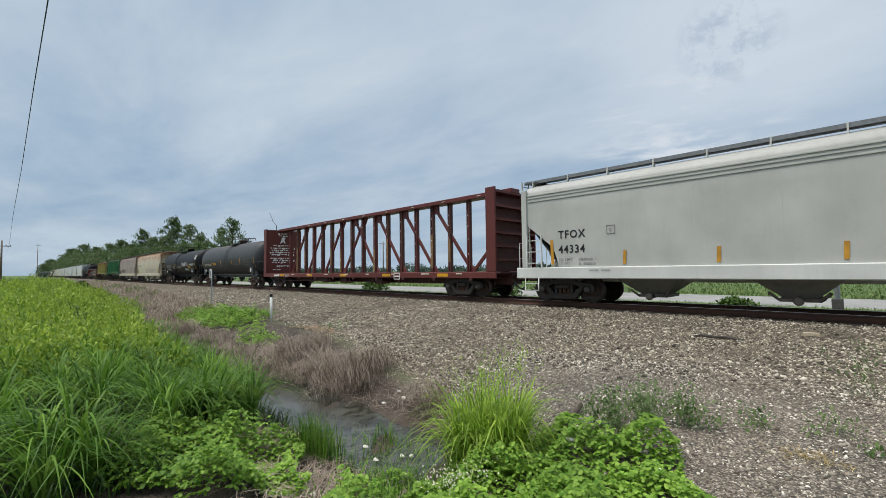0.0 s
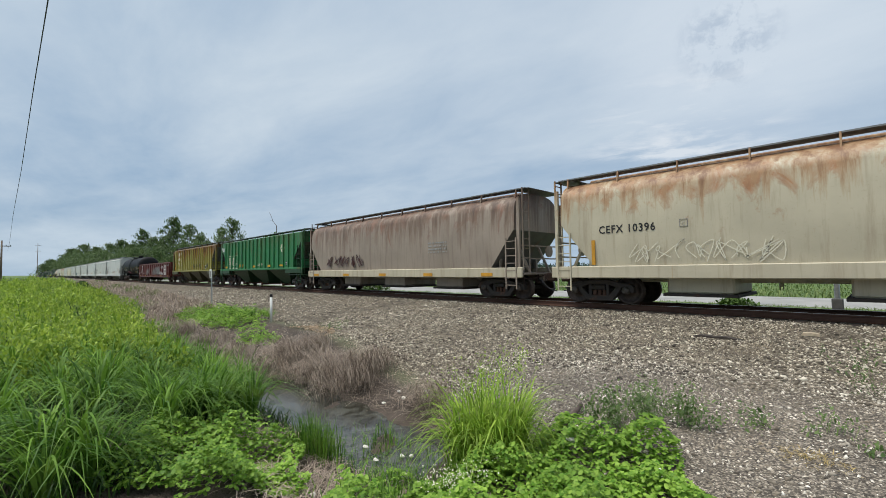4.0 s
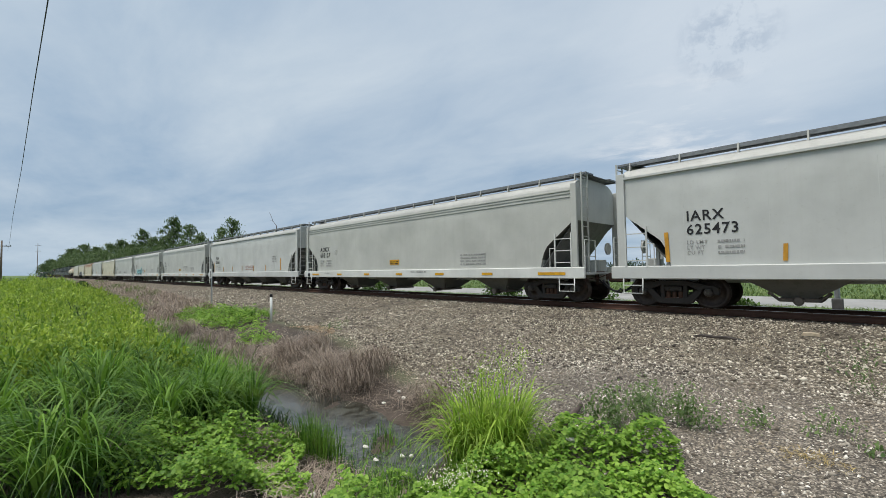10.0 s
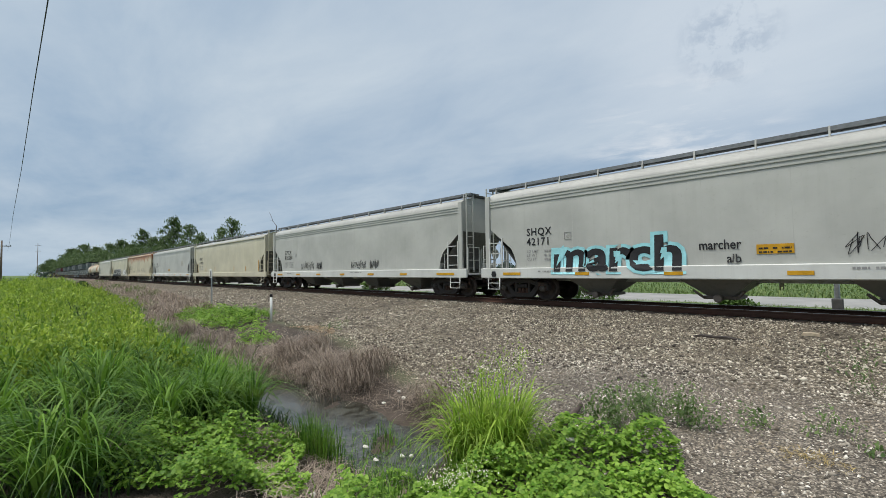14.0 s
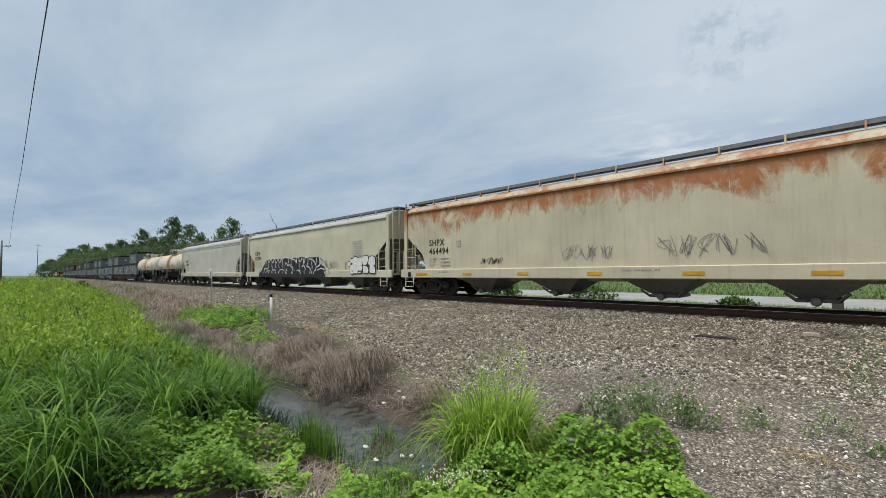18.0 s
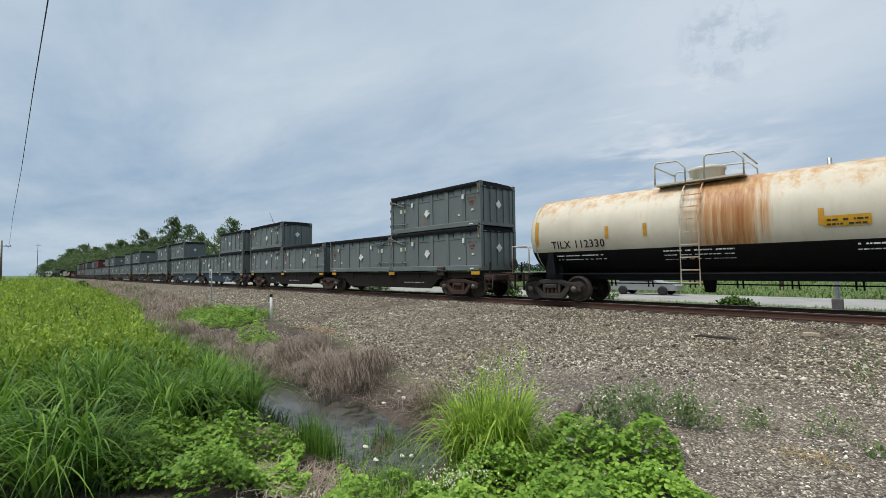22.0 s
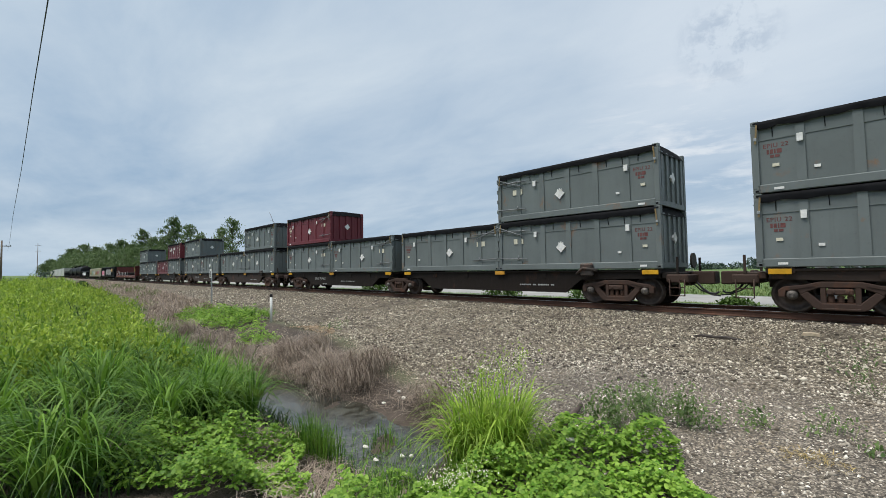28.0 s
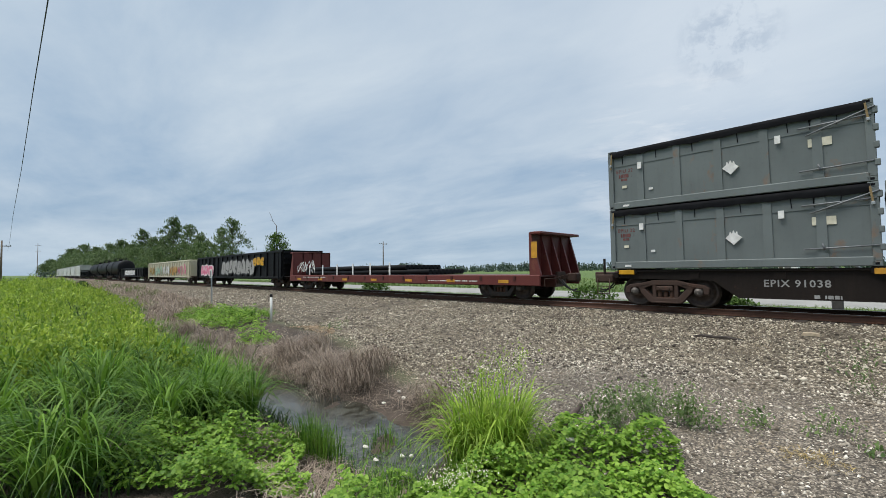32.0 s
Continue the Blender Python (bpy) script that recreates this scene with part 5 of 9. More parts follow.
def gondola(name, cx, L, label, mats, z1, ribs, z0=0.78, loc_w=1.5, end_m=None):
    body_m, under_m = mats
    car = thing(name, label, "gondola car", "freight cars of the train", (cx, TRACK_Y, 0))
    w = loc_w
    for s in (-1, 1):
        bm = B()
        box(bm, -L, L, s * w - 0.03, s * w + 0.03, z0, z1)
        side = part("side_wall", bm, body_m, car)
        bm = B()
        box(bm, -L, L, s * w - 0.09, s * w + 0.09, z1 - 0.14, z1 + 0.02, 0.02)
        part("top_rim", bm, body_m, car)
        bm = B()
        box(bm, -L, L, s * w - 0.08, s * w + 0.08, z0 - 0.06, z0 + 0.12, 0.02)
        part("side_sill", bm, body_m, car)
        for i in range(ribs if s < 0 else 0):
            x = -L + 0.25 + (2 * L - 0.5) * i / (ribs - 1)
            bm = B()
            slab(bm, [(x - 0.08, z0 + 0.1), (x + 0.08, z0 + 0.1), (x + 0.08, z1 - 0.12), (x - 0.08, z1 - 0.12)], -w - 0.13, -w)
            part("side_rib", bm, body_m, car)
        bm = B()
        x0, x1 = sorted((s * L, s * (L - 0.06)))
        box(bm, x0, x1, -w, w, z0 + 0.1, z1)
        for k in range(5):
            z = z0 + 0.3 + (z1 - z0 - 0.45) * k / 4
            xa, xb = sorted((s * L, s * (L + 0.12)))
            box(bm, xa, xb, -w, w, z - 0.06, z + 0.06)
        part("end_wall", bm, body_m, car)
        ladder(car, s * (L - 0.35), -w - 0.14, 0.45, z1 - 0.2, 0.42, body_m, "x", 5)
        coupler(car, s * (L + 0.25), s)
        truck(car, s * (L - 2.0), "rusty")
    bm = B()
    box(bm, -L, L, -w, w, z0, z0 + 0.08)
    box(bm, -L - 0.2, L + 0.2, -0.25, 0.25, 0.62, z0)
    part("floor_frame", bm, under_m, car)
    return car


GON = runs(gondola("gondola_car", -151.5, 10.1, "oxide red ribbed gondola car with white graffiti", (M["red"], M["red_dark"]), 2.66, 16))
BG = runs(gondola("gondola_car", -666.8, 10.6, "black ribbed gondola car with pink and grey graffiti", (M["black"], M["black"]), 2.78, 17))
TG = runs(gondola("gondola_car", -691.5, 11.2, "tan ribbed gondola car covered in graffiti", (M["tan"], M["rust_steel"]), 2.72, 20))
LG = runs(gondola("gondola_car", -717.5, 11.2, "low black gondola car with white graffiti", (M["black"], M["black"]), 2.2, 16))
runs(another(LG, "gondola_car", -799.0, "dark gondola car far down the train"))


def bulkhead_flat(cx, L=10.25):
    car = thing("bulkhead_flat_car", "oxide red bulkhead flat car carrying pipes", "flat car", "freight cars of the train", (cx, TRACK_Y, 0))
    r, d = M["red"], M["red_dark"]
    for s in (-1, 1):
        bm = B()
        box(bm, -L, L, s * 1.42 - 0.05, s * 1.42 + 0.05, 0.57, 0.97, 0.02)
        part("side_sill", bm, r, car)
        bm = B()
        xo = s * (L - 0.45)
        x0, x1 = sorted((xo, xo + s * 0.5))
        xa, xb = sorted((xo, xo + s * 0.06))
        box(bm, xa, xb, -1.4, 1.4, 0.95, 2.55)
        for y in (-1.4, -0.7, 0.0, 0.7, 1.4):
            slab(bm, [(x0, 0.95), (x1, 0.95), (xb if s > 0 else x0, 2.55) if s > 0 else (x1, 2.55), (xa, 2.55) if s > 0 else (x1 - 0.1, 2.55)], y - 0.04, y + 0.04)
        box(bm, x0, x1, -1.42, 1.42, 2.48, 2.58, 0.02)
        part("bulkhead", bm, r, car)
        coupler(car, s * (L + 0.35), s)
        truck(car, s * (L - 2.1))
    bm = B()
    box(bm, -L, L, -1.4, 1.4, 0.9, 0.96)
    part("deck", bm, d, car, "worn timber deck")
    bm = B()
    box(bm, -L, L, -0.4, 0.4, 0.5, 0.92)
    part("centre_sill", bm, d, car)
    for i in range(7):
        x = -L + 1.2 + i * 2.9
        patch("reflector", x, x + 0.5, 0.66, 0.78, -1.472, M["ochre"], car)
    for i in range(12):
        x = -L + 0.9 + i * 1.68
        bm = B()
        box(bm, x - 0.06, x + 0.06, -1.5, -1.46, 0.74, 0.92)
        part("stake_pocket", bm, d, car)
    small_print(-L + 2.0, -L + 5, 0.82, 1, 0.1, -1.472, M["letter_white"], car, 5)
    small_print(L - 6.0, L - 3, 0.70, 1, 0.1, -1.472, M["letter_white"], car, 6)
    patch("reflector", L - 0.35, L - 0.1, 1.6, 2.2, -1.445, M["ochre"], car)
    return car


FLAT = runs(bulkhead_flat(-645.0))
pipes = thing("pipe_bundle", "bundle of black pipes strapped with white bands", "pipes", "", (-647.2, TRACK_Y, 0))
bm = B()
for j in range(9):
    for k in range(2):
        tube(bm, [(-6.2, -1.1 + j * 0.275, 1.12 + k * 0.24), (6.2 if k == 0 else 4.5, -1.1 + j * 0.275, 1.12 + k * 0.24)], 0.125, 8)
part("pipes", bm, M["black"], pipes)
for i in range(6):
    bm = B()
    box(bm, -5.6 + i * 1.75, -5.48 + i * 1.75, -1.26, -1.235, 0.97, 1.62)
    part("band", bm, M["letter_white"], pipes)
runs(pipes)


# ---------------------------------------------------------------- container cars
CSET = {}


def container_mesh(flip):
    """The parts of one open-top waste container, door gear at the end that flip names."""
    if flip in CSET:
        return CSET[flip]
    car = new("container")
    h, l, w = 1.905, 3.09, 1.219
    bm = B()
    box(bm, -l + 0.06, l - 0.06, -w + 0.055, w - 0.055, 0.12, h - 0.16)
    part("shell", bm, M["cont"], car)
    for sy in (-1, 1):
        bm = B()
        box(bm, -l + 0.1, l - 0.1, sy * w - (0.12 if sy > 0 else 0), sy * w + (0.12 if sy < 0 else 0), 0.0, 0.22, 0.02)
        part("bottom_rail", bm, M["cont"], car)
        bm = B()
        box(bm, -l + 0.1, l - 0.1, sy * w - (0.1 if sy > 0 else 0), sy * w + (0.1 if sy < 0 else 0), h - 0.2, h - 0.08, 0.02)
        part("top_rail", bm, M["cont"], car)
        for i in range(5):
            x = -l + 1.0 + i * (2 * l - 2.0) / 4
            bm = B()
            x0 = 0.10
            slab(bm, [(x - x0, 0.2), (x + x0, 0.2), (x + x0 * 0.9, h - 0.2), (x - x0 * 0.9, h - 0.2)], sy * (w - 0.10), sy * (w - 0.022))
            part("side_post", bm, M["cont"], car)
        for sx in (-1, 1):
            bm = B()
            box(bm, sx * (l - 0.08) - 0.08, sx * (l - 0.08) + 0.08, sy * (w - 0.08) - 0.08, sy * (w - 0.08) + 0.08, 0.12, h - 0.12, 0.01)
            post = part("corner_post", bm, M["cont"], car)
            for z in (0.0, h - 0.12):
                bm = B()
                box(bm, sx * (l - 0.09) - 0.09, sx * (l - 0.09) + 0.09, sy * (w - 0.085) - 0.085, sy * (w - 0.085) + 0.085, z, z + 0.12, 0.012)
                part("corner_casting", bm, M["cont"], post)
                # flat dark plate on the casting, drawn for the shade inside its hole
                bm = B()
                box(bm, sx * (l - 0.09) - 0.035, sx * (l - 0.09) + 0.035, sy * (w + 0.0015) - 0.002, sy * (w + 0.0015) + 0.002, z + 0.03, z + 0.085)
                part("lock_hole", bm, M["tarp"], post)
    for sx in (-1, 1):
        bm = B()
        for k in range(5):
            y = -0.9 + 0.45 * k
            slab(bm, [(sx * (l - 0.08), 0.15), (sx * (l - 0.01), 0.15), (sx * (l - 0.01), h - 0.2), (sx * (l - 0.08), h - 0.2)], y - 0.09, y + 0.09)
        box(bm, sx * (l - 0.05) - 0.04, sx * (l - 0.05) + 0.04, -w + 0.1, w - 0.1, 0.02, 0.18)
        part("end_frame", bm, M["cont"], car)
    bm = B()
    bar(bm, (-l + 0.15, -w + 0.05, h - 0.52), (l - 0.15, -w + 0.05, h - 0.50), 0.012, 0.012)
    part("seam_rail", bm, M["cont"], car)
    # tarpaulin: a low crown over the top with an uneven hem
    rng = random.Random(11 + flip)
    bm = B()
    n = 26
    rows = []
    for i in range(n + 1):
        x = -l + 0.13 + (2 * l - 0.26) * i / n
        hem = 0.225 + rng.uniform(-0.02, 0.03) + 0.018 * math.sin(i * 2.1)
        crown = 0.05 + 0.03 * math.sin(i * 1.3) + rng.uniform(0, 0.02)
        rows.append([bm.verts.new(v) for v in ((x, -w - 0.012, h - hem), (x, -w - 0.03, h - hem * 0.5), (x, -w - 0.004, h - 0.03), (x, -w + 0.3, h + 0.0 + crown * 0.3), (x, 0, h + 0.0 + crown * 0.5), (x, w - 0.3, h + crown * 0.3), (x, w + 0.004, h - 0.03), (x, w + 0.012, h - hem))])
    for a, b in zip(rows, rows[1:]):
        for k in range(7):
            f = bm.faces.new((a[k], a[k + 1], b[k + 1], b[k]))
            f.smooth = True
    for s, row in ((-1, rows[0]), (1, rows[-1])):
        low = [bm.verts.new((s * (l + 0.012), v.co.y, h - 0.25 + rng.uniform(-0.05, 0.05))) for v in row[2:7]]
        for k in range(4):
            bm.faces.new((row[2 + k], row[3 + k], low[k + 1], low[k]))
    bmesh.ops.recalc_face_normals(bm, faces=bm.faces)
    part("tarpaulin", bm, M["tarp"], car, "black tarpaulin cover")
    for i in range(11):
        x = -l + 0.5 + i * 0.51 + rng.uniform(-0.08, 0.08)
        bm = B()
        bar(bm, (x, -w + 0.045, h - 0.2), (x + rng.uniform(-0.02, 0.02), -w + 0.045, h - 0.44 - rng.uniform(0, 0.06)), 0.009)
        part("tie_cord", bm, M["tarp"], car)
    # door gear
    s = 1 if flip else -1
    for line in ([(s * (l - 1.35), -w - 0.01, 0.42), (s * (l - 0.04), -w - 0.01, 0.47)], [(s * (l - 1.35), -w - 0.01, h - 0.42), (s * (l - 0.04), -w - 0.01, h - 0.37)], [(s * (l - 1.2), -w - 0.02, h - 0.62), (s * (l - 0.7), -w - 0.03, h - 0.45), (s * (l + 0.02), -w - 0.02, h - 0.2)], [(s * (l - 0.95), -w - 0.02, 0.40), (s * (l - 1.0), -w - 0.03, 0.55)]):
        bm = B()
        tube(bm, line, 0.02, 6)
        part("door_bar", bm, M["grate"], car)
    for k in range(4):
        bm = B()
        box(bm, s * l - 0.04, s * l + 0.06, -w - 0.02, -w + 0.1, 0.35 + k * 0.4, 0.5 + k * 0.4, 0.015)
        part("hinge", bm, M["cont"], car)
    bm = B()
    for ss in (-1, 1):
        x = ss * (l - 0.34)
        if ss == s or rng.random() < 0.9:
            bar(bm, (x + 0.24 * ss, -w - 0.035, 1.42 if ss == s else 1.3), (x + 0.2 * ss, -w - 0.035, h - 0.1), 0.02, 0.008, (0, 1, 0))
    part("strap", bm, M["strap"], car, "ochre webbing strap")
    bm = B()
    for ss in (-1, 1):
        box(bm, ss * (l - 0.1) - 0.035, ss * (l - 0.1) + 0.035, -w - 0.06, -w - 0.03, 1.38, 1.46, 0.01)
    part("buckle", bm, M["galv"], car)
    CSET[flip] = car
    # placards and stencils
    x = 0.3 * s
    bm = B()
    slab(bm, [(x - 0.19, 0.80), (x, 0.61), (x + 0.19, 0.80), (x + 0.10, 0.88), (x + 0.08, 0.97), (x + 0.04, 0.90), (x, 1.0), (x - 0.04, 0.90), (x - 0.08, 0.97), (x - 0.10, 0.88)], -w - 0.004, -w + 0.1)
    part("placard", bm, M["letter_white"], car, "white diamond placard")
    for px, pz in ((s * (l - 1.75), 1.32), (-s * (l - 1.0), 1.30)):
        patch("label", px - 0.06, px + 0.06, pz - 0.1, pz + 0.1, -w - 0.004, M["letter_white"], car, "small white label", thick=0.03)
    patch("label", s * (l - 0.95) - 0.22, s * (l - 0.95) + 0.22, 1.0, 1.2, -w + 0.05, M["letter_cream"], car, "pale rectangular sticker", thick=0.02)
    lettering("EPIU 22", 0.155, -s * (l - 0.52) - 0.28, -w + 0.05, 1.16, M["letter_red"], car, 0.95, name="stencil")
    for k, (dz, hw) in enumerate(((1.0, 0.2), (0.90, 0.13))):
        small_print(-s * (l - 0.52) - hw, -s * (l - 0.52) + hw, dz, 1, 0.27 if k < 1 else 0.16, -w + 0.053, M["letter_red"], car, 4 + k)
    patch("label", -s * (l - 0.5) - 0.07, -s * (l - 0.5) + 0.07, 0.66, 0.74, -w + 0.05, M["letter_cream"], car, thick=0.02)
    patch("label", -s * (l - 1.3) - 0.06, -s * (l - 1.3) + 0.06, 0.50, 0.57, -w + 0.05, M["letter_white"], car, thick=0.02)
    patch("label", -s * (l - 0.55) - 0.1, -s * (l - 0.55) + 0.1, 0.06, 0.12, -w - 0.002, M["letter_white"], car, thick=0.01)
    bm = B()
    q = [(0.0, 0.78), (0.19, 0.97), (0.0, 1.16), (-0.19, 0.97)]
    a = [bm.verts.new((l + 0.004, y, z)) for y, z in q]
    b = [bm.verts.new((l - 0.05, y, z)) for y, z in q]
    bm.faces.new(a), bm.faces.new(b[::-1])
    for k in range(4):
        bm.faces.new((a[k], b[k], b[(k + 1) % 4], a[(k + 1) % 4]))
    bmesh.ops.recalc_face_normals(bm, faces=bm.faces)
    part("placard", bm, M["letter_white"], car, "white diamond placard")
    return car


def well_car(cx, dark, label):
    car = thing("container_flat_car", label, "container car", "freight cars of the train", (cx, TRACK_Y, 0))
    for u in (-1, 1):
        c0, c1 = 0.45 * u, 12.75 * u
        x0, x1 = min(c0, c1), max(c0, c1)
        for s in (-1, 1):
            bm = B()
            ta, tb = ((1.35, 2.0), (2.7, 3.3)) if u > 0 else ((2.7, 3.3), (1.35, 2.0))
            slab(bm, [(x0 + 0.1, 1.10), (x1 - 0.1, 1.10), (x1 - 0.1, 0.86), (x1 - tb[0], 0.80), (x1 - tb[1], 0.34), (x0 + ta[1], 0.34), (x0 + ta[0], 0.80), (x0 + 0.1, 0.86)], s * 1.02 - 0.05, s * 1.02 + 0.05)
            part("side_girder", bm, dark, car)
            bm = B()
            box(bm, x0 + 0.1, x1 - 0.1, s * 1.05 - 0.1, s * 1.05 + 0.1, 1.06, 1.12, 0.01)
            part("girder_flange", bm, dark, car)
        bm = B()
        box(bm, x0, x1, -0.35, 0.35, 0.62, 1.02)
        for k in range(7):
            x = x0 + 0.3 + (x1 - x0 - 0.6) * k / 6
            box(bm, x - 0.12, x + 0.12, -1.1, 1.1, 0.86, 1.04)
        part("cross_frame", bm, dark, car)
        mid = (x0 + x1) / 2
        for x in (x0 + 0.35, mid, x1 - 0.35):
            bm = B()
            box(bm, x - 0.24, x + 0.24, -1.20, -1.16, 0.98, 1.12, 0.01)
            part("pedestal", bm, M["yellow"] if x != mid else M["ochre"], car, "yellow container pedestal")
            bm = B()
            box(bm, x - 0.3, x + 0.3, -1.158, 1.158, 1.0, 1.155, 0.01)
            part("pedestal_beam", bm, dark, car)
        small_print(mid + 0.9, mid + 2.4, 0.58, 1, 0.12, -1.073, M["letter_grey"], car, 7)
    for x in (-11.3, 0.0, 11.3):
        truck(car, x, "rusty" if dark != M["blue"] else "grimy")
    for s in (-1, 1):
        bm = B()
        x0, x1 = sorted((s * 12.7, s * 13.2))
        box(bm, x0, x1, -1.1, 1.1, 0.86, 1.04, 0.02)
        for y in (-1.1, 1.1):
            bar(bm, (s * 13.15, y, 1.0), (s * 13.15, y, 1.5), 0.03, 0.03, (0, 1, 0))
        part("end_step", bm, dark, car)
        bm = B()
        box(bm, *sorted((s * 12.85, s * 13.45)), -1.18, 1.18, 0.74, 0.98, 0.03)
        box(bm, *sorted((s * 13.3, s * 13.9)), -0.28, 0.28, 0.68, 1.06, 0.03)
        tube(bm, [(s * 12.95, -1.2, 0.85), (s * 12.95, -1.22, 0.36), (s * 13.35, -1.22, 0.36), (s * 13.35, -1.2, 0.85)], 0.022, 6)
        bar(bm, (s * 12.95, -1.21, 0.6), (s * 13.35, -1.21, 0.6), 0.014)
        part("end_sill", bm, M["truck_rust"], car, "rusty end sill with step")
        if s > 0:
            bm = B()
            box(bm, 10.15, 10.6, -1.34, -1.17, 0.92, 1.36, 0.05)
            tube(bm, [(10.0, -1.26, 1.0), (10.3, -1.38, 1.2), (10.75, -1.26, 1.12)], 0.05, 7)
            part("brake_valve", bm, M["steel"], car, "grimy brake valve on a bracket")
        bm = B()
        lathe(bm, [(-0.03, 0.25), (0.03, 0.25)], "x", (s * 13.1, 0.6, 1.4), 14)
        part("brake_wheel", bm, M["steel"], car)
        coupler(car, s * 13.5, s)
    return car


CARS = [(-452.5, "spine"), (-479.95, "blue"), (-507.75, "spine"), (-535.65, "spine_rust"), (-563.6, "spine"), (-591.5, "spine_rust"), (-619.32, "spine")]
SPOTS = (9.69, 3.48, -3.5, -9.78)
first = None
proto_c = {}
rng = random.Random(21)
used = {0: False, 1: False}
CONTAINERS = []
for i, (cx, dk) in enumerate(CARS):
    if dk == "blue":
        lab = "dark blue articulated container flat car"
    else:
        lab = "rusty dark brown articulated container flat car"
    runs(well_car(cx, M[dk], lab))
    for j, dx in enumerate(SPOTS):
        for tier in range(2 if j in (0, 3) else 1):
            flip = 0 if j == 0 or (i == 1 and j in (1, 2)) else 1
            red_one = (i == 4 and j == 3 and tier == 1) or (i == 6 and j == 0 and tier == 1) or (i == 6 and j == 1)
            src = container_mesh(flip)
            pos = Matrix.Translation((cx + dx, TRACK_Y, 1.162 + tier * 1.915))
            if not used[flip]:
                ob = src
                ob.matrix_basis = pos
                used[flip] = True
            else:
                ob = copy_thing(src, pos)
                ob.name = "waste_container"
            lab = ("maroon" if red_one else "grey") + " open-top waste container under a black tarpaulin"
            lab += ", stacked on another" if tier else ", on a flat car"
            tagged(ob, lab, "container", "waste containers on the train")
            if red_one:
                repaint(ob, {M["cont"]: M["maroon"], M["letter_red"]: M["letter_cream"]})
            elif (i * 5 + j * 3 + tier) % 5 == 2:
                repaint(ob, {M["cont"]: M["cont_stained"]})
                for o in ob.children:
                    if o.name.startswith("small_print"):
                        o.material_slots[0].link = "OBJECT"
                        o.material_slots[0].material = M["letter_white"]
            ob.name = "waste_container"
            CONTAINERS.append((ob, i, j, tier))
            runs(ob)


# ---------------------------------------------------------------- lettering, reflectors and graffiti on the cars
PY = -1.572          # side of the long hoppers
SY = -1.655          # face of their side sills
K, WH, GY = M["letter_black"], M["letter_white"], M["letter_grey"]


def side_bars(car, spots, tall=(), mat=None, y=PY):
    for x in spots:
        patch("reflector", x, x + 0.09, 1.32, 1.74, y, mat or M["ochre"], car, "ochre vertical reflector", lean=0.02)
    for x in tall:
        patch("reflector", x, x + 0.11, 1.34, 2.2, y, mat or M["ochre"], car, "ochre vertical reflector", lean=-0.03)


def sill_bars(car):
    for x, w in ((-8.76, 0.8), (-5.75, 0.5), (-2.95, 0.5), (-0.15, 0.5), (2.7, 0.55), (5.46, 0.55), (8.1, 1.1)):
        patch("reflector", x, x + w, 0.97, 1.07, SY, M["yellow"], car, "yellow sill reflector")
    small_print(-7.2, -6.6, 1.08, 1, 0.12, SY, GY, car, 2)
    small_print(1.0, 2.1, 1.1, 1, 0.12, SY, GY, car, 3)
    bm = B()
    slab(bm, [(-9.3, 0.9), (-9.14, 0.9), (-9.1, 1.0), (-9.15, 1.12), (-9.29, 1.12), (-9.34, 1.0)], SY - 0.02, SY)
    part("jacking_pad", bm, K, car)


def data_panel(car, x0, x1, z, rows, y=PY, mat=None, seed=2):
    small_print(x0, x1, z, rows, 0.13, y, mat or GY, car, seed)


def sign_label(car, x0, x1, z0, z1, y, tank=None):
    """A yellow notice whose writing is too small to read."""
    ob = patch("notice", x0, x1, z0, z1, y, M["yellow"], car, "small yellow notice", tank)
    small_print(x0 + 0.05, x1 - 0.05, z1 - 0.12, 2, (z1 - z0) * 0.4, y - 0.012, K, car, 5, tank)
    return ob


def boxed(car, x, z, s, y, mat=GY):
    bm = B()
    for a, b in (((x, z), (x + s, z)), ((x + s, z), (x + s, z + s)), ((x + s, z + s), (x, z + s)), ((x, z + s), (x, z))):
        bar(bm, (a[0], y, a[1]), (b[0], y, b[1]), 0.006, 0.006, (0, 1, 0))
    part("boxed_mark", bm, mat, car)
    lettering("C", s * 0.6, x + s * 0.27, y - 0.004, z + s * 0.2, mat, car)


def bold(words, size, x, z, fill, parent, ymap, spread_x=1.0, off=0.03, halo=None):
    """Heavy sprayed letters that follow the side."""
    for step, (mat, o) in enumerate(((halo, off * 3.2), (fill, off))):
        if mat is None:
            continue
        cu = bpy.data.curves.new("lettering", "FONT")
        cu.body, cu.size, cu.resolution_u, cu.offset = words, size, 3, o
        ob = new("lettering", cu)
        me = bpy.data.meshes.new_from_object(ob)
        bpy.data.objects.remove(ob), bpy.data.curves.remove(cu)
        for v in me.vertices:
            px, pz = v.co.x * spread_x + x, v.co.y + z
            v.co = (px, ymap(pz) - 0.004 - 0.006 * step, pz)
        me.materials.clear()
        me.materials.append(mat)
        ob = new("sprayed_letters", me)
        ob.parent = parent
        ob["label"] = "sprayed graffiti letters"


# the pale hopper at the start
marks(proto, "TFOX", "44334", -8.16, K, PY, 0.38, 2.24, gap=0.51, pale=GY)
side_bars(proto, (-5.92, -3.4, -0.9, 1.6, 4.1), (-8.45, 8.3))
boxed(proto, -6.42, 2.3, 0.26, PY)
small_print(-7.0, -6.3, 1.1, 1, 0.12, SY, GY, proto, 4)

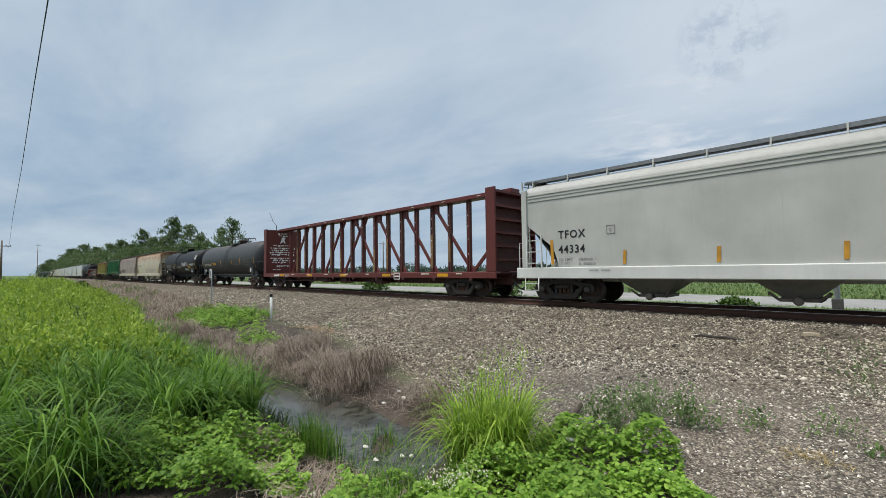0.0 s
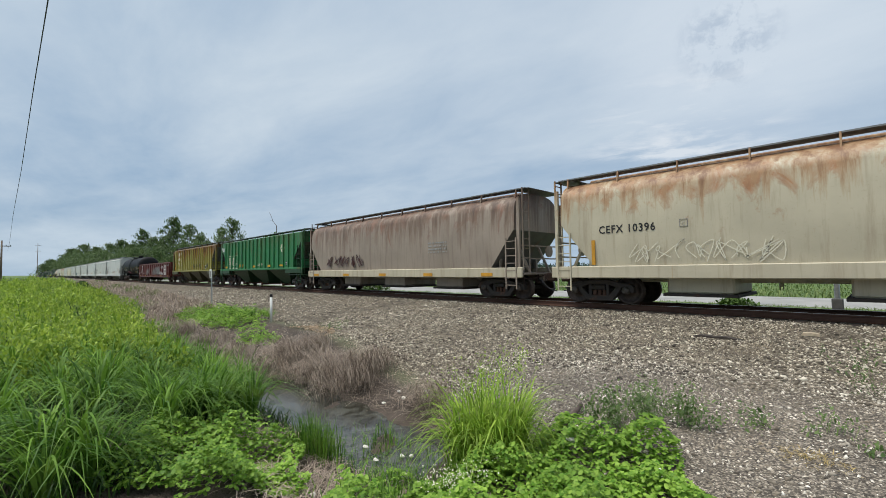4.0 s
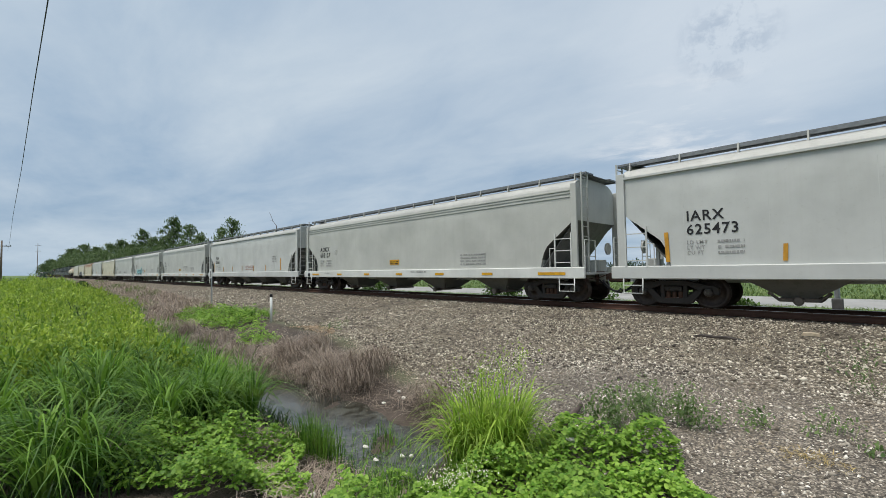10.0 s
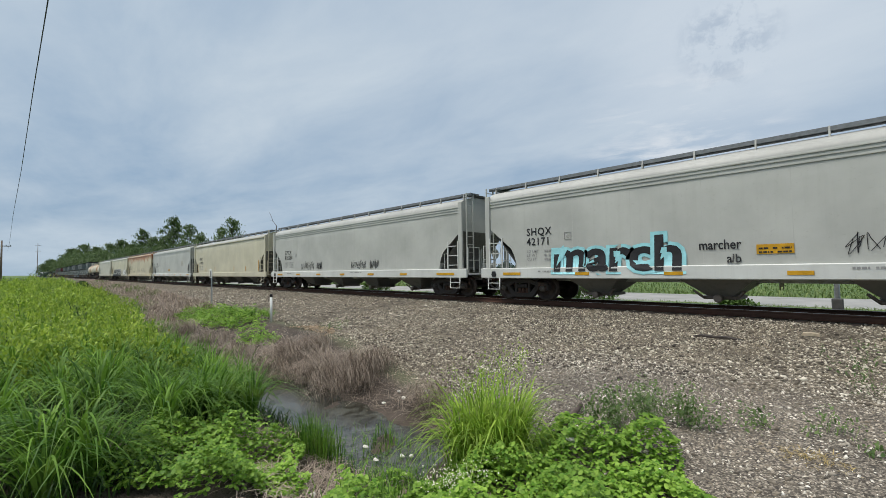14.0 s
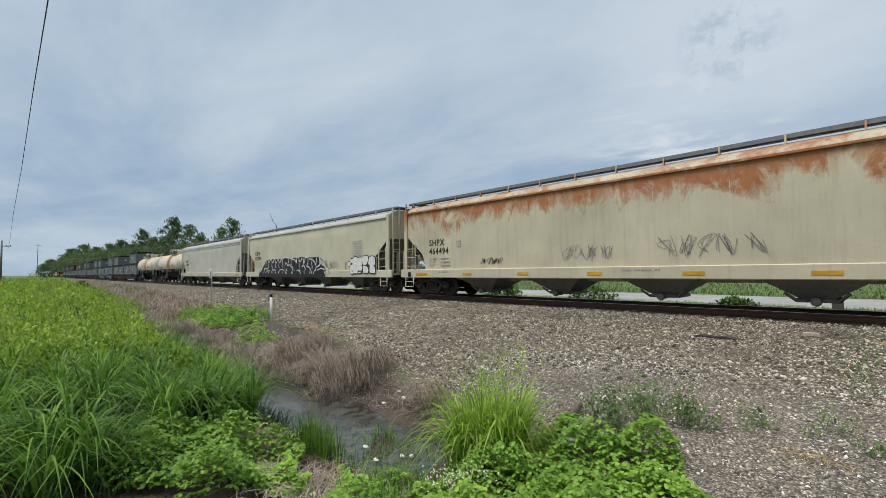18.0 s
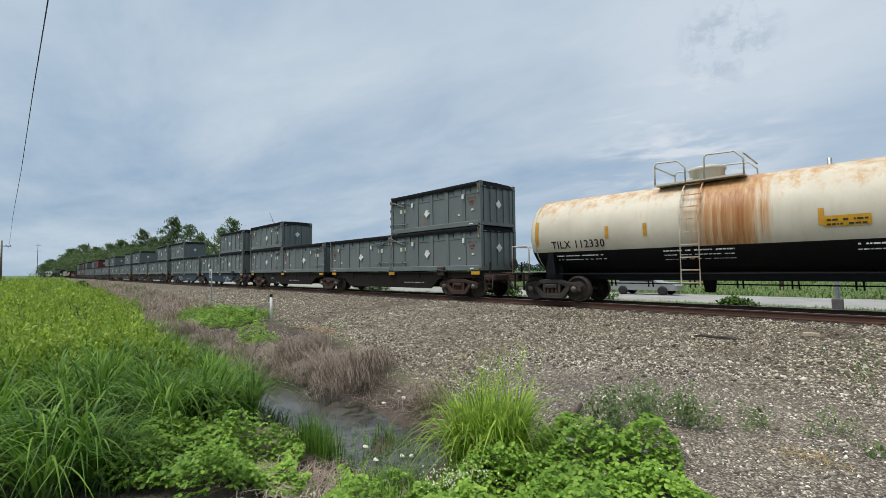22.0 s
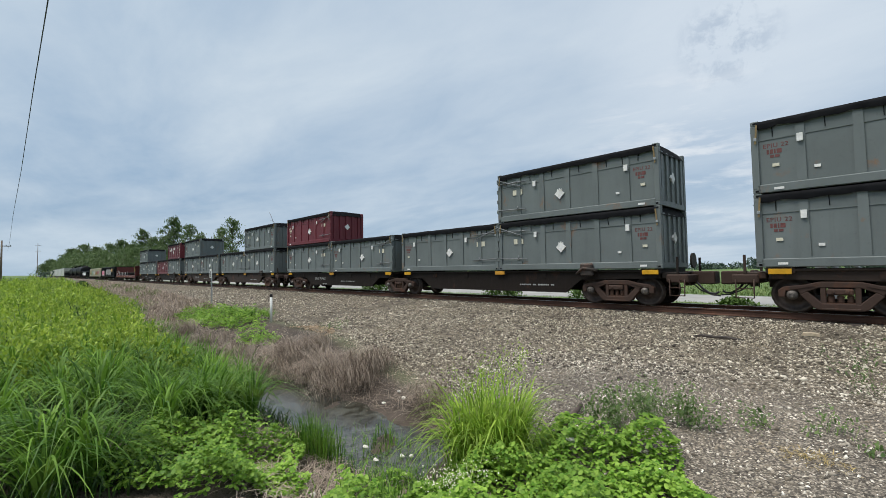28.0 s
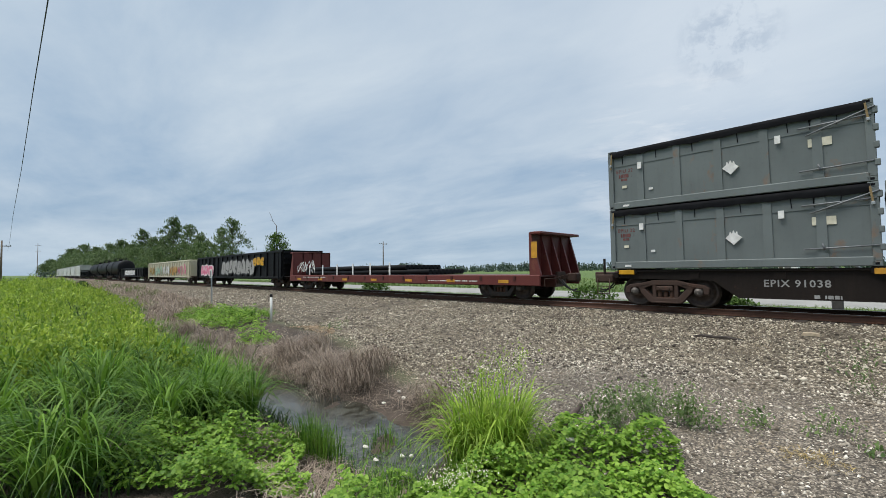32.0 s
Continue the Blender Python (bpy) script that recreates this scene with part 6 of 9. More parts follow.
marks(proto_flat, "IARX", "625473", -7.74, K, PY, 0.40, 2.48, gap=0.38, pale=GY)
side_bars(proto_flat, (-5.62, -3.2, -0.8, 1.7, 4.2), (-8.3, 6.9))
data_panel(proto_flat, 0.0, 1.9, 1.75, 3, mat=M["faint_red"])
data_panel(proto_flat, 5.4, 6.2, 2.35, 4)
marks(H2, "AOKX", "602157", -7.9, K, PY, 0.38, 2.42, gap=0.35, pale=GY)
marks(H3, "TILX", "338359", -7.75, K, PY, 0.40, 2.46, gap=0.38, pale=GY)
side_bars(H3, (-5.62, -3.2, -0.8, 1.7, 4.2), (-8.3, 6.9))
data_panel(H3, 0.0, 1.9, 1.7, 3, mat=M["faint_red"])
data_panel(H3, 5.4, 6.2, 2.35, 4)
marks(H4, "CPCX", "816554", -8.1, K, PY, 0.34, 2.42, gap=0.36, pale=GY)
marks(H5, "SHQX", "42171", -7.71, K, PY, 0.38, 2.42, gap=0.36, pale=GY)
marks(H6, "CPCX", "815550", -7.75, K, PY, 0.38, 2.42, gap=0.36, pale=GY)
marks(H7, "CBFX", "472028", -7.81, K, PY, 0.40, 2.52, gap=0.40, pale=GY)
side_bars(H7, (-5.6, -2.7, 2.6, 5.4), (-8.35, 8.2))
marks(H8, "CPCX", "817364", -7.75, K, PY, 0.38, 2.42, gap=0.36, pale=GY)
marks(H9, "SHPX", "464494", -7.9, K, PY, 0.40, 2.30, gap=0.38, pale=GY)
marks(H10, "CBFX", "472096", -8.15, K, PY, 0.40, 2.54, gap=0.38, pale=GY)
side_bars(H10, (-2.7, 2.6, 5.43), (-8.35,))
marks(H11, "AOKX", "601080", -8.16, K, PY, 0.38, 2.40, gap=0.36, pale=GY)
for h in (H2, H4, H5, H6, H8, H9, H11):
    sill_bars(h)
for h in (H2, H4, H5, H8):
    sign_label(h, -0.75, 0.0, 1.5, 1.74, PY)
    if h is not H8:
        data_panel(h, 4.2, 5.6, 1.8, 4, seed=6)
for h in (H4, H5, H6, H8, H9, H2, H11):
    boxed(h, -6.15, 2.2, 0.24, PY)
data_panel(H8, 5.3, 6.5, 2.6, 5, mat=M["faint"], seed=8)
data_panel(H10, 6.2, 7.2, 2.85, 7, mat=M["faint"], seed=9)
data_panel(H4, 1.2, 2.9, 1.95, 4, seed=7)
sy = lambda z: PY if z > 1.3 else SY - 0.004
bold("march", 1.42, -6.6, 1.14, K, H5, sy, 1.16, 0.045, M["cyan"])
bold("marcher", 0.36, -2.05, 1.66, K, H5, sy, 0.8, 0.006)
bold("alb", 0.32, -1.4, 1.30, K, H5, sy, 0.9, 0.004)
spray(0.9, 1.6, 1.45, 2.0, PY, K, K, H5, 3, 2, thick=0.012)
for i, (a, b, s) in enumerate(((-5.2, -3.4, 5), (-3.1, -2.4, 6), (1.0, 2.4, 7), (2.8, 3.6, 8))):
    spray(a, b, 1.3, 1.85, PY, K, K, H6, s, 4, thick=0.014)
spray(-1.1, 0.7, 1.45, 2.0, PY, M["spray_grey"], M["spray_grey"], H9, 12, 4, thick=0.010)
spray(2.0, 4.7, 1.5, 2.15, PY, M["spray_grey"], M["spray_grey"], H9, 13, 5, thick=0.012)
spray(-4.8, -3.6, 1.4, 1.7, PY, K, K, H9, 14, 4, thick=0.014)

def side_y(z):
    """Face of the long hopper's side at height z, just clear of its sill."""
    return PY - 0.004 if z > 1.26 else SY - 0.012


def strokes(name, lines, r, mat, parent, lift, label):
    """Painted lines of one width that follow the hopper's side."""
    bm = B()
    for n_, line in enumerate(lines):
        pts = []
        for (ax, az), (bx, bz) in zip(line, line[1:]):
            k = max(2, int(math.hypot(bx - ax, bz - az) / 0.06))
            pts += [(ax + (bx - ax) * i / k, az + (bz - az) * i / k) for i in range(k)]
        pts.append(line[-1])
        for _ in range(2):
            pts = [pts[0]] + [((a[0] + 2 * b[0] + c[0]) / 4, (a[1] + 2 * b[1] + c[1]) / 4) for a, b, c in zip(pts, pts[1:], pts[2:])] + [pts[-1]]
        prev = None
        for i, (px, pz) in enumerate(pts):
            a, b = pts[max(0, i - 1)], pts[min(len(pts) - 1, i + 1)]
            d = Vector((b[0] - a[0], b[1] - a[1]))
            d = d.normalized() if d.length > 1e-5 else Vector((1, 0))
            now = [bm.verts.new((px + s_ * d.y * r, side_y(pz) - lift - 0.0006 * (n_ % 6), pz - s_ * d.x * r)) for s_ in (-1, 1)]
            if prev:
                bm.faces.new((prev[0], prev[1], now[1], now[0]))
            prev = now
    tagged(part(name, bm, mat, parent, label), kind="stuff")


def painted_area(outline, floor_z, mat, parent, label):
    """A flat painted area between a top line and floor_z, in columns along the side."""
    bm = B()
    xs_ = np.arange(outline[0][0], outline[-1][0], 0.05)
    top = np.interp(xs_, [p[0] for p in outline], [p[1] for p in outline])
    cols = []
    for px, zt in zip(xs_, top):
        cols.append([bm.verts.new((px, side_y(z) - 0.004, z)) for z in (floor_z, min(1.258, zt), min(1.262, max(zt, floor_z + 0.01)), max(zt, 1.264))])
    for a, b in zip(cols, cols[1:]):
        for k in range(3):
            bm.faces.new((a[k], b[k], b[k + 1], a[k + 1]))
    tagged(part("sprayed_fill", bm, mat, parent, label), kind="stuff")


painted_area([(-7.12, 1.05), (-6.49, 1.61), (-6.15, 1.88), (-5.89, 2.15), (-4.78, 2.17), (-3.02, 2.17), (-2.32, 2.27), (-1.99, 2.12), (-1.36, 2.05), (-1.31, 2.16), (-0.38, 2.21), (0.91, 2.13), (2.33, 2.13), (2.38, 1.71), (2.99, 1.5), (3.18, 1.29), (3.31, 1.03)], 0.86, K, H10, "black sprayed filling of large graffiti letters")
strokes("sprayed_outline", [[(-5.96, 1.56), (-5.86, 2.15), (-5.53, 2.16), (-5.44, 1.87), (-5.12, 2.14), (-4.9, 2.18), (-4.83, 1.92), (-4.58, 1.91), (-4.49, 2.16), (-4.26, 2.16), (-4.19, 1.89), (-3.93, 1.9), (-3.85, 2.21), (-3.67, 2.14), (-3.6, 1.91), (-3.34, 1.9), (-3.27, 2.14), (-3.02, 2.14), (-2.92, 1.49)], [(-2.9, 2.16), (-2.52, 2.26), (-2.13, 2.2), (-2.0, 1.96), (-2.1, 1.74), (-2.24, 1.63), (-1.96, 1.69)], [(-2.58, 1.79), (-2.43, 1.88), (-2.31, 1.82), (-2.43, 1.71), (-2.58, 1.79)]], 0.033, WH, H10, 0.010, "white outline of large graffiti letters")
strokes("sprayed_outline", [[(-1.36, 2.05), (-1.1, 2.07), (-0.72, 1.8), (-0.84, 2.2), (-0.4, 2.19), (-0.36, 1.5)], [(-2.05, 1.62), (-1.77, 1.73), (-1.6, 1.49), (-1.37, 1.6), (-1.32, 1.08)], [(-0.35, 1.96), (-0.15, 1.88), (0.05, 2.12)], [(0.21, 2.14), (0.25, 1.79), (0.42, 1.79), (0.47, 2.14), (0.91, 2.13), (0.86, 1.7), (0.67, 1.54), (1.1, 1.5), (1.3, 1.29), (1.33, 1.07)], [(1.05, 2.03), (1.46, 2.0), (1.78, 1.83), (2.0, 1.53), (1.82, 1.06)], [(2.0, 1.5), (2.34, 1.55), (2.56, 1.7), (2.45, 2.07)]], 0.033, WH, H10, 0.010, "white outline of large graffiti letters")
strokes("sprayed_outline", [[(2.15, 1.28), (2.58, 1.42), (2.98, 1.35), (3.18, 1.2), (3.28, 1.06)], [(-6.23, 1.11), (-6.27, 1.47), (-5.77, 1.46), (-5.52, 1.5)], [(-5.78, 1.11), (-5.65, 1.31), (-5.34, 1.37), (-5.16, 1.1)], [(-4.57, 1.1), (-4.59, 1.4), (-4.22, 1.35), (-3.89, 1.1)], [(-3.41, 1.09), (-3.46, 1.38), (-2.84, 1.38), (-2.69, 1.09)], [(-2.44, 1.44), (-2.25, 1.32), (-2.4, 1.2), (-2.07, 1.09)], [(-1.16, 1.41), (-1.12, 1.08)], [(-0.74, 1.29), (-0.25, 1.32), (0.06, 1.07)], [(-0.0, 1.53), (0.31, 1.65), (0.49, 1.44), (0.55, 1.07)]], 0.033, WH, H10, 0.010, "white outline of large graffiti letters")
strokes("sprayed_outline", [[(-5.44, 1.87), (-5.50, 1.62), (-5.36, 1.5)], [(-4.83, 1.92), (-4.88, 1.66), (-4.70, 1.52), (-4.74, 1.12)], [(-4.19, 1.89), (-4.24, 1.6), (-4.02, 1.5)], [(-3.60, 1.91), (-3.66, 1.62), (-3.46, 1.52)], [(-0.36, 1.5), (-0.42, 1.34)], [(-1.55, 2.08), (-1.62, 1.8), (-1.5, 1.66)], [(0.25, 1.79), (0.16, 1.62)], [(1.46, 2.0), (1.38, 1.72), (1.5, 1.5)], [(1.42, 1.5), (1.55, 1.08)], [(2.0, 2.1), (2.06, 1.82), (1.94, 1.66)]], 0.026, WH, H10, 0.010, "white outline of large graffiti letters")
strokes("sprayed_line", [[(2.51, 2.04), (2.94, 1.83), (3.38, 1.55), (3.84, 1.05)]], 0.018, K, H10, 0.003, "thin black sprayed line")


def bubble(car, cx, cz, rx, rz, seed):
    """One fat white graffiti letter with a black edge."""
    rg = random.Random(seed)
    ph = [rg.uniform(0, 6.28) for _ in range(2)]
    for g, mat, lift, nm in ((1.0, K, 0.004 + 0.0012 * seed, "sprayed_edge"), (0.86, WH, 0.018 + 0.0012 * seed, "sprayed_letter")):
        bm = B()
        ring_ = []
        for k in range(28):
            t = k * math.tau / 28
            c, s_ = math.cos(t), math.sin(t)
            e = (abs(c) ** 3.2 + abs(s_) ** 3.2) ** (-1 / 3.2) * (1 + 0.06 * math.sin(2 * t + ph[0]) + 0.05 * math.sin(3 * t + ph[1]))
            px, pz = cx + c * e * rx - (1 - g) * c * 0.32, cz + s_ * e * rz - (1 - g) * s_ * 0.32
            ring_.append(bm.verts.new((px, SY - 0.014 - lift, pz)))
        bm.faces.new(ring_)
        tagged(part(nm, bm, mat, car, "white bubble graffiti letter"), kind="stuff")


for k, (cx_, cz_, rx, rz) in enumerate(((6.62, 1.72, 0.30, 0.30), (7.05, 1.68, 0.32, 0.32), (7.62, 1.78, 0.32, 0.28), (8.25, 1.72, 0.33, 0.30), (6.05, 1.60, 0.16, 0.17), (6.30, 1.77, 0.18, 0.16), (6.32, 1.30, 0.27, 0.28), (6.72, 1.27, 0.25, 0.25), (7.12, 1.30, 0.26, 0.26), (7.66, 1.28, 0.30, 0.24), (8.3, 1.28, 0.3, 0.25))):
    bubble(H10, cx_, cz_, rx, rz, k)
spray(-6.6, -6.1, 1.4, 1.7, PY, K, K, H10, 22, 2, thick=0.02)
spray(3.0, 4.6, 1.35, 1.9, PY, M["spray_grey"], M["spray_grey"], H10, 23, 3, thick=0.011)
strokes("sprayed_line", [[(6.95, 1.15), (7.05, 1.3), (6.95, 1.3), (7.08, 1.12), (7.2, 1.25), (7.3, 1.1), (7.3, 1.28), (7.45, 1.2)], [(6.2, 1.42), (6.3, 1.36), (6.42, 1.42)], [(6.33, 1.34), (6.33, 1.2), (6.45, 1.2)], [(7.5, 1.42), (7.6, 1.37), (7.72, 1.42)]], 0.022, K, H10, 0.05, "thin black sprayed line")

# tank cars
tk = (1.45, 2.47)
lettering("GATX 89660", 0.36, -6.3, 0, 1.88, M["letter_cream"], T1, 0.95, tk)
small_print(-6.2, -4.2, 1.66, 2, 0.16, 0, M["dim"], T1, 3, tk)
for x in (-4.15, -1.3, 1.7):
    patch("reflector", x, x + 0.13, 1.9, 2.4, 0, M["ochre"], T1, "ochre reflector", tk)
patch("reflector", 3.76, 3.92, 1.95, 2.45, 0, M["ochre"], T1, "ochre reflector", tk)
for x in (-7.15, 6.95):
    patch("reflector", x, x + 0.12, 1.7, 2.5, 0, M["ochre"], T1, "ochre reflector", tk)
sign_label(T1, -3.6, -2.75, 1.95, 2.2, 0, tk)
small_print(-0.9, 0.0, 1.9, 4, 0.15, 0, M["dim"], T1, 8, tk)
small_print(2.2, 3.4, 2.2, 4, 0.15, 0, M["dim"], T1, 9, tk)
small_print(4.6, 5.9, 2.3, 5, 0.15, 0, M["dim"], T1, 10, tk)
tk = (1.42, 2.46)
lettering("GATX 37912", 0.34, -6.0, 0, 2.0, M["letter_white"], T2, 0.95, tk)
patch("panel", -6.15, -3.9, 1.82, 2.36, 0, M["black_worn"], T2, "", tk)
small_print(-6.0, -4.3, 1.72, 2, 0.16, 0, WH, T2, 3, tk)
for x in (-3.9, -1.58, 1.13, 3.95):
    patch("reflector", x, x + 0.14, 1.8, 2.35, 0, M["yellow"], T2, "yellow reflector", tk)
for x in (-7.15, 6.9):
    patch("reflector", x, x + 0.13, 1.6, 2.4, 0, M["yellow"], T2, "yellow reflector", tk)
sign_label(T2, 4.1, 4.95, 1.8, 2.05, 0, tk)
spray(-3.1, -1.8, 1.75, 2.2, 0, M["spray_grey"], M["letter_grey"], T2, 31, 4, tk, 0.025)
spray(-1.2, 1.0, 1.75, 2.15, 0, M["letter_grey"], M["letter_grey"], T2, 32, 6, tk, 0.03)
spray(1.3, 4.0, 1.95, 2.5, 0, M["letter_white"], M["letter_white"], T2, 33, 6, tk, 0.024)
spray(6.6, 7.5, 2.6, 3.3, 0, M["letter_white"], M["letter_white"], T2, 37, 3, tk, 0.02)
spray(2.3, 3.9, 1.5, 1.85, 0, M["letter_white"], M["spray_grey"], T2, 34, 5, tk, 0.022)
spray(4.6, 6.6, 2.05, 2.35, 0, M["letter_white"], M["letter_white"], T2, 35, 6, tk, 0.022)
spray(4.4, 6.4, 1.55, 1.85, 0, M["letter_grey"], M["letter_grey"], T2, 36, 6, tk, 0.022)
tk = (1.46, 2.58)
lettering("SHPX", 0.39, -6.32, 0, 1.80, M["letter_white"], T3, 0.95, tk)
lettering("208804", 0.39, -5.02, 0, 1.80, M["letter_white"], T3, 0.98, tk)
for w_, z in (("LD LMT", 1.58), ("LT WT", 1.42)):
    lettering(w_, 0.13, -6.3, 0, z, GY, T3, 0.95, tk)
small_print(-5.6, -4.0, 1.60, 2, 0.16, 0, GY, T3, 3, tk)
for x in (-5.22, -2.4, 0.8, 2.95, 5.2):
    patch("reflector", x, x + 0.12, 1.95, 2.4, 0, M["yellow"], T3, "yellow reflector", tk)
for x in (-7.75, 7.6):
    patch("reflector", x, x + 0.14, 1.6, 2.4, 0, M["yellow"], T3, "yellow reflector", tk)
small_print(-0.3, 0.9, 2.02, 3, 0.16, 0, WH, T3, 4, tk)
small_print(5.6, 6.7, 2.35, 6, 0.13, 0, GY, T3, 5, tk)
spray(-3.7, -1.9, 1.35, 1.75, 0, M["pink"], M["spray_grey"], T3, 41, 5, tk, 0.04)
spray(2.5, 4.0, 1.25, 1.62, 0, M["gold"], M["gold"], T3, 42, 4, tk, 0.11)
spray(4.0, 5.5, 1.25, 1.62, 0, M["mint"], M["letter_grey"], T3, 43, 4, tk, 0.08)
spray(2.6, 5.3, 1.3, 1.55, 0, K, K, T3, 44, 8, tk, 0.02)
for car_, words in ((W1, "TILX 111987"), (W2, "TILX 112330")):
    tk = (1.38, 2.41)
    lettering(words, 0.36, -5.3, 0, 1.90, K, car_, 0.92, tk)
    small_print(-5.2, -3.4, 1.62, 2, 0.13, 0, WH, car_, 3, tk)
    for x in (-3.3, -2.1, 1.95):
        patch("reflector", x, x + 0.11, 2.15, 2.55, 0, M["ochre"], car_, "ochre reflector", tk)
    for x in (-5.95, 5.7):
        patch("reflector", x, x + 0.13, 2.05, 2.9, 0, M["ochre"], car_, "ochre reflector", tk)
    sign_label(car_, 2.05, 2.85, 2.1, 2.35, 0, tk)
    small_print(4.45, 5.55, 2.6, 6, 0.11, 0, M["faint"], car_, 6, tk)
    small_print(-1.6, 0.2, 1.66, 3, 0.12, 0, WH, car_, 7, tk)
    small_print(2.6, 4.0, 1.66, 2, 0.12, 0, WH, car_, 8, tk)
    for x in (5.35,):
        bm = B()
        slab(bm, [(x - 0.2, 1.42), (x, 1.22), (x + 0.2, 1.42), (x, 1.62)], -1.20, -1.19)
        part("placard", bm, WH, car_, "white diamond placard")
lettering("HYDROCHLORIC ACID", 0.15, 3.0, 0, 1.92, M["spray_grey"], W1, 0.95, (1.38, 2.41))

for car_, xs_, tk in ((T1, (6.05, -6.3), (1.45, 2.47)), (T2, (5.6, -5.9), (1.42, 2.46)), (T3, (6.3, -6.6), (1.46, 2.58))):
    for x in xs_:
        bm = B()
        slab(bm, [(x - 0.21, 1.42), (x, 1.21), (x + 0.21, 1.42), (x, 1.63)], -1.30, -1.285)
        pl = part("placard", bm, WH if car_ is not T3 else M["black_worn"], car_, "diamond placard")
        bm = B()
        slab(bm, [(x - 0.1, 1.53), (x, 1.62), (x + 0.1, 1.53)], -1.304, -1.301)
        part("placard_symbol", bm, M["letter_red"], pl)
        small_print(x - 0.09, x + 0.09, 1.38, 2, 0.07, -1.306, K, car_, 4)
# weathered and ribbed hoppers
lettering("CEFX 10396", 0.34, -6.7, -1.60, 2.3, K, WORN, 0.9)
boxed(WORN, -4.3, 2.35, 0.2, -1.60, GY)
spray(-5.7, -2.0, 1.35, 2.0, -1.60, M["letter_cream"], M["letter_cream"], WORN, 51, 5, thick=0.02)
spray(0.4, 5.4, 1.35, 2.1, -1.60, M["letter_grey"], M["letter_grey"], WORN, 52, 6, thick=0.025)
patch("placard", 5.08, 5.48, 1.32, 1.55, -1.61, WH, WORN, "white placard panel")
small_print(5.12, 5.44, 1.36, 1, 0.25, -1.622, K, WORN, 2)
patch("reflector", 6.85, 6.97, 1.3, 2.1, -1.61, M["ochre"], WORN, "ochre vertical reflector")
patch("reflector", -6.95, -6.83, 1.3, 2.1, -1.61, M["ochre"], WORN, "ochre vertical reflector")
spray(-6.0, -2.0, 1.4, 2.1, -1.60, M["red_dark"], M["spray_grey"], BROWN, 53, 5, thick=0.035)
small_print(3.2, 4.4, 2.4, 4, 0.14, -1.60, GY, BROWN, 5)
for i in range(5):
    patch("reflector", -7.6 + i * 3.5, -7.0 + i * 3.5, 0.92, 1.06, -1.64, M["ochre"], BROWN, "ochre sill reflector")

RY = -1.552
for x0, x1, z0, z1 in ((-6.05, -5.75, 2.3, 2.52), (-5.55, -5.35, 2.3, 2.52), (-5.15, -4.95, 2.3, 2.52), (-4.8, -4.62, 2.3, 2.52)):
    patch("company_mark", x0, x1, z0, z1, RY, M["letter_cream"], GREEN, "cream company mark as a plain block")
for w_, x in (("43", -6.05), ("68", -5.22), ("13", -4.42)):
    lettering(w_, 0.41, x, RY - 0.004, 1.99, M["letter_cream"], GREEN, 0.95)
for z in (2.66, 1.93, 1.56):
    for x in (-6.1, -5.28, -4.5):
        patch("stripe", x, x + 0.62, z, z + 0.035, RY, M["letter_cream"], GREEN)
for w_, z in (("LD LMT", 1.78), ("LT WT", 1.62)):
    lettering(w_, 0.12, -6.0, RY - 0.004, z, M["letter_cream"], GREEN, 0.95)
small_print(-5.0, -4.4, 1.80, 2, 0.16, RY, M["letter_cream"], GREEN, 3)
for x in (-6.75, -0.2, 2.75):
    patch("reflector", x, x + 0.5, 1.6, 1.76, RY - 0.09, M["yellow"], GREEN, "yellow reflector")
sign_label(GREEN, 4.85, 5.4, 1.62, 1.74, RY - 0.09)
bm = B()
lathe(bm, [(0, 0.31), (0.006, 0.31)], "y", (5.15, RY - 0.01, 2.93), 24)
ob = part("company_roundel", bm, M["letter_cream"], GREEN, "cream round company mark")
bm = B()
for a, b in (((-0.2, 0), (0.2, 0)), ((0, -0.2), (0, 0.2))):
    bar(bm, (5.15 + a[0], RY - 0.014, 2.93 + a[1]), (5.15 + b[0], RY - 0.014, 2.93 + b[1]), 0.035, 0.004, (0, 1, 0))
part("roundel_cross", bm, M["green"], ob)
patch("placard", 5.7, 6.15, 1.68, 1.95, RY - 0.01, K, GREEN, "black placard panel")
small_print(5.74, 6.1, 1.85, 2, 0.11, RY - 0.02, WH, GREEN, 4)
spray(-8.2, -7.3, 3.05, 3.6, RY, WH, WH, GREEN, 61, 3, thick=0.018)
spray(0.6, 1.6, 1.65, 1.9, RY, M["letter_cream"], M["letter_cream"], GREEN, 62, 4, thick=0.018)
spray(-3.6, -2.6, 1.6, 1.95, RY, M["ochre"], M["ochre"], GREEN, 63, 3, thick=0.025)

bm = B()
slab(bm, [(-6.02, 2.92), (-5.6, 3.05), (-5.6, 3.2), (-5.2, 3.0), (-4.55, 3.02), (-4.55, 2.72), (-6.02, 2.70)], RY - 0.012, RY)
slab(bm, [(-5.85, 3.62), (-4.5, 3.66), (-4.52, 3.35), (-5.0, 3.32), (-5.3, 3.18), (-5.5, 3.36), (-5.9, 3.36)], RY - 0.012, RY)
part("company_mark", bm, M["letter_cream"], OLIVE, "cream angular company mark")
patch("company_mark", -6.12, -5.72, 2.27, 2.46, RY, M["letter_cream"], OLIVE, "cream company mark as a plain block")
lettering("854", 0.26, -4.66, RY - 0.004, 2.26, M["letter_cream"], OLIVE, 0.85)
lettering("468", 0.26, -5.42, RY - 0.004, 2.25, M["letter_cream"], OLIVE, 0.9)
for z in (2.56, 2.1, 1.62):
    for x in (-6.2, -5.46, -4.72):
        patch("stripe", x, x + 0.56, z, z + 0.035, RY, M["letter_cream"], OLIVE)
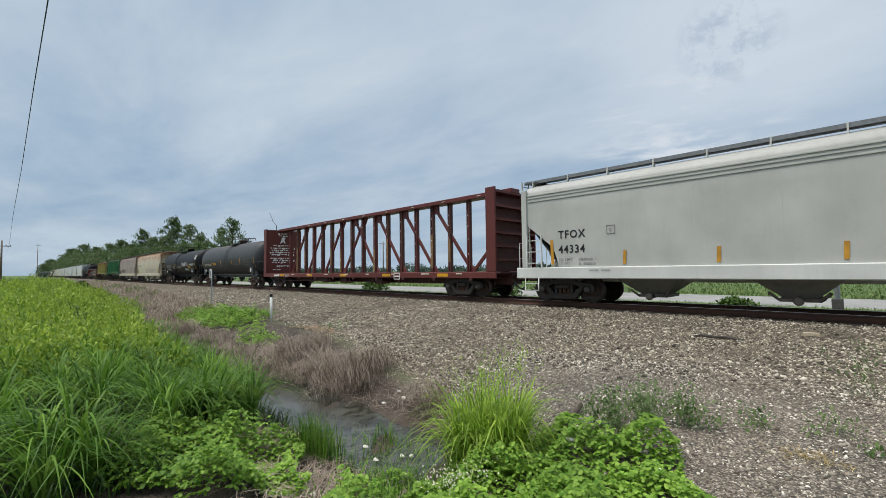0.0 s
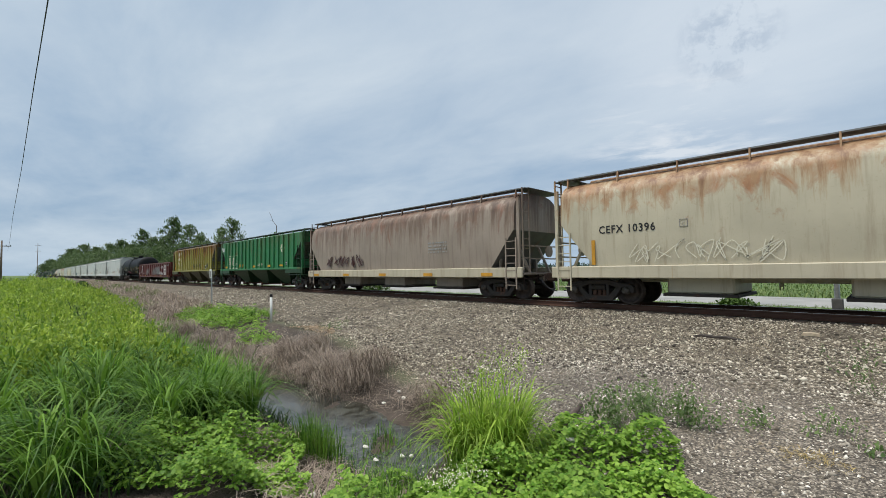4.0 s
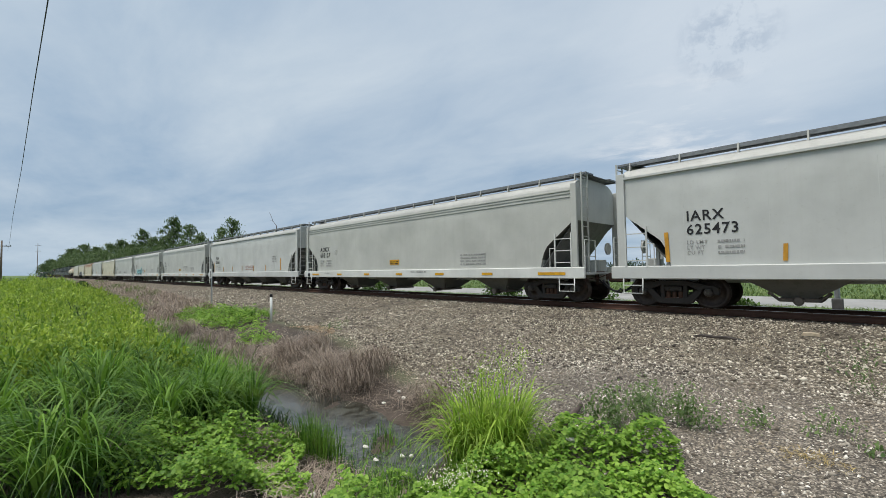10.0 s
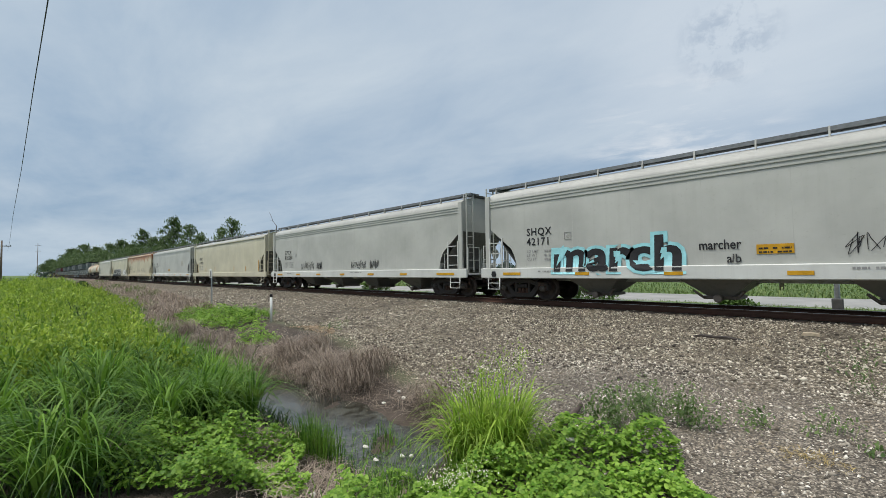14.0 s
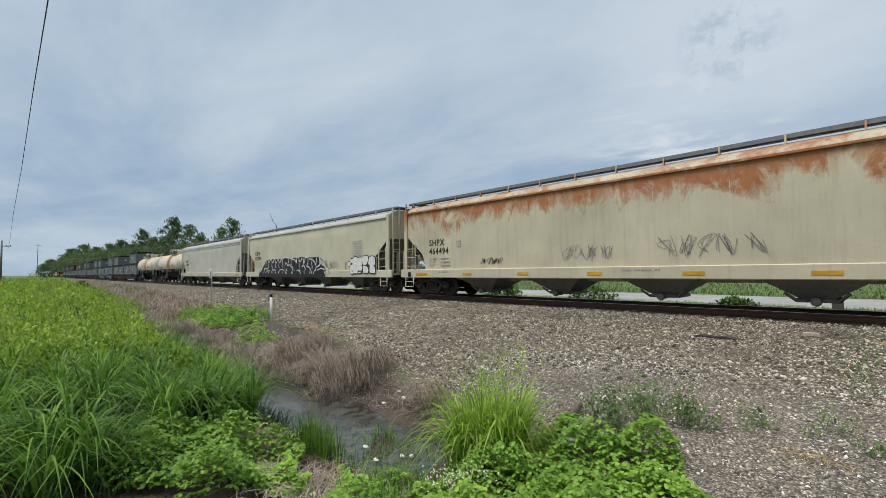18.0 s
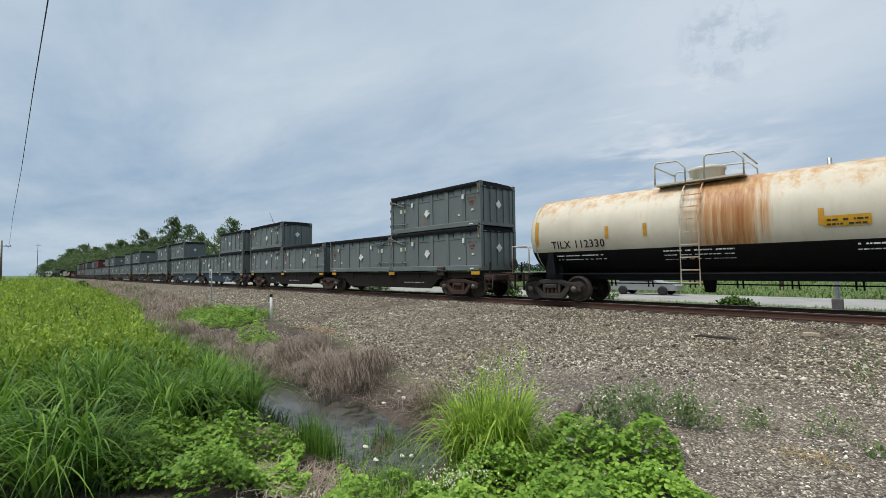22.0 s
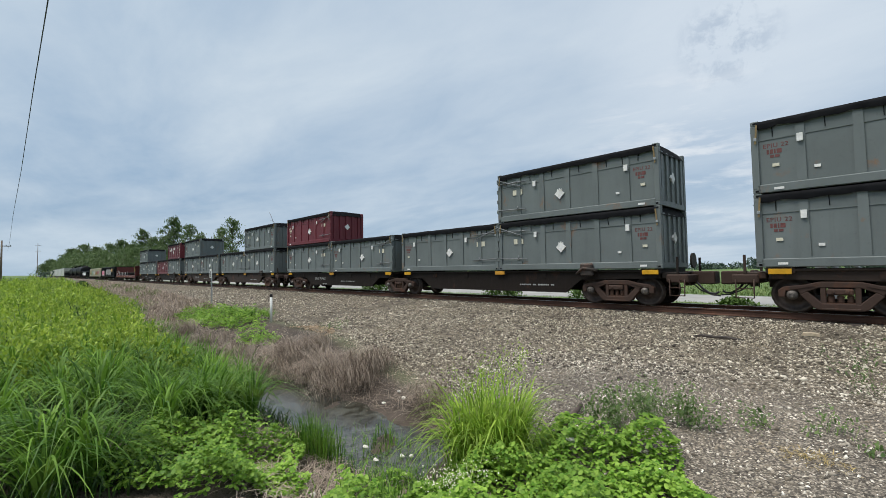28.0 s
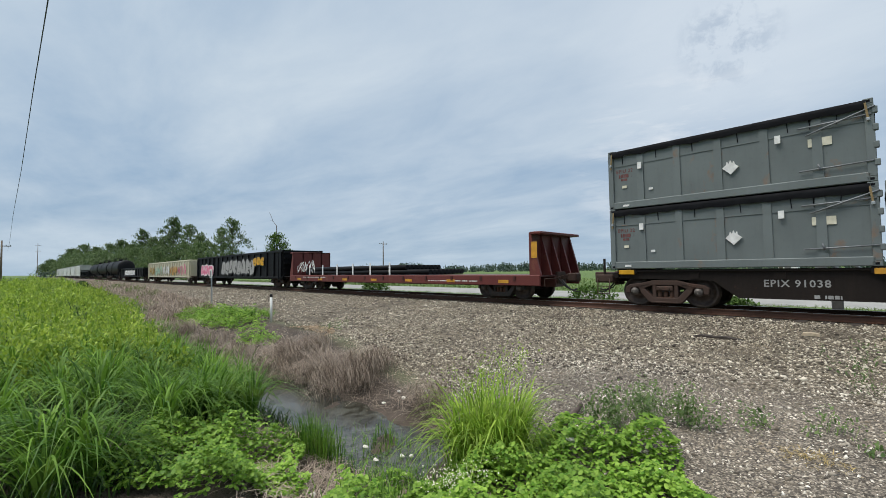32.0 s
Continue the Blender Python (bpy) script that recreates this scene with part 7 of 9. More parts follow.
patch("reflector", -7.0, -6.88, 1.55, 2.5, RY - 0.09, M["ochre"], OLIVE, "ochre vertical reflector")
patch("placard", 4.75, 5.2, 1.68, 2.0, RY - 0.01, WH, OLIVE, "white placard panel")
patch("placard", 4.80, 4.96, 1.72, 1.96, RY - 0.02, K, OLIVE)
patch("placard", 5.0, 5.16, 1.72, 1.96, RY - 0.02, K, OLIVE)

for i, (a_, b_) in enumerate(((0.6, 1.5), (1.8, 2.7), (3.0, 3.5), (5.6, 6.3))):
    spray(a_, b_, 1.75, 2.25, RY - 0.06, M["letter_black"], M["letter_black"], OLIVE, 64 + i, 3, thick=0.02)
for x in (-6.83, 0.55, 4.2):
    patch("reflector", x, x + 0.1, 1.6, 2.0, RY - 0.09, M["ochre"], OLIVE, "ochre vertical reflector")
# gondolas and flat cars
GYs = -1.545
bm = B()
for k in range(28):
    a, b = k * math.tau / 28, (k + 1) * math.tau / 28
    for r in (0.62, 0.42):
        bar(bm, (7.58 + math.cos(a) * r, -1.645, 1.72 + math.sin(a) * r), (7.58 + math.cos(b) * r, -1.645, 1.72 + math.sin(b) * r), 0.03 if r > 0.5 else 0.02, 0.005, (0, 1, 0))
bar(bm, (7.58, -1.645, 1.34), (7.58, -1.645, 2.1), 0.07, 0.005, (0, 1, 0))
bar(bm, (7.2, -1.645, 1.72), (7.96, -1.645, 1.72), 0.07, 0.005, (0, 1, 0))
part("company_roundel", bm, WH, GON, "white round company mark")
spray(0.1, 4.6, 0.98, 2.2, -1.64, M["spray_grey"], M["letter_grey"], GON, 71, 9, thick=0.05)
spray(-4.6, -2.0, 1.0, 2.0, -1.64, M["spray_grey"], M["spray_grey"], GON, 72, 5, thick=0.04)
spray(4.4, 6.6, 1.0, 1.5, -1.64, WH, WH, GON, 78, 6, thick=0.025)
spray(5.4, 6.5, 1.8, 2.2, -1.64, M["letter_white"], M["letter_white"], GON, 73, 3, thick=0.025)
spray(7.1, 8.3, 0.95, 1.25, -1.64, M["letter_white"], M["letter_white"], GON, 74, 4, thick=0.03)
spray(9.0, 9.9, 2.15, 2.4, -1.64, M["letter_grey"], M["letter_grey"], GON, 75, 4, thick=0.02)
boxed(GON, 8.85, 1.4, 0.3, GYs, WH)
lettering("RNSS", 0.32, -7.8, GYs - 0.1, 2.16, WH, GON, 1.0)
lettering("518161", 0.30, -7.85, GYs - 0.1, 1.80, WH, GON, 0.95)
for w_, z in (("LD LMT", 1.38), ("LT WT", 1.22)):
    lettering(w_, 0.13, -7.8, GYs - 0.1, z, WH, GON, 0.95)
small_print(-7.0, -6.6, 1.39, 2, 0.16, GYs, WH, GON, 3)
spray(-8.0, -6.8, 1.5, 1.78, -1.64, WH, WH, GON, 76, 4, thick=0.009)
spray(-9.9, -9.2, 1.05, 1.5, -1.64, WH, WH, GON, 77, 3, thick=0.012)
for i in range(6):
    patch("reflector", -9.2 + i * 3.5, -8.6 + i * 3.5, 0.84, 0.98, -1.59, M["ochre"], GON, "ochre sill reflector")
spray(-9.0, -5.0, 0.95, 2.0, -1.64, M["pink"], M["letter_white"], BG, 81, 5, thick=0.12)
spray(-2.5, 5.5, 1.0, 2.3, -1.64, M["letter_grey"], K, BG, 82, 8, thick=0.13)
spray(5.2, 7.4, 1.7, 2.4, -1.64, M["yellow"], K, BG, 83, 3, thick=0.12)
for i, c in enumerate((M["gold"], M["mint"], M["letter_white"], M["ochre"], M["pink"])):
    spray(-10 + i * 4.0, -6.2 + i * 4.0, 0.95, 2.2, -1.64, c, M["letter_cream"], TG, 84 + i, 4, thick=0.10)
spray(-6, 4, 0.95, 1.9, -1.64, WH, K, LG, 91, 8, thick=0.12)
spray(-9.0, -6.6, 1.1, 1.9, -1.46, WH, WH, FLAT, 92, 3, thick=0.03)

# company letters on one maroon container, stencils on the container cars
for ob, i, j, tier in CONTAINERS:
    if i == 6 and j == 0 and tier == 1:
        for x0, x1, z0, z1 in ((-1.66, -1.34, 0.98, 1.28), (-1.22, -0.82, 1.0, 1.3), (-0.18, 0.06, 1.06, 1.38), (0.24, 0.64, 1.08, 1.42)):
            patch("company_mark", x0, x1, z0, z1, -1.222, WH, ob, "white company mark as a plain block")
for car in [o for o in RUN if o.name.startswith("container_flat_car")]:
    cx = car.location.x
    words = "EPIX 91566" if abs(cx + 479.95) < 1 else "EPIX 91118" if abs(cx + 591.5) < 1 else "EPIX 91465" if abs(cx + 563.6) < 1 else "EPIX 91038" if abs(cx + 619.3) < 1 else "EPIX"
    for x in ((-9.3, 7.4) if "91566" in words else (-8.9,)):
        if "91566" in words:
            lettering("LD LMT 177000 PER UNIT", 0.13, x + 0.4, -1.074, 0.50, WH, car)
            lettering("LT WT", 0.13, x + 0.4, -1.074, 0.37, WH, car)
        lettering(words, 0.25, x, -1.074, 0.66, WH if abs(cx + 479.95) < 1 else M["letter_grey"], car)
        small_print(x + 1.0, x + 1.5, 0.38, 1, 0.2, -1.074, M["letter_grey"], car, 2)


# ---------------------------------------------------------------- beyond the track
m, nt, b = fresh("worn_concrete_road")
geo = nt.nodes.new("ShaderNodeNewGeometry")
n1, n2 = cloud(nt, geo.outputs["Position"], 0.5, 6), cloud(nt, geo.outputs["Position"], 12.0, 4)
c = mix(nt, ramp(nt, n1, 0.3, 0.7), (0.20, 0.20, 0.19), (0.31, 0.305, 0.29))
put(nt, b.inputs["Base Color"], mix(nt, ramp(nt, n2, 0.5, 0.75, 0, 0.4), c, (0.2, 0.2, 0.195)))
b.inputs["Roughness"].default_value = 0.85
M["road"] = m
bm = B()
cols = [-900, -300, -120, -60, -30, -10, 10, 40, 200]
prof = [(26.6, -0.98), (27.2, -0.79), (31.0, -0.73), (34.8, -0.79), (35.4, -0.98)]
rows = [[bm.verts.new((x, y, z)) for y, z in prof] for x in cols]
for p, q in zip(rows, rows[1:]):
    for i in range(4):
        bm.faces.new((p[i], q[i], q[i + 1], p[i + 1]))
bmesh.ops.recalc_face_normals(bm, faces=bm.faces)
tagged(part("road", bm, M["road"]), "pale concrete highway running beside the railway", "road", kind="structure")


def stand(x, y, r):
    return float(level(x, y)) - 0.02


# crossing signal
sig = thing("crossing_signal", "grey railway crossing mast with crossbuck and red lights", "crossing signal", "", (-1.1, 18.8, stand(-1.1, 18.8, 0)))
bm = B()
lathe(bm, [(0.0, 0.17), (0.06, 0.17), (0.10, 0.10), (0.62, 0.075), (5.2, 0.065), (5.22, 0.03)], "z", (0, 0, 0), 14)
part("mast", bm, M["galv"], sig, "grey metal mast")
bm = B()
box(bm, -0.28, 0.28, -0.28, 0.28, 0.0, 0.16, 0.02)
box(bm, -0.14, 0.14, -0.16, 0.10, 0.16, 0.62, 0.02)
part("base", bm, M["dim"], sig)
for ang, word in ((36, "RAIL   ROAD"), (-42, "CROS   SING")):
    bm = B()
    box(bm, -0.50, 0.50, -0.115, -0.10, -0.09, 0.09, 0.004)
    brd = part("crossbuck_board", bm, M["letter_white"], sig, "white crossbuck board with black letters")
    co, faces = text_mesh(word, 0.13)
    v = np.stack([co[:, 0] - co[:, 0].mean(), np.full(len(co), -0.120), co[:, 1] - 0.06], -1)
    me = bpy.data.meshes.new("words")
    me.from_pydata(v.tolist(), [], faces)
    me.materials.append(M["letter_black"])
    tx = new("words", me)
    tx.parent = brd
    brd.location = (0, 0.182 if ang > 0 else 0.20, 4.58)
    brd.rotation_euler = (0, radians(ang), radians(-8))
bm = B()
for z, y in ((3.46, 0.0), (2.95, -0.1)):
    tube(bm, [(-0.44, y, z), (0.46, y, z)], 0.03, 8)
box(bm, 0.05, 0.80, -0.03, 0.03, 3.73, 3.79)
part("cross_arm", bm, M["galv"], sig)
for x in (-0.39, 0.39):
    bm = B()
    lathe(bm, [(-0.02, 0.28), (0.0, 0.28), (0.015, 0.15)], "y", (x, -0.22, 2.94), 22)
    head = part("light_backplate", bm, M["letter_black"], sig)
    bm = B()
    lathe(bm, [(-0.03, 0.02), (-0.025, 0.13), (-0.005, 0.155)], "y", (x, -0.245, 2.94), 20)
    part("red_lens", bm, M["red_lens"] if x > 0 else M["dark_lens"], head, "glowing red lamp lens" if x > 0 else "unlit dark red lamp lens")
    bm = B()
    lathe(bm, [(-0.10, 0.05), (-0.06, 0.15), (0.08, 0.19), (0.1, 0.20)], "y", (x + 0.05, 0.05, 3.46), 18)
    lathe(bm, [(0.1, 0.24), (0.115, 0.24)], "y", (x + 0.05, 0.02, 3.46), 20)
    part("rear_light", bm, M["steel"], sig, "grey rear housing of a signal light")
bm = B()
box(bm, -0.28, -0.02, -0.16, -0.03, 1.66, 1.9, 0.01)
box(bm, -0.4, 0.3, -0.04, 0.0, 1.92, 1.96)
part("plate_box", bm, M["galv"], sig)

gate = part("gate_mechanism", (lambda b_: (box(b_, -0.52, -0.22, 0.18, 0.55, 1.42, 1.86, 0.03), b_)[1])(B()), M["galv"], sig, "pale grey gate motor box")
bm = B()
tube(bm, [(-0.24, 0.36, 1.66), (0.05, 0.34, 1.80), (0.36, 0.34, 1.74), (0.62, 0.34, 1.52)], [0.05, 0.07, 0.07, 0.045], 8)
part("counterweight_arm", bm, M["galv"], gate)
# assumed shed, a stand-in for a small pale shape of unknown kind
shed = thing("far_shed", "small white shed standing in for a pale shape beyond the highway", "shed", "", (-36.5, 300.0, -0.95))
bm = B()
box(bm, -4.2, 4.2, -4.0, 4.0, 0.0, 4.6, 0.05)
part("wall", bm, M["post_white"], shed)
bm = B()
slab(bm, [(-4.7, 4.6), (4.7, 4.6), (0.0, 6.3)], -4.4, 4.4)
part("roof", bm, M["galv"], shed)
bm = B()
box(bm, -1.4, 1.4, -4.06, -3.98, 0.0, 3.4)
part("door", bm, M["dim"], shed)


def utility_pole(x, y, h, arms, label):
    p = thing("utility_pole", label, "utility pole", "utility poles", (x, y, stand(x, y, 0)))
    bm = B()
    lathe(bm, [(0, 0.17), (h * 0.5, 0.14), (h, 0.10)], "z", (0, 0, 0), 10)
    part("pole", bm, M["wood"], p)
    for k, z in enumerate(arms):
        bm = B()
        box(bm, -0.05, 0.05, -1.1, 1.1, h - z - 0.06, h - z + 0.06)
        arm = part("crossarm", bm, M["wood"], p)
        for dy in (-1.0, -0.5, 0.5, 1.0):
            bm = B()
            lathe(bm, [(0, 0.05), (0.12, 0.06), (0.16, 0.03)], "z", (0, dy, h - z + 0.06), 8)
            part("insulator", bm, M["galv"], arm)
    return p


utility_pole(-300.0, 4.6, 17.5, (1.2, 4.0), "tall weathered timber utility pole with two crossarms")
utility_pole(-81.6, 60.0, 9.0, (0.6,), "timber utility pole beyond the highway")
utility_pole(-6.0, 45.0, 7.2, (0.8, 2.6), "timber utility pole beside the highway")
utility_pole(-100.0, -2.75, 7.0, (0.9,), "timber utility pole in the weedy verge")
bm = B()
tube(bm, [(30, 0.9, 7.2), (0, 0.38, 6.55), (-10.81, 0.19, 6.39), (-16.2, 0.06, 6.45), (-27.6, -0.22, 6.08), (-45, -0.72, 5.6), (-69.8, -1.3, 5.0), (-100, -2.05, 5.3)], 0.011, 5)
tagged(part("overhead_wire", bm, M["cable"]), "thin dark overhead wire", "wire")

post = thing("marker_post", "slim white marker post with a black cap in the gravel", "post", "", (-16.2, 6.7, stand(-16.2, 6.7, 0) - 0.05))
bm = B()
lathe(bm, [(0, 0.045), (0.98, 0.045)], "z", (0, 0, 0), 10)
part("post", bm, M["post_white"], post)
bm = B()
lathe(bm, [(0.98, 0.05), (1.08, 0.05), (1.1, 0.02)], "z", (0, 0, 0), 10)
part("cap", bm, M["letter_black"], post)
sgn = thing("trackside_sign", "small white trackside sign on a thin grey post", "sign", "", (-26.5, 7.6, stand(-26.5, 7.6, 0)))
bm = B()
bar(bm, (0, 0, 0), (-0.12, 0, 2.0), 0.035, 0.03, (0, 1, 0))
part("post", bm, M["galv"], sgn)
bm = B()
box(bm, -0.26, 0.06, -0.06, -0.035, 1.55, 2.05, 0.01)
part("plate", bm, M["letter_white"], sgn)
bm = B()
box(bm, -0.15, -0.05, -0.066, -0.061, 1.62, 1.95)
part("mark", bm, M["letter_black"], sgn)

# a car on the highway
suv = thing("silver_car", "silver car on the highway", "car", "", (0, 32.6, -0.765))
silver = plain("silver_car_paint", (0.42, 0.43, 0.44), 0.3, 0.6, 0.05)
glass = plain("tinted_car_glass", (0.02, 0.022, 0.025), 0.08)
bm = B()
slab(bm, [(-2.2, 0.35), (2.2, 0.35), (2.25, 0.7), (1.9, 0.86), (1.1, 0.92), (-2.1, 0.95), (-2.25, 0.7)], -0.88, 0.88)
slab(bm, [(-2.0, 0.93), (1.05, 0.90), (0.35, 1.42), (-1.5, 1.45)], -0.72, 0.72)
part("body", bm, silver, suv)
for x in (-1.35, 1.4):
    for y in (-0.82, 0.82):
        bm = B()
        lathe(bm, [(-0.11, 0.2), (-0.11, 0.33), (0.11, 0.33), (0.11, 0.2)], "y", (x, y, 0.33), 16)
        part("wheel", bm, M["letter_black"], suv)
for y in (-0.726, 0.722):
    bm = B()
    slab(bm, [(-1.7, 0.98), (0.75, 0.96), (0.3, 1.34), (-1.4, 1.36)], y, y + 0.004)
    part("window", bm, glass, suv)

# ---------------------------------------------------------------- stones
NRG = np.random.default_rng(4)
phi = (1 + 5 ** 0.5) / 2
ICO_V = np.array([(-1, phi, 0), (1, phi, 0), (-1, -phi, 0), (1, -phi, 0), (0, -1, phi), (0, 1, phi), (0, -1, -phi), (0, 1, -phi), (phi, 0, -1), (phi, 0, 1), (-phi, 0, -1), (-phi, 0, 1)]) / 1.9
ICO_F = np.array([(0, 11, 5), (0, 5, 1), (0, 1, 7), (0, 7, 10), (0, 10, 11), (1, 5, 9), (5, 11, 4), (11, 10, 2), (10, 7, 6), (7, 1, 8), (3, 9, 4), (3, 4, 2), (3, 2, 6), (3, 6, 8), (3, 8, 9), (4, 9, 5), (2, 4, 11), (6, 2, 10), (8, 6, 7), (9, 8, 1)])


def stones(name, n, x0, x1, y0, y1, size, label, mat, sink=0.35, keep=None, coarse=False):
    x, y = NRG.uniform(x0, x1, n), NRG.uniform(y0, y1, n)
    g = gravelly(x, y)
    ok = NRG.random(n) < g
    if keep is not None:
        ok &= keep(x, y)
    x, y = x[ok], y[ok]
    n = len(x)
    s = NRG.lognormal(math.log(size), 0.32, n)[:, None, None]
    if coarse:
        base = np.array([(1, 0, 0), (-1, 0, 0), (0, 1, 0), (0, -1, 0), (0, 0, 1), (0, 0, -1)], dtype=float)
        tri = np.array([(0, 2, 4), (2, 1, 4), (1, 3, 4), (3, 0, 4), (2, 0, 5), (1, 2, 5), (3, 1, 5), (0, 3, 5)])
    else:
        base, tri = ICO_V, ICO_F
    v = base[None] * (1 + NRG.normal(0, 0.30, (n, len(base), 1))) + NRG.normal(0, 0.12, (n, len(base), 3))
    v = v * NRG.uniform((0.7, 0.6, 0.38), (1.3, 1.1, 0.75), (n, 3))[:, None, :]
    ang = NRG.uniform(0, math.tau, n)
    c, s_ = np.cos(ang)[:, None], np.sin(ang)[:, None]
    v = np.stack([v[..., 0] * c - v[..., 1] * s_, v[..., 0] * s_ + v[..., 1] * c, v[..., 2] + v[..., 0] * NRG.normal(0, 0.25, n)[:, None]], -1) * s
    zz = level(x, y)
    v += np.stack([x, y, zz], -1)[:, None, :]
    v[..., 2] += (s[:, 0, 0] * (1 - sink) * 0.6 - 0.012)[:, None]
    f = (tri[None] + (np.arange(n) * len(base))[:, None, None]).reshape(-1, 3)
    me = arrays_mesh(name, v.reshape(-1, 3), f)
    me.materials.append(mat)
    return tagged(new(name, me), label, "gravel", kind="stuff")


m, nt, b = fresh("ballast_stone")
geo = nt.nodes.new("ShaderNodeNewGeometry")
cr = nt.nodes.new("ShaderNodeValToRGB")
cr.color_ramp.elements[0].color, cr.color_ramp.elements[1].color = (0.026, 0.021, 0.017, 1), (0.86, 0.82, 0.735, 1)
for p, col in ((0.25, (0.075, 0.064, 0.051, 1)), (0.50, (0.20, 0.175, 0.14, 1)), (0.72, (0.41, 0.37, 0.305, 1)), (0.87, (0.67, 0.63, 0.55, 1))):
    cr.color_ramp.elements.new(p).color = col
nt.links.new(geo.outputs["Random Per Island"], cr.inputs[0])
n1 = cloud(nt, geo.outputs["Position"], 40.0, 4)
c = mix(nt, ramp(nt, n1, 0.45, 0.75, 0, 0.3), cr.outputs[0], (0.14, 0.115, 0.09))
c = mix(nt, ramp(nt, cloud(nt, geo.outputs["Position"], 0.55, 5), 0.50, 0.68, 0, 0.5), c, (0.085, 0.070, 0.055))
c = mix(nt, ramp(nt, cloud(nt, geo.outputs["Position"], 0.8, 3), 0.52, 0.7, 0, 0.2), c, (0.42, 0.34, 0.25))
put(nt, b.inputs["Base Color"], c)
b.inputs["Roughness"].default_value = 0.85
M["stone"] = m
sx = nt.nodes.new("ShaderNodeSeparateXYZ")
nt.links.new(geo.outputs["Position"], sx.inputs[0])
older = calc(nt, "MAXIMUM", ramp(nt, sx.outputs[1], 6.0, 9.0), ramp(nt, sx.outputs[0], -3.5, -6.5))
c = mix(nt, older, c, mix(nt, 1.0, c, (0.85, 0.825, 0.75), "MULTIPLY"))
sandy = calc(nt, "MULTIPLY", ramp(nt, sx.outputs[0], -2.6, -0.6), ramp(nt, sx.outputs[1], 9.0, 6.0))
c = mix(nt, calc(nt, "MULTIPLY", calc(nt, "MULTIPLY", sandy, ramp(nt, cloud(nt, geo.outputs["Position"], 1.1, 4), 0.35, 0.6)), 0.4), c, (0.47, 0.385, 0.275))
put(nt, b.inputs["Base Color"], c)
stones("gravel_near", 88000, -5.5, 1.0, 1.8, 8.0, 0.0112, "small pale and brown gravel stones", m, sink=0.1, coarse=True)
stones("gravel_shoulder", 112000, -14, 1.0, 5.0, 14.0, 0.0185, "crushed brown and pale ballast stones", m, sink=0.15, keep=lambda x, y: (y > 7.0) | (x < -5.0), coarse=True)
stones("fine_gravel", 4500, -4.2, 0.8, 1.8, 7.5, 0.0125, "larger stones among the gravel", m, coarse=True)
stones("gravel_far", 34000, -45, -12, 5.5, 14.1, 0.026, "crushed ballast stones down the line", m, coarse=True)
m2, nt, b = fresh("ochre_stone")
geo = nt.nodes.new("ShaderNodeNewGeometry")
put(nt, b.inputs["Base Color"], mix(nt, geo.outputs["Random Per Island"], (0.22, 0.15, 0.09), (0.52, 0.40, 0.27)))
b.inputs["Roughness"].default_value = 0.9
stones("ochre_gravel", 6000, -14.4, -10.6, 5.0, 7.2, 0.024, "ochre stones heaped beside the white post", m2, sink=-1.0, keep=lambda x, y: ((x + 12.7) / 1.5) ** 2 + ((y - 6.15) / 0.85) ** 2 < 1, coarse=True)
stones("gravel_beyond", 5000, -14, 1.5, 15.9, 19.6, 0.045, "dark ballast stones beyond the track", m, coarse=True)
stones("gravel_bed", 6000, -22, 1.5, 14.3, 15.5, 0.04, "ballast stones between the rails", m, coarse=True)

# ---------------------------------------------------------------- grass and weeds
def blades(name, roots, height, lean, bend, width, mat, label, segs=5, category="grass", kind="stuff"):
    """Arching blades: roots (n, 3), height, lean and bend per blade, way of lean random unless given."""
    n = len(roots)
    ang = lean[1] if isinstance(lean, tuple) else NRG.uniform(0, math.tau, n)
    ln = lean[0] if isinstance(lean, tuple) else lean
    d = np.stack([np.cos(ang), np.sin(ang)], -1)
    side = np.stack([-d[:, 1], d[:, 0], np.zeros(n)], -1)
    pts, t = [], np.linspace(0, 1, segs + 1)
    arch = np.clip(1.7 * bend / np.maximum(height, 0.05), 0, 1.55)
    for k in t:
        out = ln * k + bend * k ** 1.6
        up = height * ((1 + 0.9 * arch) * k - 1.3 * arch * k ** 2.2)
        c = np.stack([roots[:, 0] + d[:, 0] * out, roots[:, 1] + d[:, 1] * out, roots[:, 2] + up], -1)
        wd = (width * (1 - k ** 2.2) * (0.55 + 0.45 * min(1, k * 4)))[:, None] + 0.0006
        pts += [c - side * wd, c + side * wd]
    v = np.stack(pts, 1)
    m_ = 2 * (segs + 1)
    q = np.array([(2 * i, 2 * i + 1, 2 * i + 3, 2 * i + 2) for i in range(segs)])
    f = (q[None] + (np.arange(n) * m_)[:, None, None]).reshape(-1, 4)
    me = arrays_mesh(name, v.reshape(-1, 3), f, True)
    me.materials.append(mat)
    return tagged(new(name, me), label, category, kind=kind)


def roots_at(x, y, dz=-0.02):
    return np.stack([x, y, level(x, y) + dz], -1)


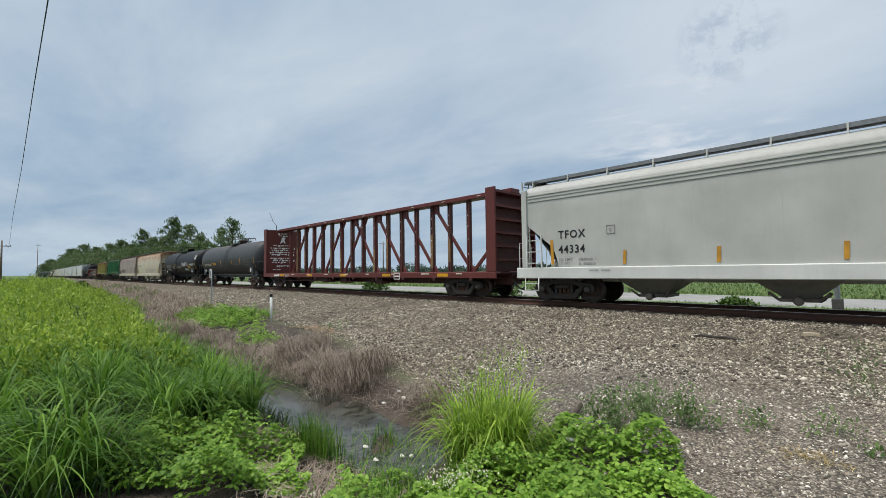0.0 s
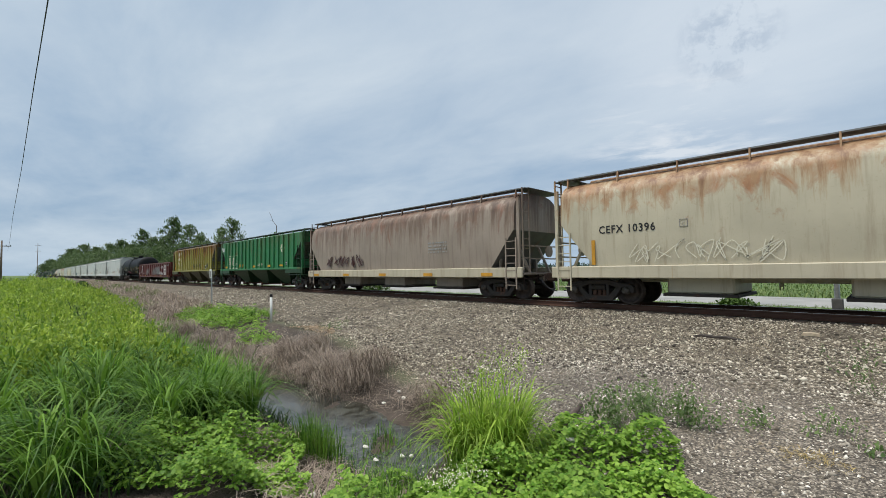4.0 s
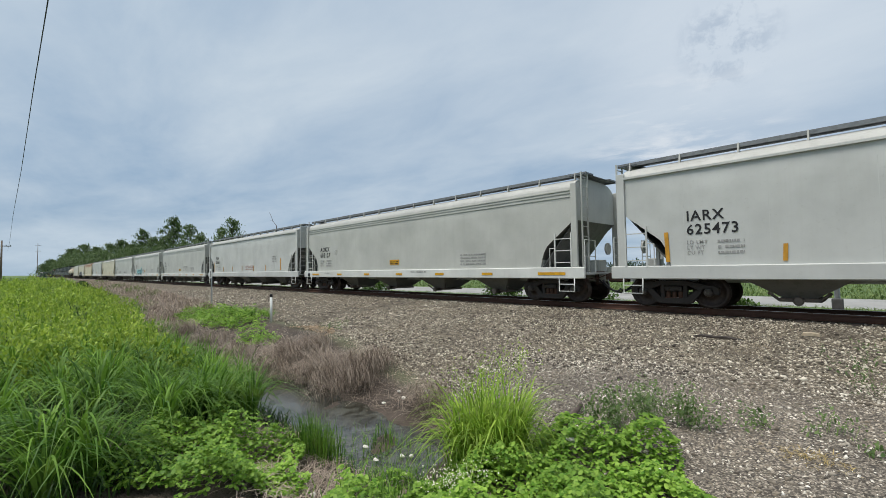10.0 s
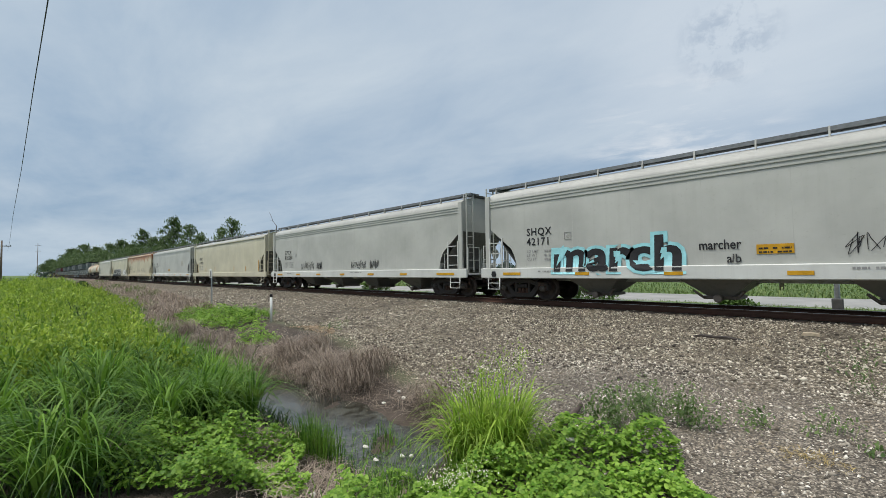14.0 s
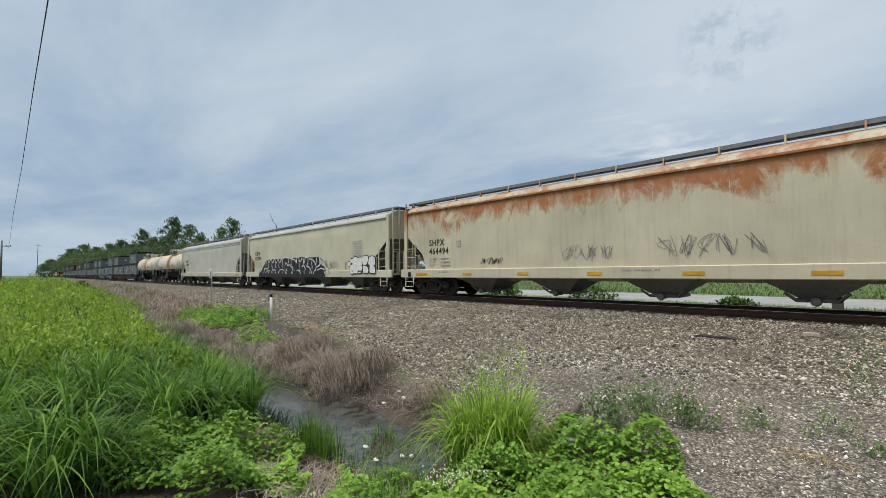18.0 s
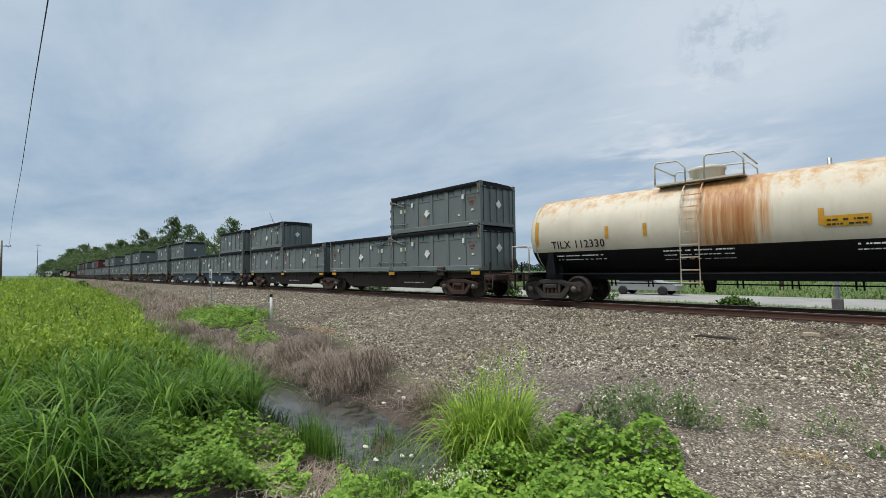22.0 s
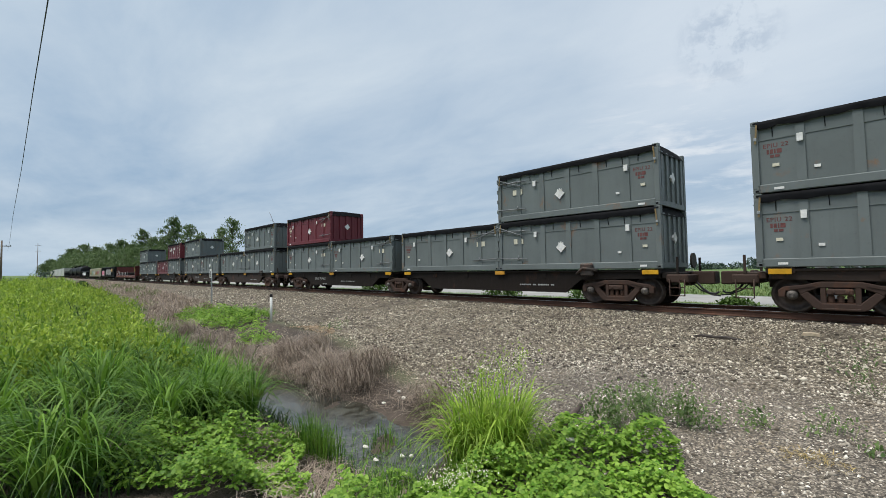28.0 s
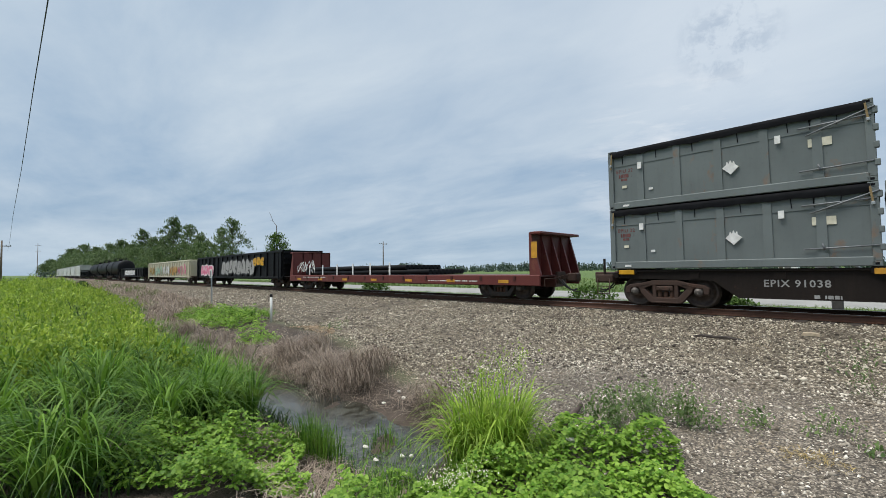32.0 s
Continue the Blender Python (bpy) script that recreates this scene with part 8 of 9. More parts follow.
def leaves(name, pos, normal_up, size, mat, label, lobes=3, category="weeds", kind="stuff", droop=0.35, slim=1.0):
    """Leaves of three round leaflets (or one) at pos, each facing roughly up."""
    n = len(pos)
    yaw = NRG.uniform(0, math.tau, n)
    tilt = NRG.normal(0, normal_up, (n, 2))
    shape = np.array([(0, 0), (0.28, -0.40), (0.78, -0.44), (1.0, 0), (0.78, 0.44), (0.28, 0.40)])
    vs, fs = [], []
    for l in range(lobes):
        a = yaw + (l - (lobes - 1) / 2) * (2.0 if lobes == 3 else 0)
        ca, sa = np.cos(a)[:, None], np.sin(a)[:, None]
        px, py = shape[None, :, 0] * size[:, None], shape[None, :, 1] * size[:, None] * slim
        x, y = px * ca - py * sa, px * sa + py * ca
        z = x * tilt[:, :1] + y * tilt[:, 1:] - droop * (shape[None, :, 0] ** 2) * size[:, None] + 0.12 * np.abs(py)
        vs.append(np.stack([pos[:, :1] + x, pos[:, 1:2] + y, pos[:, 2:] + z], -1))
    v = np.concatenate([k.reshape(-1, 3) for k in vs])
    tri = np.array([(0, 1, 2, 3), (0, 3, 4, 5)])
    f = (tri[None] + (np.arange(n * lobes) * 6)[:, None, None]).reshape(-1, 4)
    me = arrays_mesh(name, v, f)
    me.materials.append(mat)
    return tagged(new(name, me), label, category, kind=kind)


G_TALL = leafy("tall_grass_blade", (0.034, 0.115, 0.010), (0.24, 0.43, 0.055), tip=(0.35, 0.48, 0.11))
# grass green darkened to stand for the shade low among the blades
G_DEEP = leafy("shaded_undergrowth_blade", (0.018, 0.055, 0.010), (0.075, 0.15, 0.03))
G_CLUMP = leafy("bright_grass_blade", (0.14, 0.28, 0.018), (0.42, 0.58, 0.085), tip=(0.48, 0.52, 0.18))
G_FIELD = leafy("field_weed_leaf", (0.11, 0.225, 0.02), (0.47, 0.60, 0.08), tip=(0.54, 0.60, 0.15))
G_LEAF = leafy("clover_like_leaf", (0.10, 0.24, 0.02), (0.37, 0.56, 0.09))
G_FAR = leafy("meadow_blade", (0.11, 0.18, 0.05), (0.24, 0.30, 0.11))
G_DRY = leafy("dead_reed_blade", (0.17, 0.128, 0.10), (0.56, 0.465, 0.37), glow=0.2)
G_TREE = leafy("tree_leaf", (0.05, 0.10, 0.035), (0.18, 0.25, 0.095), glow=0.35)
G_VINE = leafy("vine_leaf", (0.04, 0.09, 0.014), (0.115, 0.20, 0.035), glow=0.25)
# bluish tint is distance haze, put into the leaf colour
G_WOODS = leafy("far_woods_leaf", (0.040, 0.072, 0.055), (0.085, 0.125, 0.09), glow=0.25)
G_WEED = leafy("dull_weed_leaf", (0.085, 0.155, 0.05), (0.20, 0.29, 0.09))

# fountain-shaped clumps of tall grass on the bank nearest the camera
def hum(x, y, f, z=0.0):
    return np.array([noise.noise((float(p) * f, float(q) * f, z)) for p, q in zip(x, y)])


def fountain(name, cl, per, tall, reach, wide, mat, label, tight=0.07, segs=8):
    """Clumps whose blades rise together and arch outwards all round."""
    cl = np.array(cl)
    n = len(cl) * per
    ang = NRG.uniform(0, math.tau, n)
    r = np.abs(NRG.normal(0, tight, n))
    x, y = np.repeat(cl[:, 0], per) + np.cos(ang) * r, np.repeat(cl[:, 1], per) + np.sin(ang) * r
    size = np.repeat(NRG.uniform(0.75, 1.2, len(cl)), per)
    u = NRG.random(n)
    h = size * NRG.uniform(tall[0], tall[1], n) * (0.65 + 0.45 * u)
    bend = size * NRG.uniform(reach[0], reach[1], n) * (1.15 - 0.6 * u)
    ob = blades(name, roots_at(x, y), h, (NRG.uniform(0.02, 0.16, n), ang + NRG.normal(0, 0.35, n)), bend, NRG.uniform(wide[0], wide[1], n), mat, label, segs)
    return ob


cl = []
for k in range(104):
    a = NRG.uniform(4.6, 10.5)
    y = NRG.uniform(-1.6, 2.75) - 0.03 * max(0, a - 8)
    if (y > 0.55 and a < 5.6) or (y > 0.9 and a < 6.2):
        continue
    cl.append((-a, y))
cl += [(-4.75, 0.15), (-5.15, 0.35), (-6.5, 1.9), (-6.9, 2.35), (-7.6, 2.5), (-8.3, 2.5), (-5.9, 1.2), (-6.3, 1.35)]
fountain("tall_grass", cl, 74, (0.55, 0.98), (0.3, 0.85), (0.006, 0.0135), G_TALL, "tall arching dark green grass in fountain-shaped clumps")

# field of bright weeds behind, in lumps with darker gaps
n = 27000
a = 8.3 + 60 * NRG.random(n) ** 1.7
edge = np.interp(a, [8, 12, 22, 40, 100], [2.3, 2.7, 3.6, 5.2, 7.5])
y = edge - (edge + 9 + a * 0.25) * NRG.random(n) ** 1.2
x = -a
lump = 0.5 + 0.85 * hum(x, y, 0.9) + 0.6 * hum(x, y, 2.1, 4) + 0.35 * hum(x, y, 0.22, 8)
ok = (NRG.random(n) < np.clip(0.25 + 1.1 * lump, 0.12, 1)) & (y < edge - 0.4 * (1 - lump))
x, y, a, lump = x[ok], y[ok], a[ok], lump[ok]
n = len(x)
hh = np.clip(0.08 + 1.05 * lump, 0.10, 1.3) * NRG.uniform(0.75, 1.12, n)
pos, siz = [], []
base = roots_at(x, y)
for k in range(7):
    t = 0.3 + 0.7 * k / 6
    an = NRG.uniform(0, math.tau, n)
    r = NRG.uniform(0.01, 0.15, n) * (1.25 - 0.9 * t)
    pos.append(np.stack([x + np.cos(an) * r, y + np.sin(an) * r, base[:, 2] + hh * t], -1))
    siz.append(NRG.uniform(0.032, 0.072, n) * (1.25 - 0.6 * t) * (1 + a / 30))
leaves("field_weeds", np.concatenate(pos), 1.1, np.concatenate(siz) * 0.95, G_FIELD, "dense green weeds of the field in uneven lumps", 1, droop=0.1, slim=0.62)
n = 9000
a = 18 + 150 * NRG.random(n) ** 1.6
edge = np.interp(a, [8, 12, 22, 40, 100], [2.4, 2.9, 3.9, 5.6, 7.6])
y = edge - (edge + 8 + a * 0.3) * NRG.random(n)
blades("meadow_grass", roots_at(-a, y), NRG.uniform(0.25, 0.6, n) * (1 + a / 230), NRG.uniform(0.02, 0.15, n), NRG.uniform(0.03, 0.2, n), NRG.uniform(0.006, 0.012, n) * (1 + a / 40), G_FAR, "long meadow grass", 3)
n = 4500
a = 8.2 + 45 * NRG.random(n) ** 1.9
edge = np.interp(a, [8, 12, 22, 40, 100], [2.4, 2.8, 3.6, 5.2, 7.5])
y = edge - (edge + 9 + a * 0.25) * NRG.random(n) ** 1.2
lump = 0.5 + 0.85 * hum(-a, y, 0.9) + 0.6 * hum(-a, y, 2.1, 4)
blades("field_stems", roots_at(-a, y), np.clip(0.2 + 0.7 * lump, 0.15, 1.1) * NRG.uniform(0.6, 1.15, n), NRG.uniform(0.01, 0.12, n), NRG.uniform(0.0, 0.16, n), NRG.uniform(0.004, 0.008, n) * (1 + a / 25), G_FIELD, "upright weed stems of the field", 3)
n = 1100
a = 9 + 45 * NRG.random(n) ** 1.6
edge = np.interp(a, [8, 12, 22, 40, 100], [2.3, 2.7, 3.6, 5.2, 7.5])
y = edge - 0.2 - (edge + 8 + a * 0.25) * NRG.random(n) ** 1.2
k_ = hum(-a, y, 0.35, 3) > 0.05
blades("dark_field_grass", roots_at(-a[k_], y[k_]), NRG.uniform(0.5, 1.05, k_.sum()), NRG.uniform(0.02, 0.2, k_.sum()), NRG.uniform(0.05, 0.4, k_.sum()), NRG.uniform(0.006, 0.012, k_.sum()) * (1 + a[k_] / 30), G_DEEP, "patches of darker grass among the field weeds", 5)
# rank grass along the field's edge above the ditch, dry stalks among it
a = 9.5 + 60 * NRG.random(170) ** 1.4
y = np.interp(a, [8, 12, 22, 40, 100], [2.4, 2.8, 3.7, 5.3, 7.5]) + NRG.normal(0, 0.35, 170)
fountain("edge_grass", np.stack([-a, y], -1), 34, (0.4, 0.8), (0.1, 0.5), (0.008, 0.016), G_TALL, "rank grass along the edge of the field", 0.12, 5)
# thin short grass behind the camera
n = 5000
x, y = NRG.uniform(-9, 10, n), -0.6 - 9 * NRG.random(n) ** 1.2
blades("short_grass", roots_at(x, y), NRG.uniform(0.04, 0.16, n), NRG.uniform(0.01, 0.06, n), NRG.uniform(0.01, 0.08, n), NRG.uniform(0.003, 0.006, n), G_TALL, "thin short grass on trodden earth", 3)
# short undergrowth below the tall grass, its shade put into the blade colour
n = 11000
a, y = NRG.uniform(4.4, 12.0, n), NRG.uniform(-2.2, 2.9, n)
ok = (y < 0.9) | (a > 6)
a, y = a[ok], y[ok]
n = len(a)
blades("undergrowth", roots_at(-a, y), NRG.uniform(0.10, 0.36, n), NRG.uniform(0.01, 0.1, n), NRG.uniform(0.03, 0.25, n), NRG.uniform(0.005, 0.010, n), G_DEEP, "short undergrowth on the bank, coloured dark for shade", 4)

# low leafy ground cover
def cover(name, n, inside, x0, x1, y0, y1, hgt, size, mat, label):
    x, y = NRG.uniform(x0, x1, n), NRG.uniform(y0, y1, n)
    ok = inside(x, y)
    x, y = x[ok], y[ok]
    lump = np.array([noise.noise((float(p) * 2.1, float(q) * 2.1, 2)) for p, q in zip(x, y)])
    z = level(x, y) + NRG.uniform(0.05, 1.0, len(x)) ** 0.6 * hgt * np.clip(0.7 + 1.7 * lump, 0.1, 1.9)
    return leaves(name, np.stack([x, y, z], -1), 0.28, NRG.uniform(0.6, 1.25, len(x)) * size, mat, label, 3)


def blob(cx, cy, rx, ry, seed=0):
    return lambda x, y: ((x - cx) / rx) ** 2 + ((y - cy) / ry) ** 2 + 0.45 * np.sin(x * 5.1 + seed) * np.sin(y * 4.3 + seed * 2) < 1


cover("ground_cover_bank", 12500, blob(-4.85, 1.4, 1.2, 0.85, 1), -6.4, -3.2, 0.2, 2.6, 0.26, 0.032, G_LEAF, "low round-leaved green ground cover on the bank")
cover("ground_cover_gravel", 13000, blob(-2.12, 3.2, 1.12, 1.1, 3), -3.6, -0.6, 1.9, 4.6, 0.25, 0.033, G_LEAF, "bright green leafy vine creeping over gravel")
cover("ground_cover_edge", 2400, blob(-2.75, 2.35, 0.9, 0.6, 5), -3.9, -1.7, 1.5, 3.1, 0.2, 0.031, G_LEAF, "low green leaves at the ditch edge")
cover("green_patch", 9000, blob(-20.5, 6.0, 4.2, 1.0, 2), -26, -15, 4.4, 7.4, 0.34, 0.055, G_LEAF, "patch of bright green creeper beside the ballast")

cover("creeper_patch", 1500, blob(-13.6, 5.2, 1.3, 0.5, 6), -15.6, -11.8, 4.5, 6.0, 0.3, 0.05, G_LEAF, "small green creeper below the white post")
fountain("patch_grass", [(-18.6 + 1.6 * math.sin(k * 2.1) - 0.12 * k, 7.0 + 0.35 * math.cos(k * 1.3)) for k in range(22)], 30, (0.25, 0.5), (0.1, 0.35), (0.006, 0.012), G_TALL, "short green grass beside the ballast", 0.15, 5)
# the bright clump of grass at the ditch end
fountain("grass_clump", [(-2.98 + 0.30 * math.cos(k * 2.4) * (k / 13) ** 0.5, 3.55 + 0.34 * math.sin(k * 2.4) * (k / 13) ** 0.5) for k in range(14)], 56, (0.62, 1.12), (0.25, 0.72), (0.0065, 0.0135), G_CLUMP, "tall bright green grass clump with arching blades", 0.09)
n = 1300
k = NRG.integers(0, 70, n)
sx, sy, sh = NRG.normal(-2.95, 0.22, 70), NRG.normal(3.55, 0.24, 70), NRG.uniform(0.95, 1.28, 70)
pos = np.stack([sx[k] + NRG.normal(0, 0.035, n), sy[k] + NRG.normal(0, 0.035, n), level(sx[k], sy[k]) + sh[k] * NRG.uniform(0.72, 1.0, n)], -1)
leaves("seed_heads", pos, 0.9, NRG.uniform(0.008, 0.016, n), G_CLUMP, "pale seed heads above the grass clump", 1)

# dead reeds along the ditch: drooping clumps and flattened stalks
ok_reed = lambda a_, y_: not (11.5 < a_ < 25 and y_ > 4.75)
cl = np.array([(-a_, y_) for a_, y_ in zip(NRG.uniform(6.7, 11.0, 46), NRG.normal(4.75, 0.36, 46))] + [(-a_, y_) for a_, y_ in zip(NRG.uniform(5.0, 6.5, 4), NRG.normal(5.0, 0.1, 4))] + [(-a_, y_ + 0.03 * a_) for a_, y_ in zip(10 + 40 * NRG.random(150) ** 1.3, NRG.normal(4.1, 0.75, 150)) if ok_reed(a_, y_ + 0.03 * a_)])
per = 80
ang = NRG.normal(-1.7, 1.0, len(cl))
x = np.repeat(cl[:, 0], per) + NRG.normal(0, 0.13, len(cl) * per)
y = np.repeat(cl[:, 1], per) + NRG.normal(0, 0.13, len(cl) * per)
n = len(x)
u = NRG.random(n)
tall = np.repeat(NRG.uniform(0.3, 0.75, len(cl)), per)
blades("dead_reeds", roots_at(x, y), tall * NRG.uniform(0.55, 1.15, n), (NRG.uniform(0.02, 0.22, n), np.repeat(ang, per) + NRG.normal(0, 0.7, n)), tall * NRG.uniform(0.3, 1.4, n) * (1.1 - 0.7 * u), NRG.uniform(0.0016, 0.0036, n) * (1 - x / 20), G_DRY, "drooping grey-brown dead reeds along the ditch", 6)
n = 16000
a = 24 + 110 * NRG.random(n) ** 1.5
lo, hi = np.interp(a, [24, 40, 100, 140], [3.6, 5.2, 7.6, 8.6]), np.interp(a, [24, 40, 100, 140], [7.0, 8.6, 11.4, 12.2])
y = lo + (hi - lo) * NRG.random(n) ** 1.15
blades("far_dead_reeds", roots_at(-a, y), NRG.uniform(0.2, 0.6, n), NRG.uniform(0.02, 0.2, n), NRG.uniform(0.05, 0.4, n), NRG.uniform(0.004, 0.008, n) * (1 + a / 30), G_DRY, "grey-brown dead weeds along the line", 3)
n = 2500
a = 30 + 90 * NRG.random(n) ** 1.3
y = np.interp(a, [24, 40, 100, 140], [5.2, 7.4, 10.2, 11.0]) + NRG.normal(0, 0.5, n)
k_ = hum(-a, y, 0.12, 6) > 0.0
blades("far_green_tufts", roots_at(-a[k_], y[k_]), NRG.uniform(0.3, 0.75, k_.sum()), NRG.uniform(0.02, 0.2, k_.sum()), NRG.uniform(0.05, 0.3, k_.sum()), NRG.uniform(0.006, 0.01, k_.sum()) * (1 + a[k_] / 30), G_FAR, "scattered green tufts along the line", 3)
n = 15000
a = 3.6 + 32 * NRG.random(n) ** 1.5
y = 4.0 + 0.045 * np.clip(a - 11, 0, 90) + NRG.normal(0, 1, n) * np.interp(a, [5, 9, 20, 40], [0.5, 0.8, 1.0, 1.0])
ok = (y > np.interp(a, [5, 12, 40], [2.7, 2.6, 4.0])) & ((a > 9.5) | (y > 4.3))
a, y = a[ok], y[ok]
n = len(a)
blades("flattened_stalks", roots_at(-a, y, 0.01), NRG.uniform(0.01, 0.12, n), NRG.uniform(0.1, 0.5, n), NRG.uniform(0.0, 0.08, n), NRG.uniform(0.0018, 0.0038, n) * (1 + a / 22), G_DRY, "flattened brown stalks on the ditch side", 3)
n = 6500
a = 2.2 + 5.5 * NRG.random(n)
y = np.minimum(np.interp(a, [2, 4, 8], [2.0, 2.1, 2.2]) + NRG.normal(0, 0.4, n), 2.75)
blades("dry_litter", roots_at(-a, y, 0.0), NRG.uniform(0.01, 0.09, n), NRG.uniform(0.05, 0.25, n), NRG.uniform(0.0, 0.1, n), NRG.uniform(0.002, 0.004, n), G_DRY, "flattened dry stalks on the mud", 3)

# green reeds standing in and by the water
for nm, cx, cy, sx_, sy_, n, hgt in (("water_reeds", -4.95, 2.62, 0.22, 0.14, 520, 0.50), ("water_reeds", -4.6, 3.45, 0.35, 0.22, 260, 0.24), ("water_reeds", -3.9, 3.0, 0.45, 0.3, 420, 0.22), ("water_reeds", -3.15, 2.35, 0.35, 0.25, 420, 0.26)):
    x, y = NRG.normal(cx, sx_, n), NRG.normal(cy, sy_, n)
    blades(nm, roots_at(x, y), hgt * NRG.uniform(0.5, 1.15, n), NRG.uniform(0.01, 0.12, n), NRG.uniform(0.0, 0.12, n), NRG.uniform(0.0025, 0.005, n), G_TALL, "thin green reeds by the ditch water", 4)

# sparse weeds on the gravel
for cx, cy, r, n, hgt in ((-1.9, 4.95, 0.34, 900, 0.42), (-1.5, 5.1, 0.22, 300, 0.30), (-0.94, 5.45, 0.22, 180, 0.18), (-0.27, 7.4, 0.20, 200, 0.62), (-0.36, 5.8, 0.2, 110, 0.22), (-0.12, 5.3, 0.16, 90, 0.12), (-12.0, 6.9, 0.4, 300, 0.30), (-2.1, 4.5, 0.34, 800, 0.42)):
    stems = max(8, n // 30)
    sx, sy, an, ln = NRG.normal(cx, r * 0.5, stems), NRG.normal(cy, r * 0.5, stems), NRG.uniform(0, math.tau, stems), NRG.uniform(0.1, 0.55, stems) * hgt
    sh = hgt * NRG.uniform(0.5, 1.1, stems)
    blades("gravel_weed", roots_at(sx, sy), sh, (ln, an), np.full(stems, 0.02), np.full(stems, 0.0022), G_WEED, "sparse dull green weed growing in gravel", 3, "weed")
    k, t = NRG.integers(0, stems, n), NRG.uniform(0.2, 1.05, n)
    pos = np.stack([sx[k] + np.cos(an[k]) * ln[k] * t, sy[k] + np.sin(an[k]) * ln[k] * t, level(sx[k], sy[k]) + sh[k] * t], -1) + NRG.normal(0, 0.04, (n, 3))
    leaves("gravel_weed_leaves", pos, 0.8, NRG.uniform(0.02, 0.042, n), G_WEED, "small leaves of a gravel weed", 1, "weed", slim=0.5)
n = 200
x, y = NRG.normal(-0.5, 0.12, n), NRG.normal(4.94, 0.1, n)
blades("straw_tuft", roots_at(x, y), NRG.uniform(0.02, 0.07, n), NRG.uniform(0.02, 0.1, n), NRG.uniform(0, 0.05, n), NRG.uniform(0.002, 0.004, n), leafy("straw_blade", (0.42, 0.32, 0.13), (0.55, 0.43, 0.2)), "tuft of yellow straw on gravel", 3)
# white-flowering weed by the ditch
n = 420
x, y = NRG.normal(-2.5, 0.16, n), NRG.normal(2.55, 0.15, n)
leaves("white_flowers", np.stack([x, y, level(x, y) + NRG.uniform(0.16, 0.34, n)], -1), 0.6, NRG.uniform(0.007, 0.013, n), M["letter_cream"], "tiny white flowers on a weed", 1, "flowers")

# verge beyond the track
n = 17000
a = -2 + 75 * NRG.random(n) ** 1.4
y = 19.6 + 7.0 * NRG.random(n)
blades("verge_grass", roots_at(-a, y), NRG.uniform(0.08, 0.28, n), NRG.uniform(0.02, 0.15, n), NRG.uniform(0.05, 0.2, n), NRG.uniform(0.008, 0.016, n), G_FAR, "rough green verge beyond the track", 3)
n = 15000
a = -5 + 110 * NRG.random(n) ** 1.3
y = 35.5 + 48 * NRG.random(n) ** 1.7
blades("far_verge_grass", roots_at(-a, y), NRG.uniform(0.15, 0.5, n), NRG.uniform(0.02, 0.15, n), NRG.uniform(0.05, 0.3, n), NRG.uniform(0.03, 0.06, n), G_FAR, "rough green field beyond the highway", 3)


def bush(cx, cy, r, h, n, label):
    ob = thing("bush", label, "bush", "bushes beyond the track", (0, 0, 0))
    th, u = NRG.uniform(0, math.tau, n), NRG.random(n)
    rad = r * NRG.uniform(0.5, 1.0, n) * (1 + 0.25 * np.sin(th * 3 + cx))
    zz = u ** 0.8
    pos = np.stack([cx + np.cos(th) * rad * np.sqrt(1.02 - zz * zz), cy + np.sin(th) * rad * np.sqrt(1.02 - zz * zz) * 0.7, level(np.full(n, cx), np.full(n, cy)) + h * zz], -1)
    l = leaves("foliage", pos, 0.7, NRG.uniform(0.07, 0.14, n), G_VINE, "", 1)
    for k in ("label", "category", "kind"):
        if k in l:
            del l[k]
    l.parent = ob
    bm = B()
    for i in range(5):
        an = i * 1.25
        tube(bm, [(cx, cy, float(level(cx, cy)) - 0.05), (cx + math.cos(an) * r * 0.5, cy + math.sin(an) * r * 0.35, float(level(cx, cy)) + h * 0.7)], [0.03, 0.012], 5)
    part("stems", bm, M["bark"], ob)


bush(-31.0, 21.8, 1.5, 1.25, 1600, "dense green bush on the verge")
bush(-17.2, 22.0, 1.4, 1.25, 1600, "dense green bush on the verge")
bush(-12.5, 24.5, 1.6, 0.9, 1000, "low green bush on the verge")
bush(-90.0, 6.7, 1.5, 1.35, 1500, "round green bush at the edge of the field")
bush(-5.0, 24.0, 0.9, 0.5, 700, "low green bush on the verge")


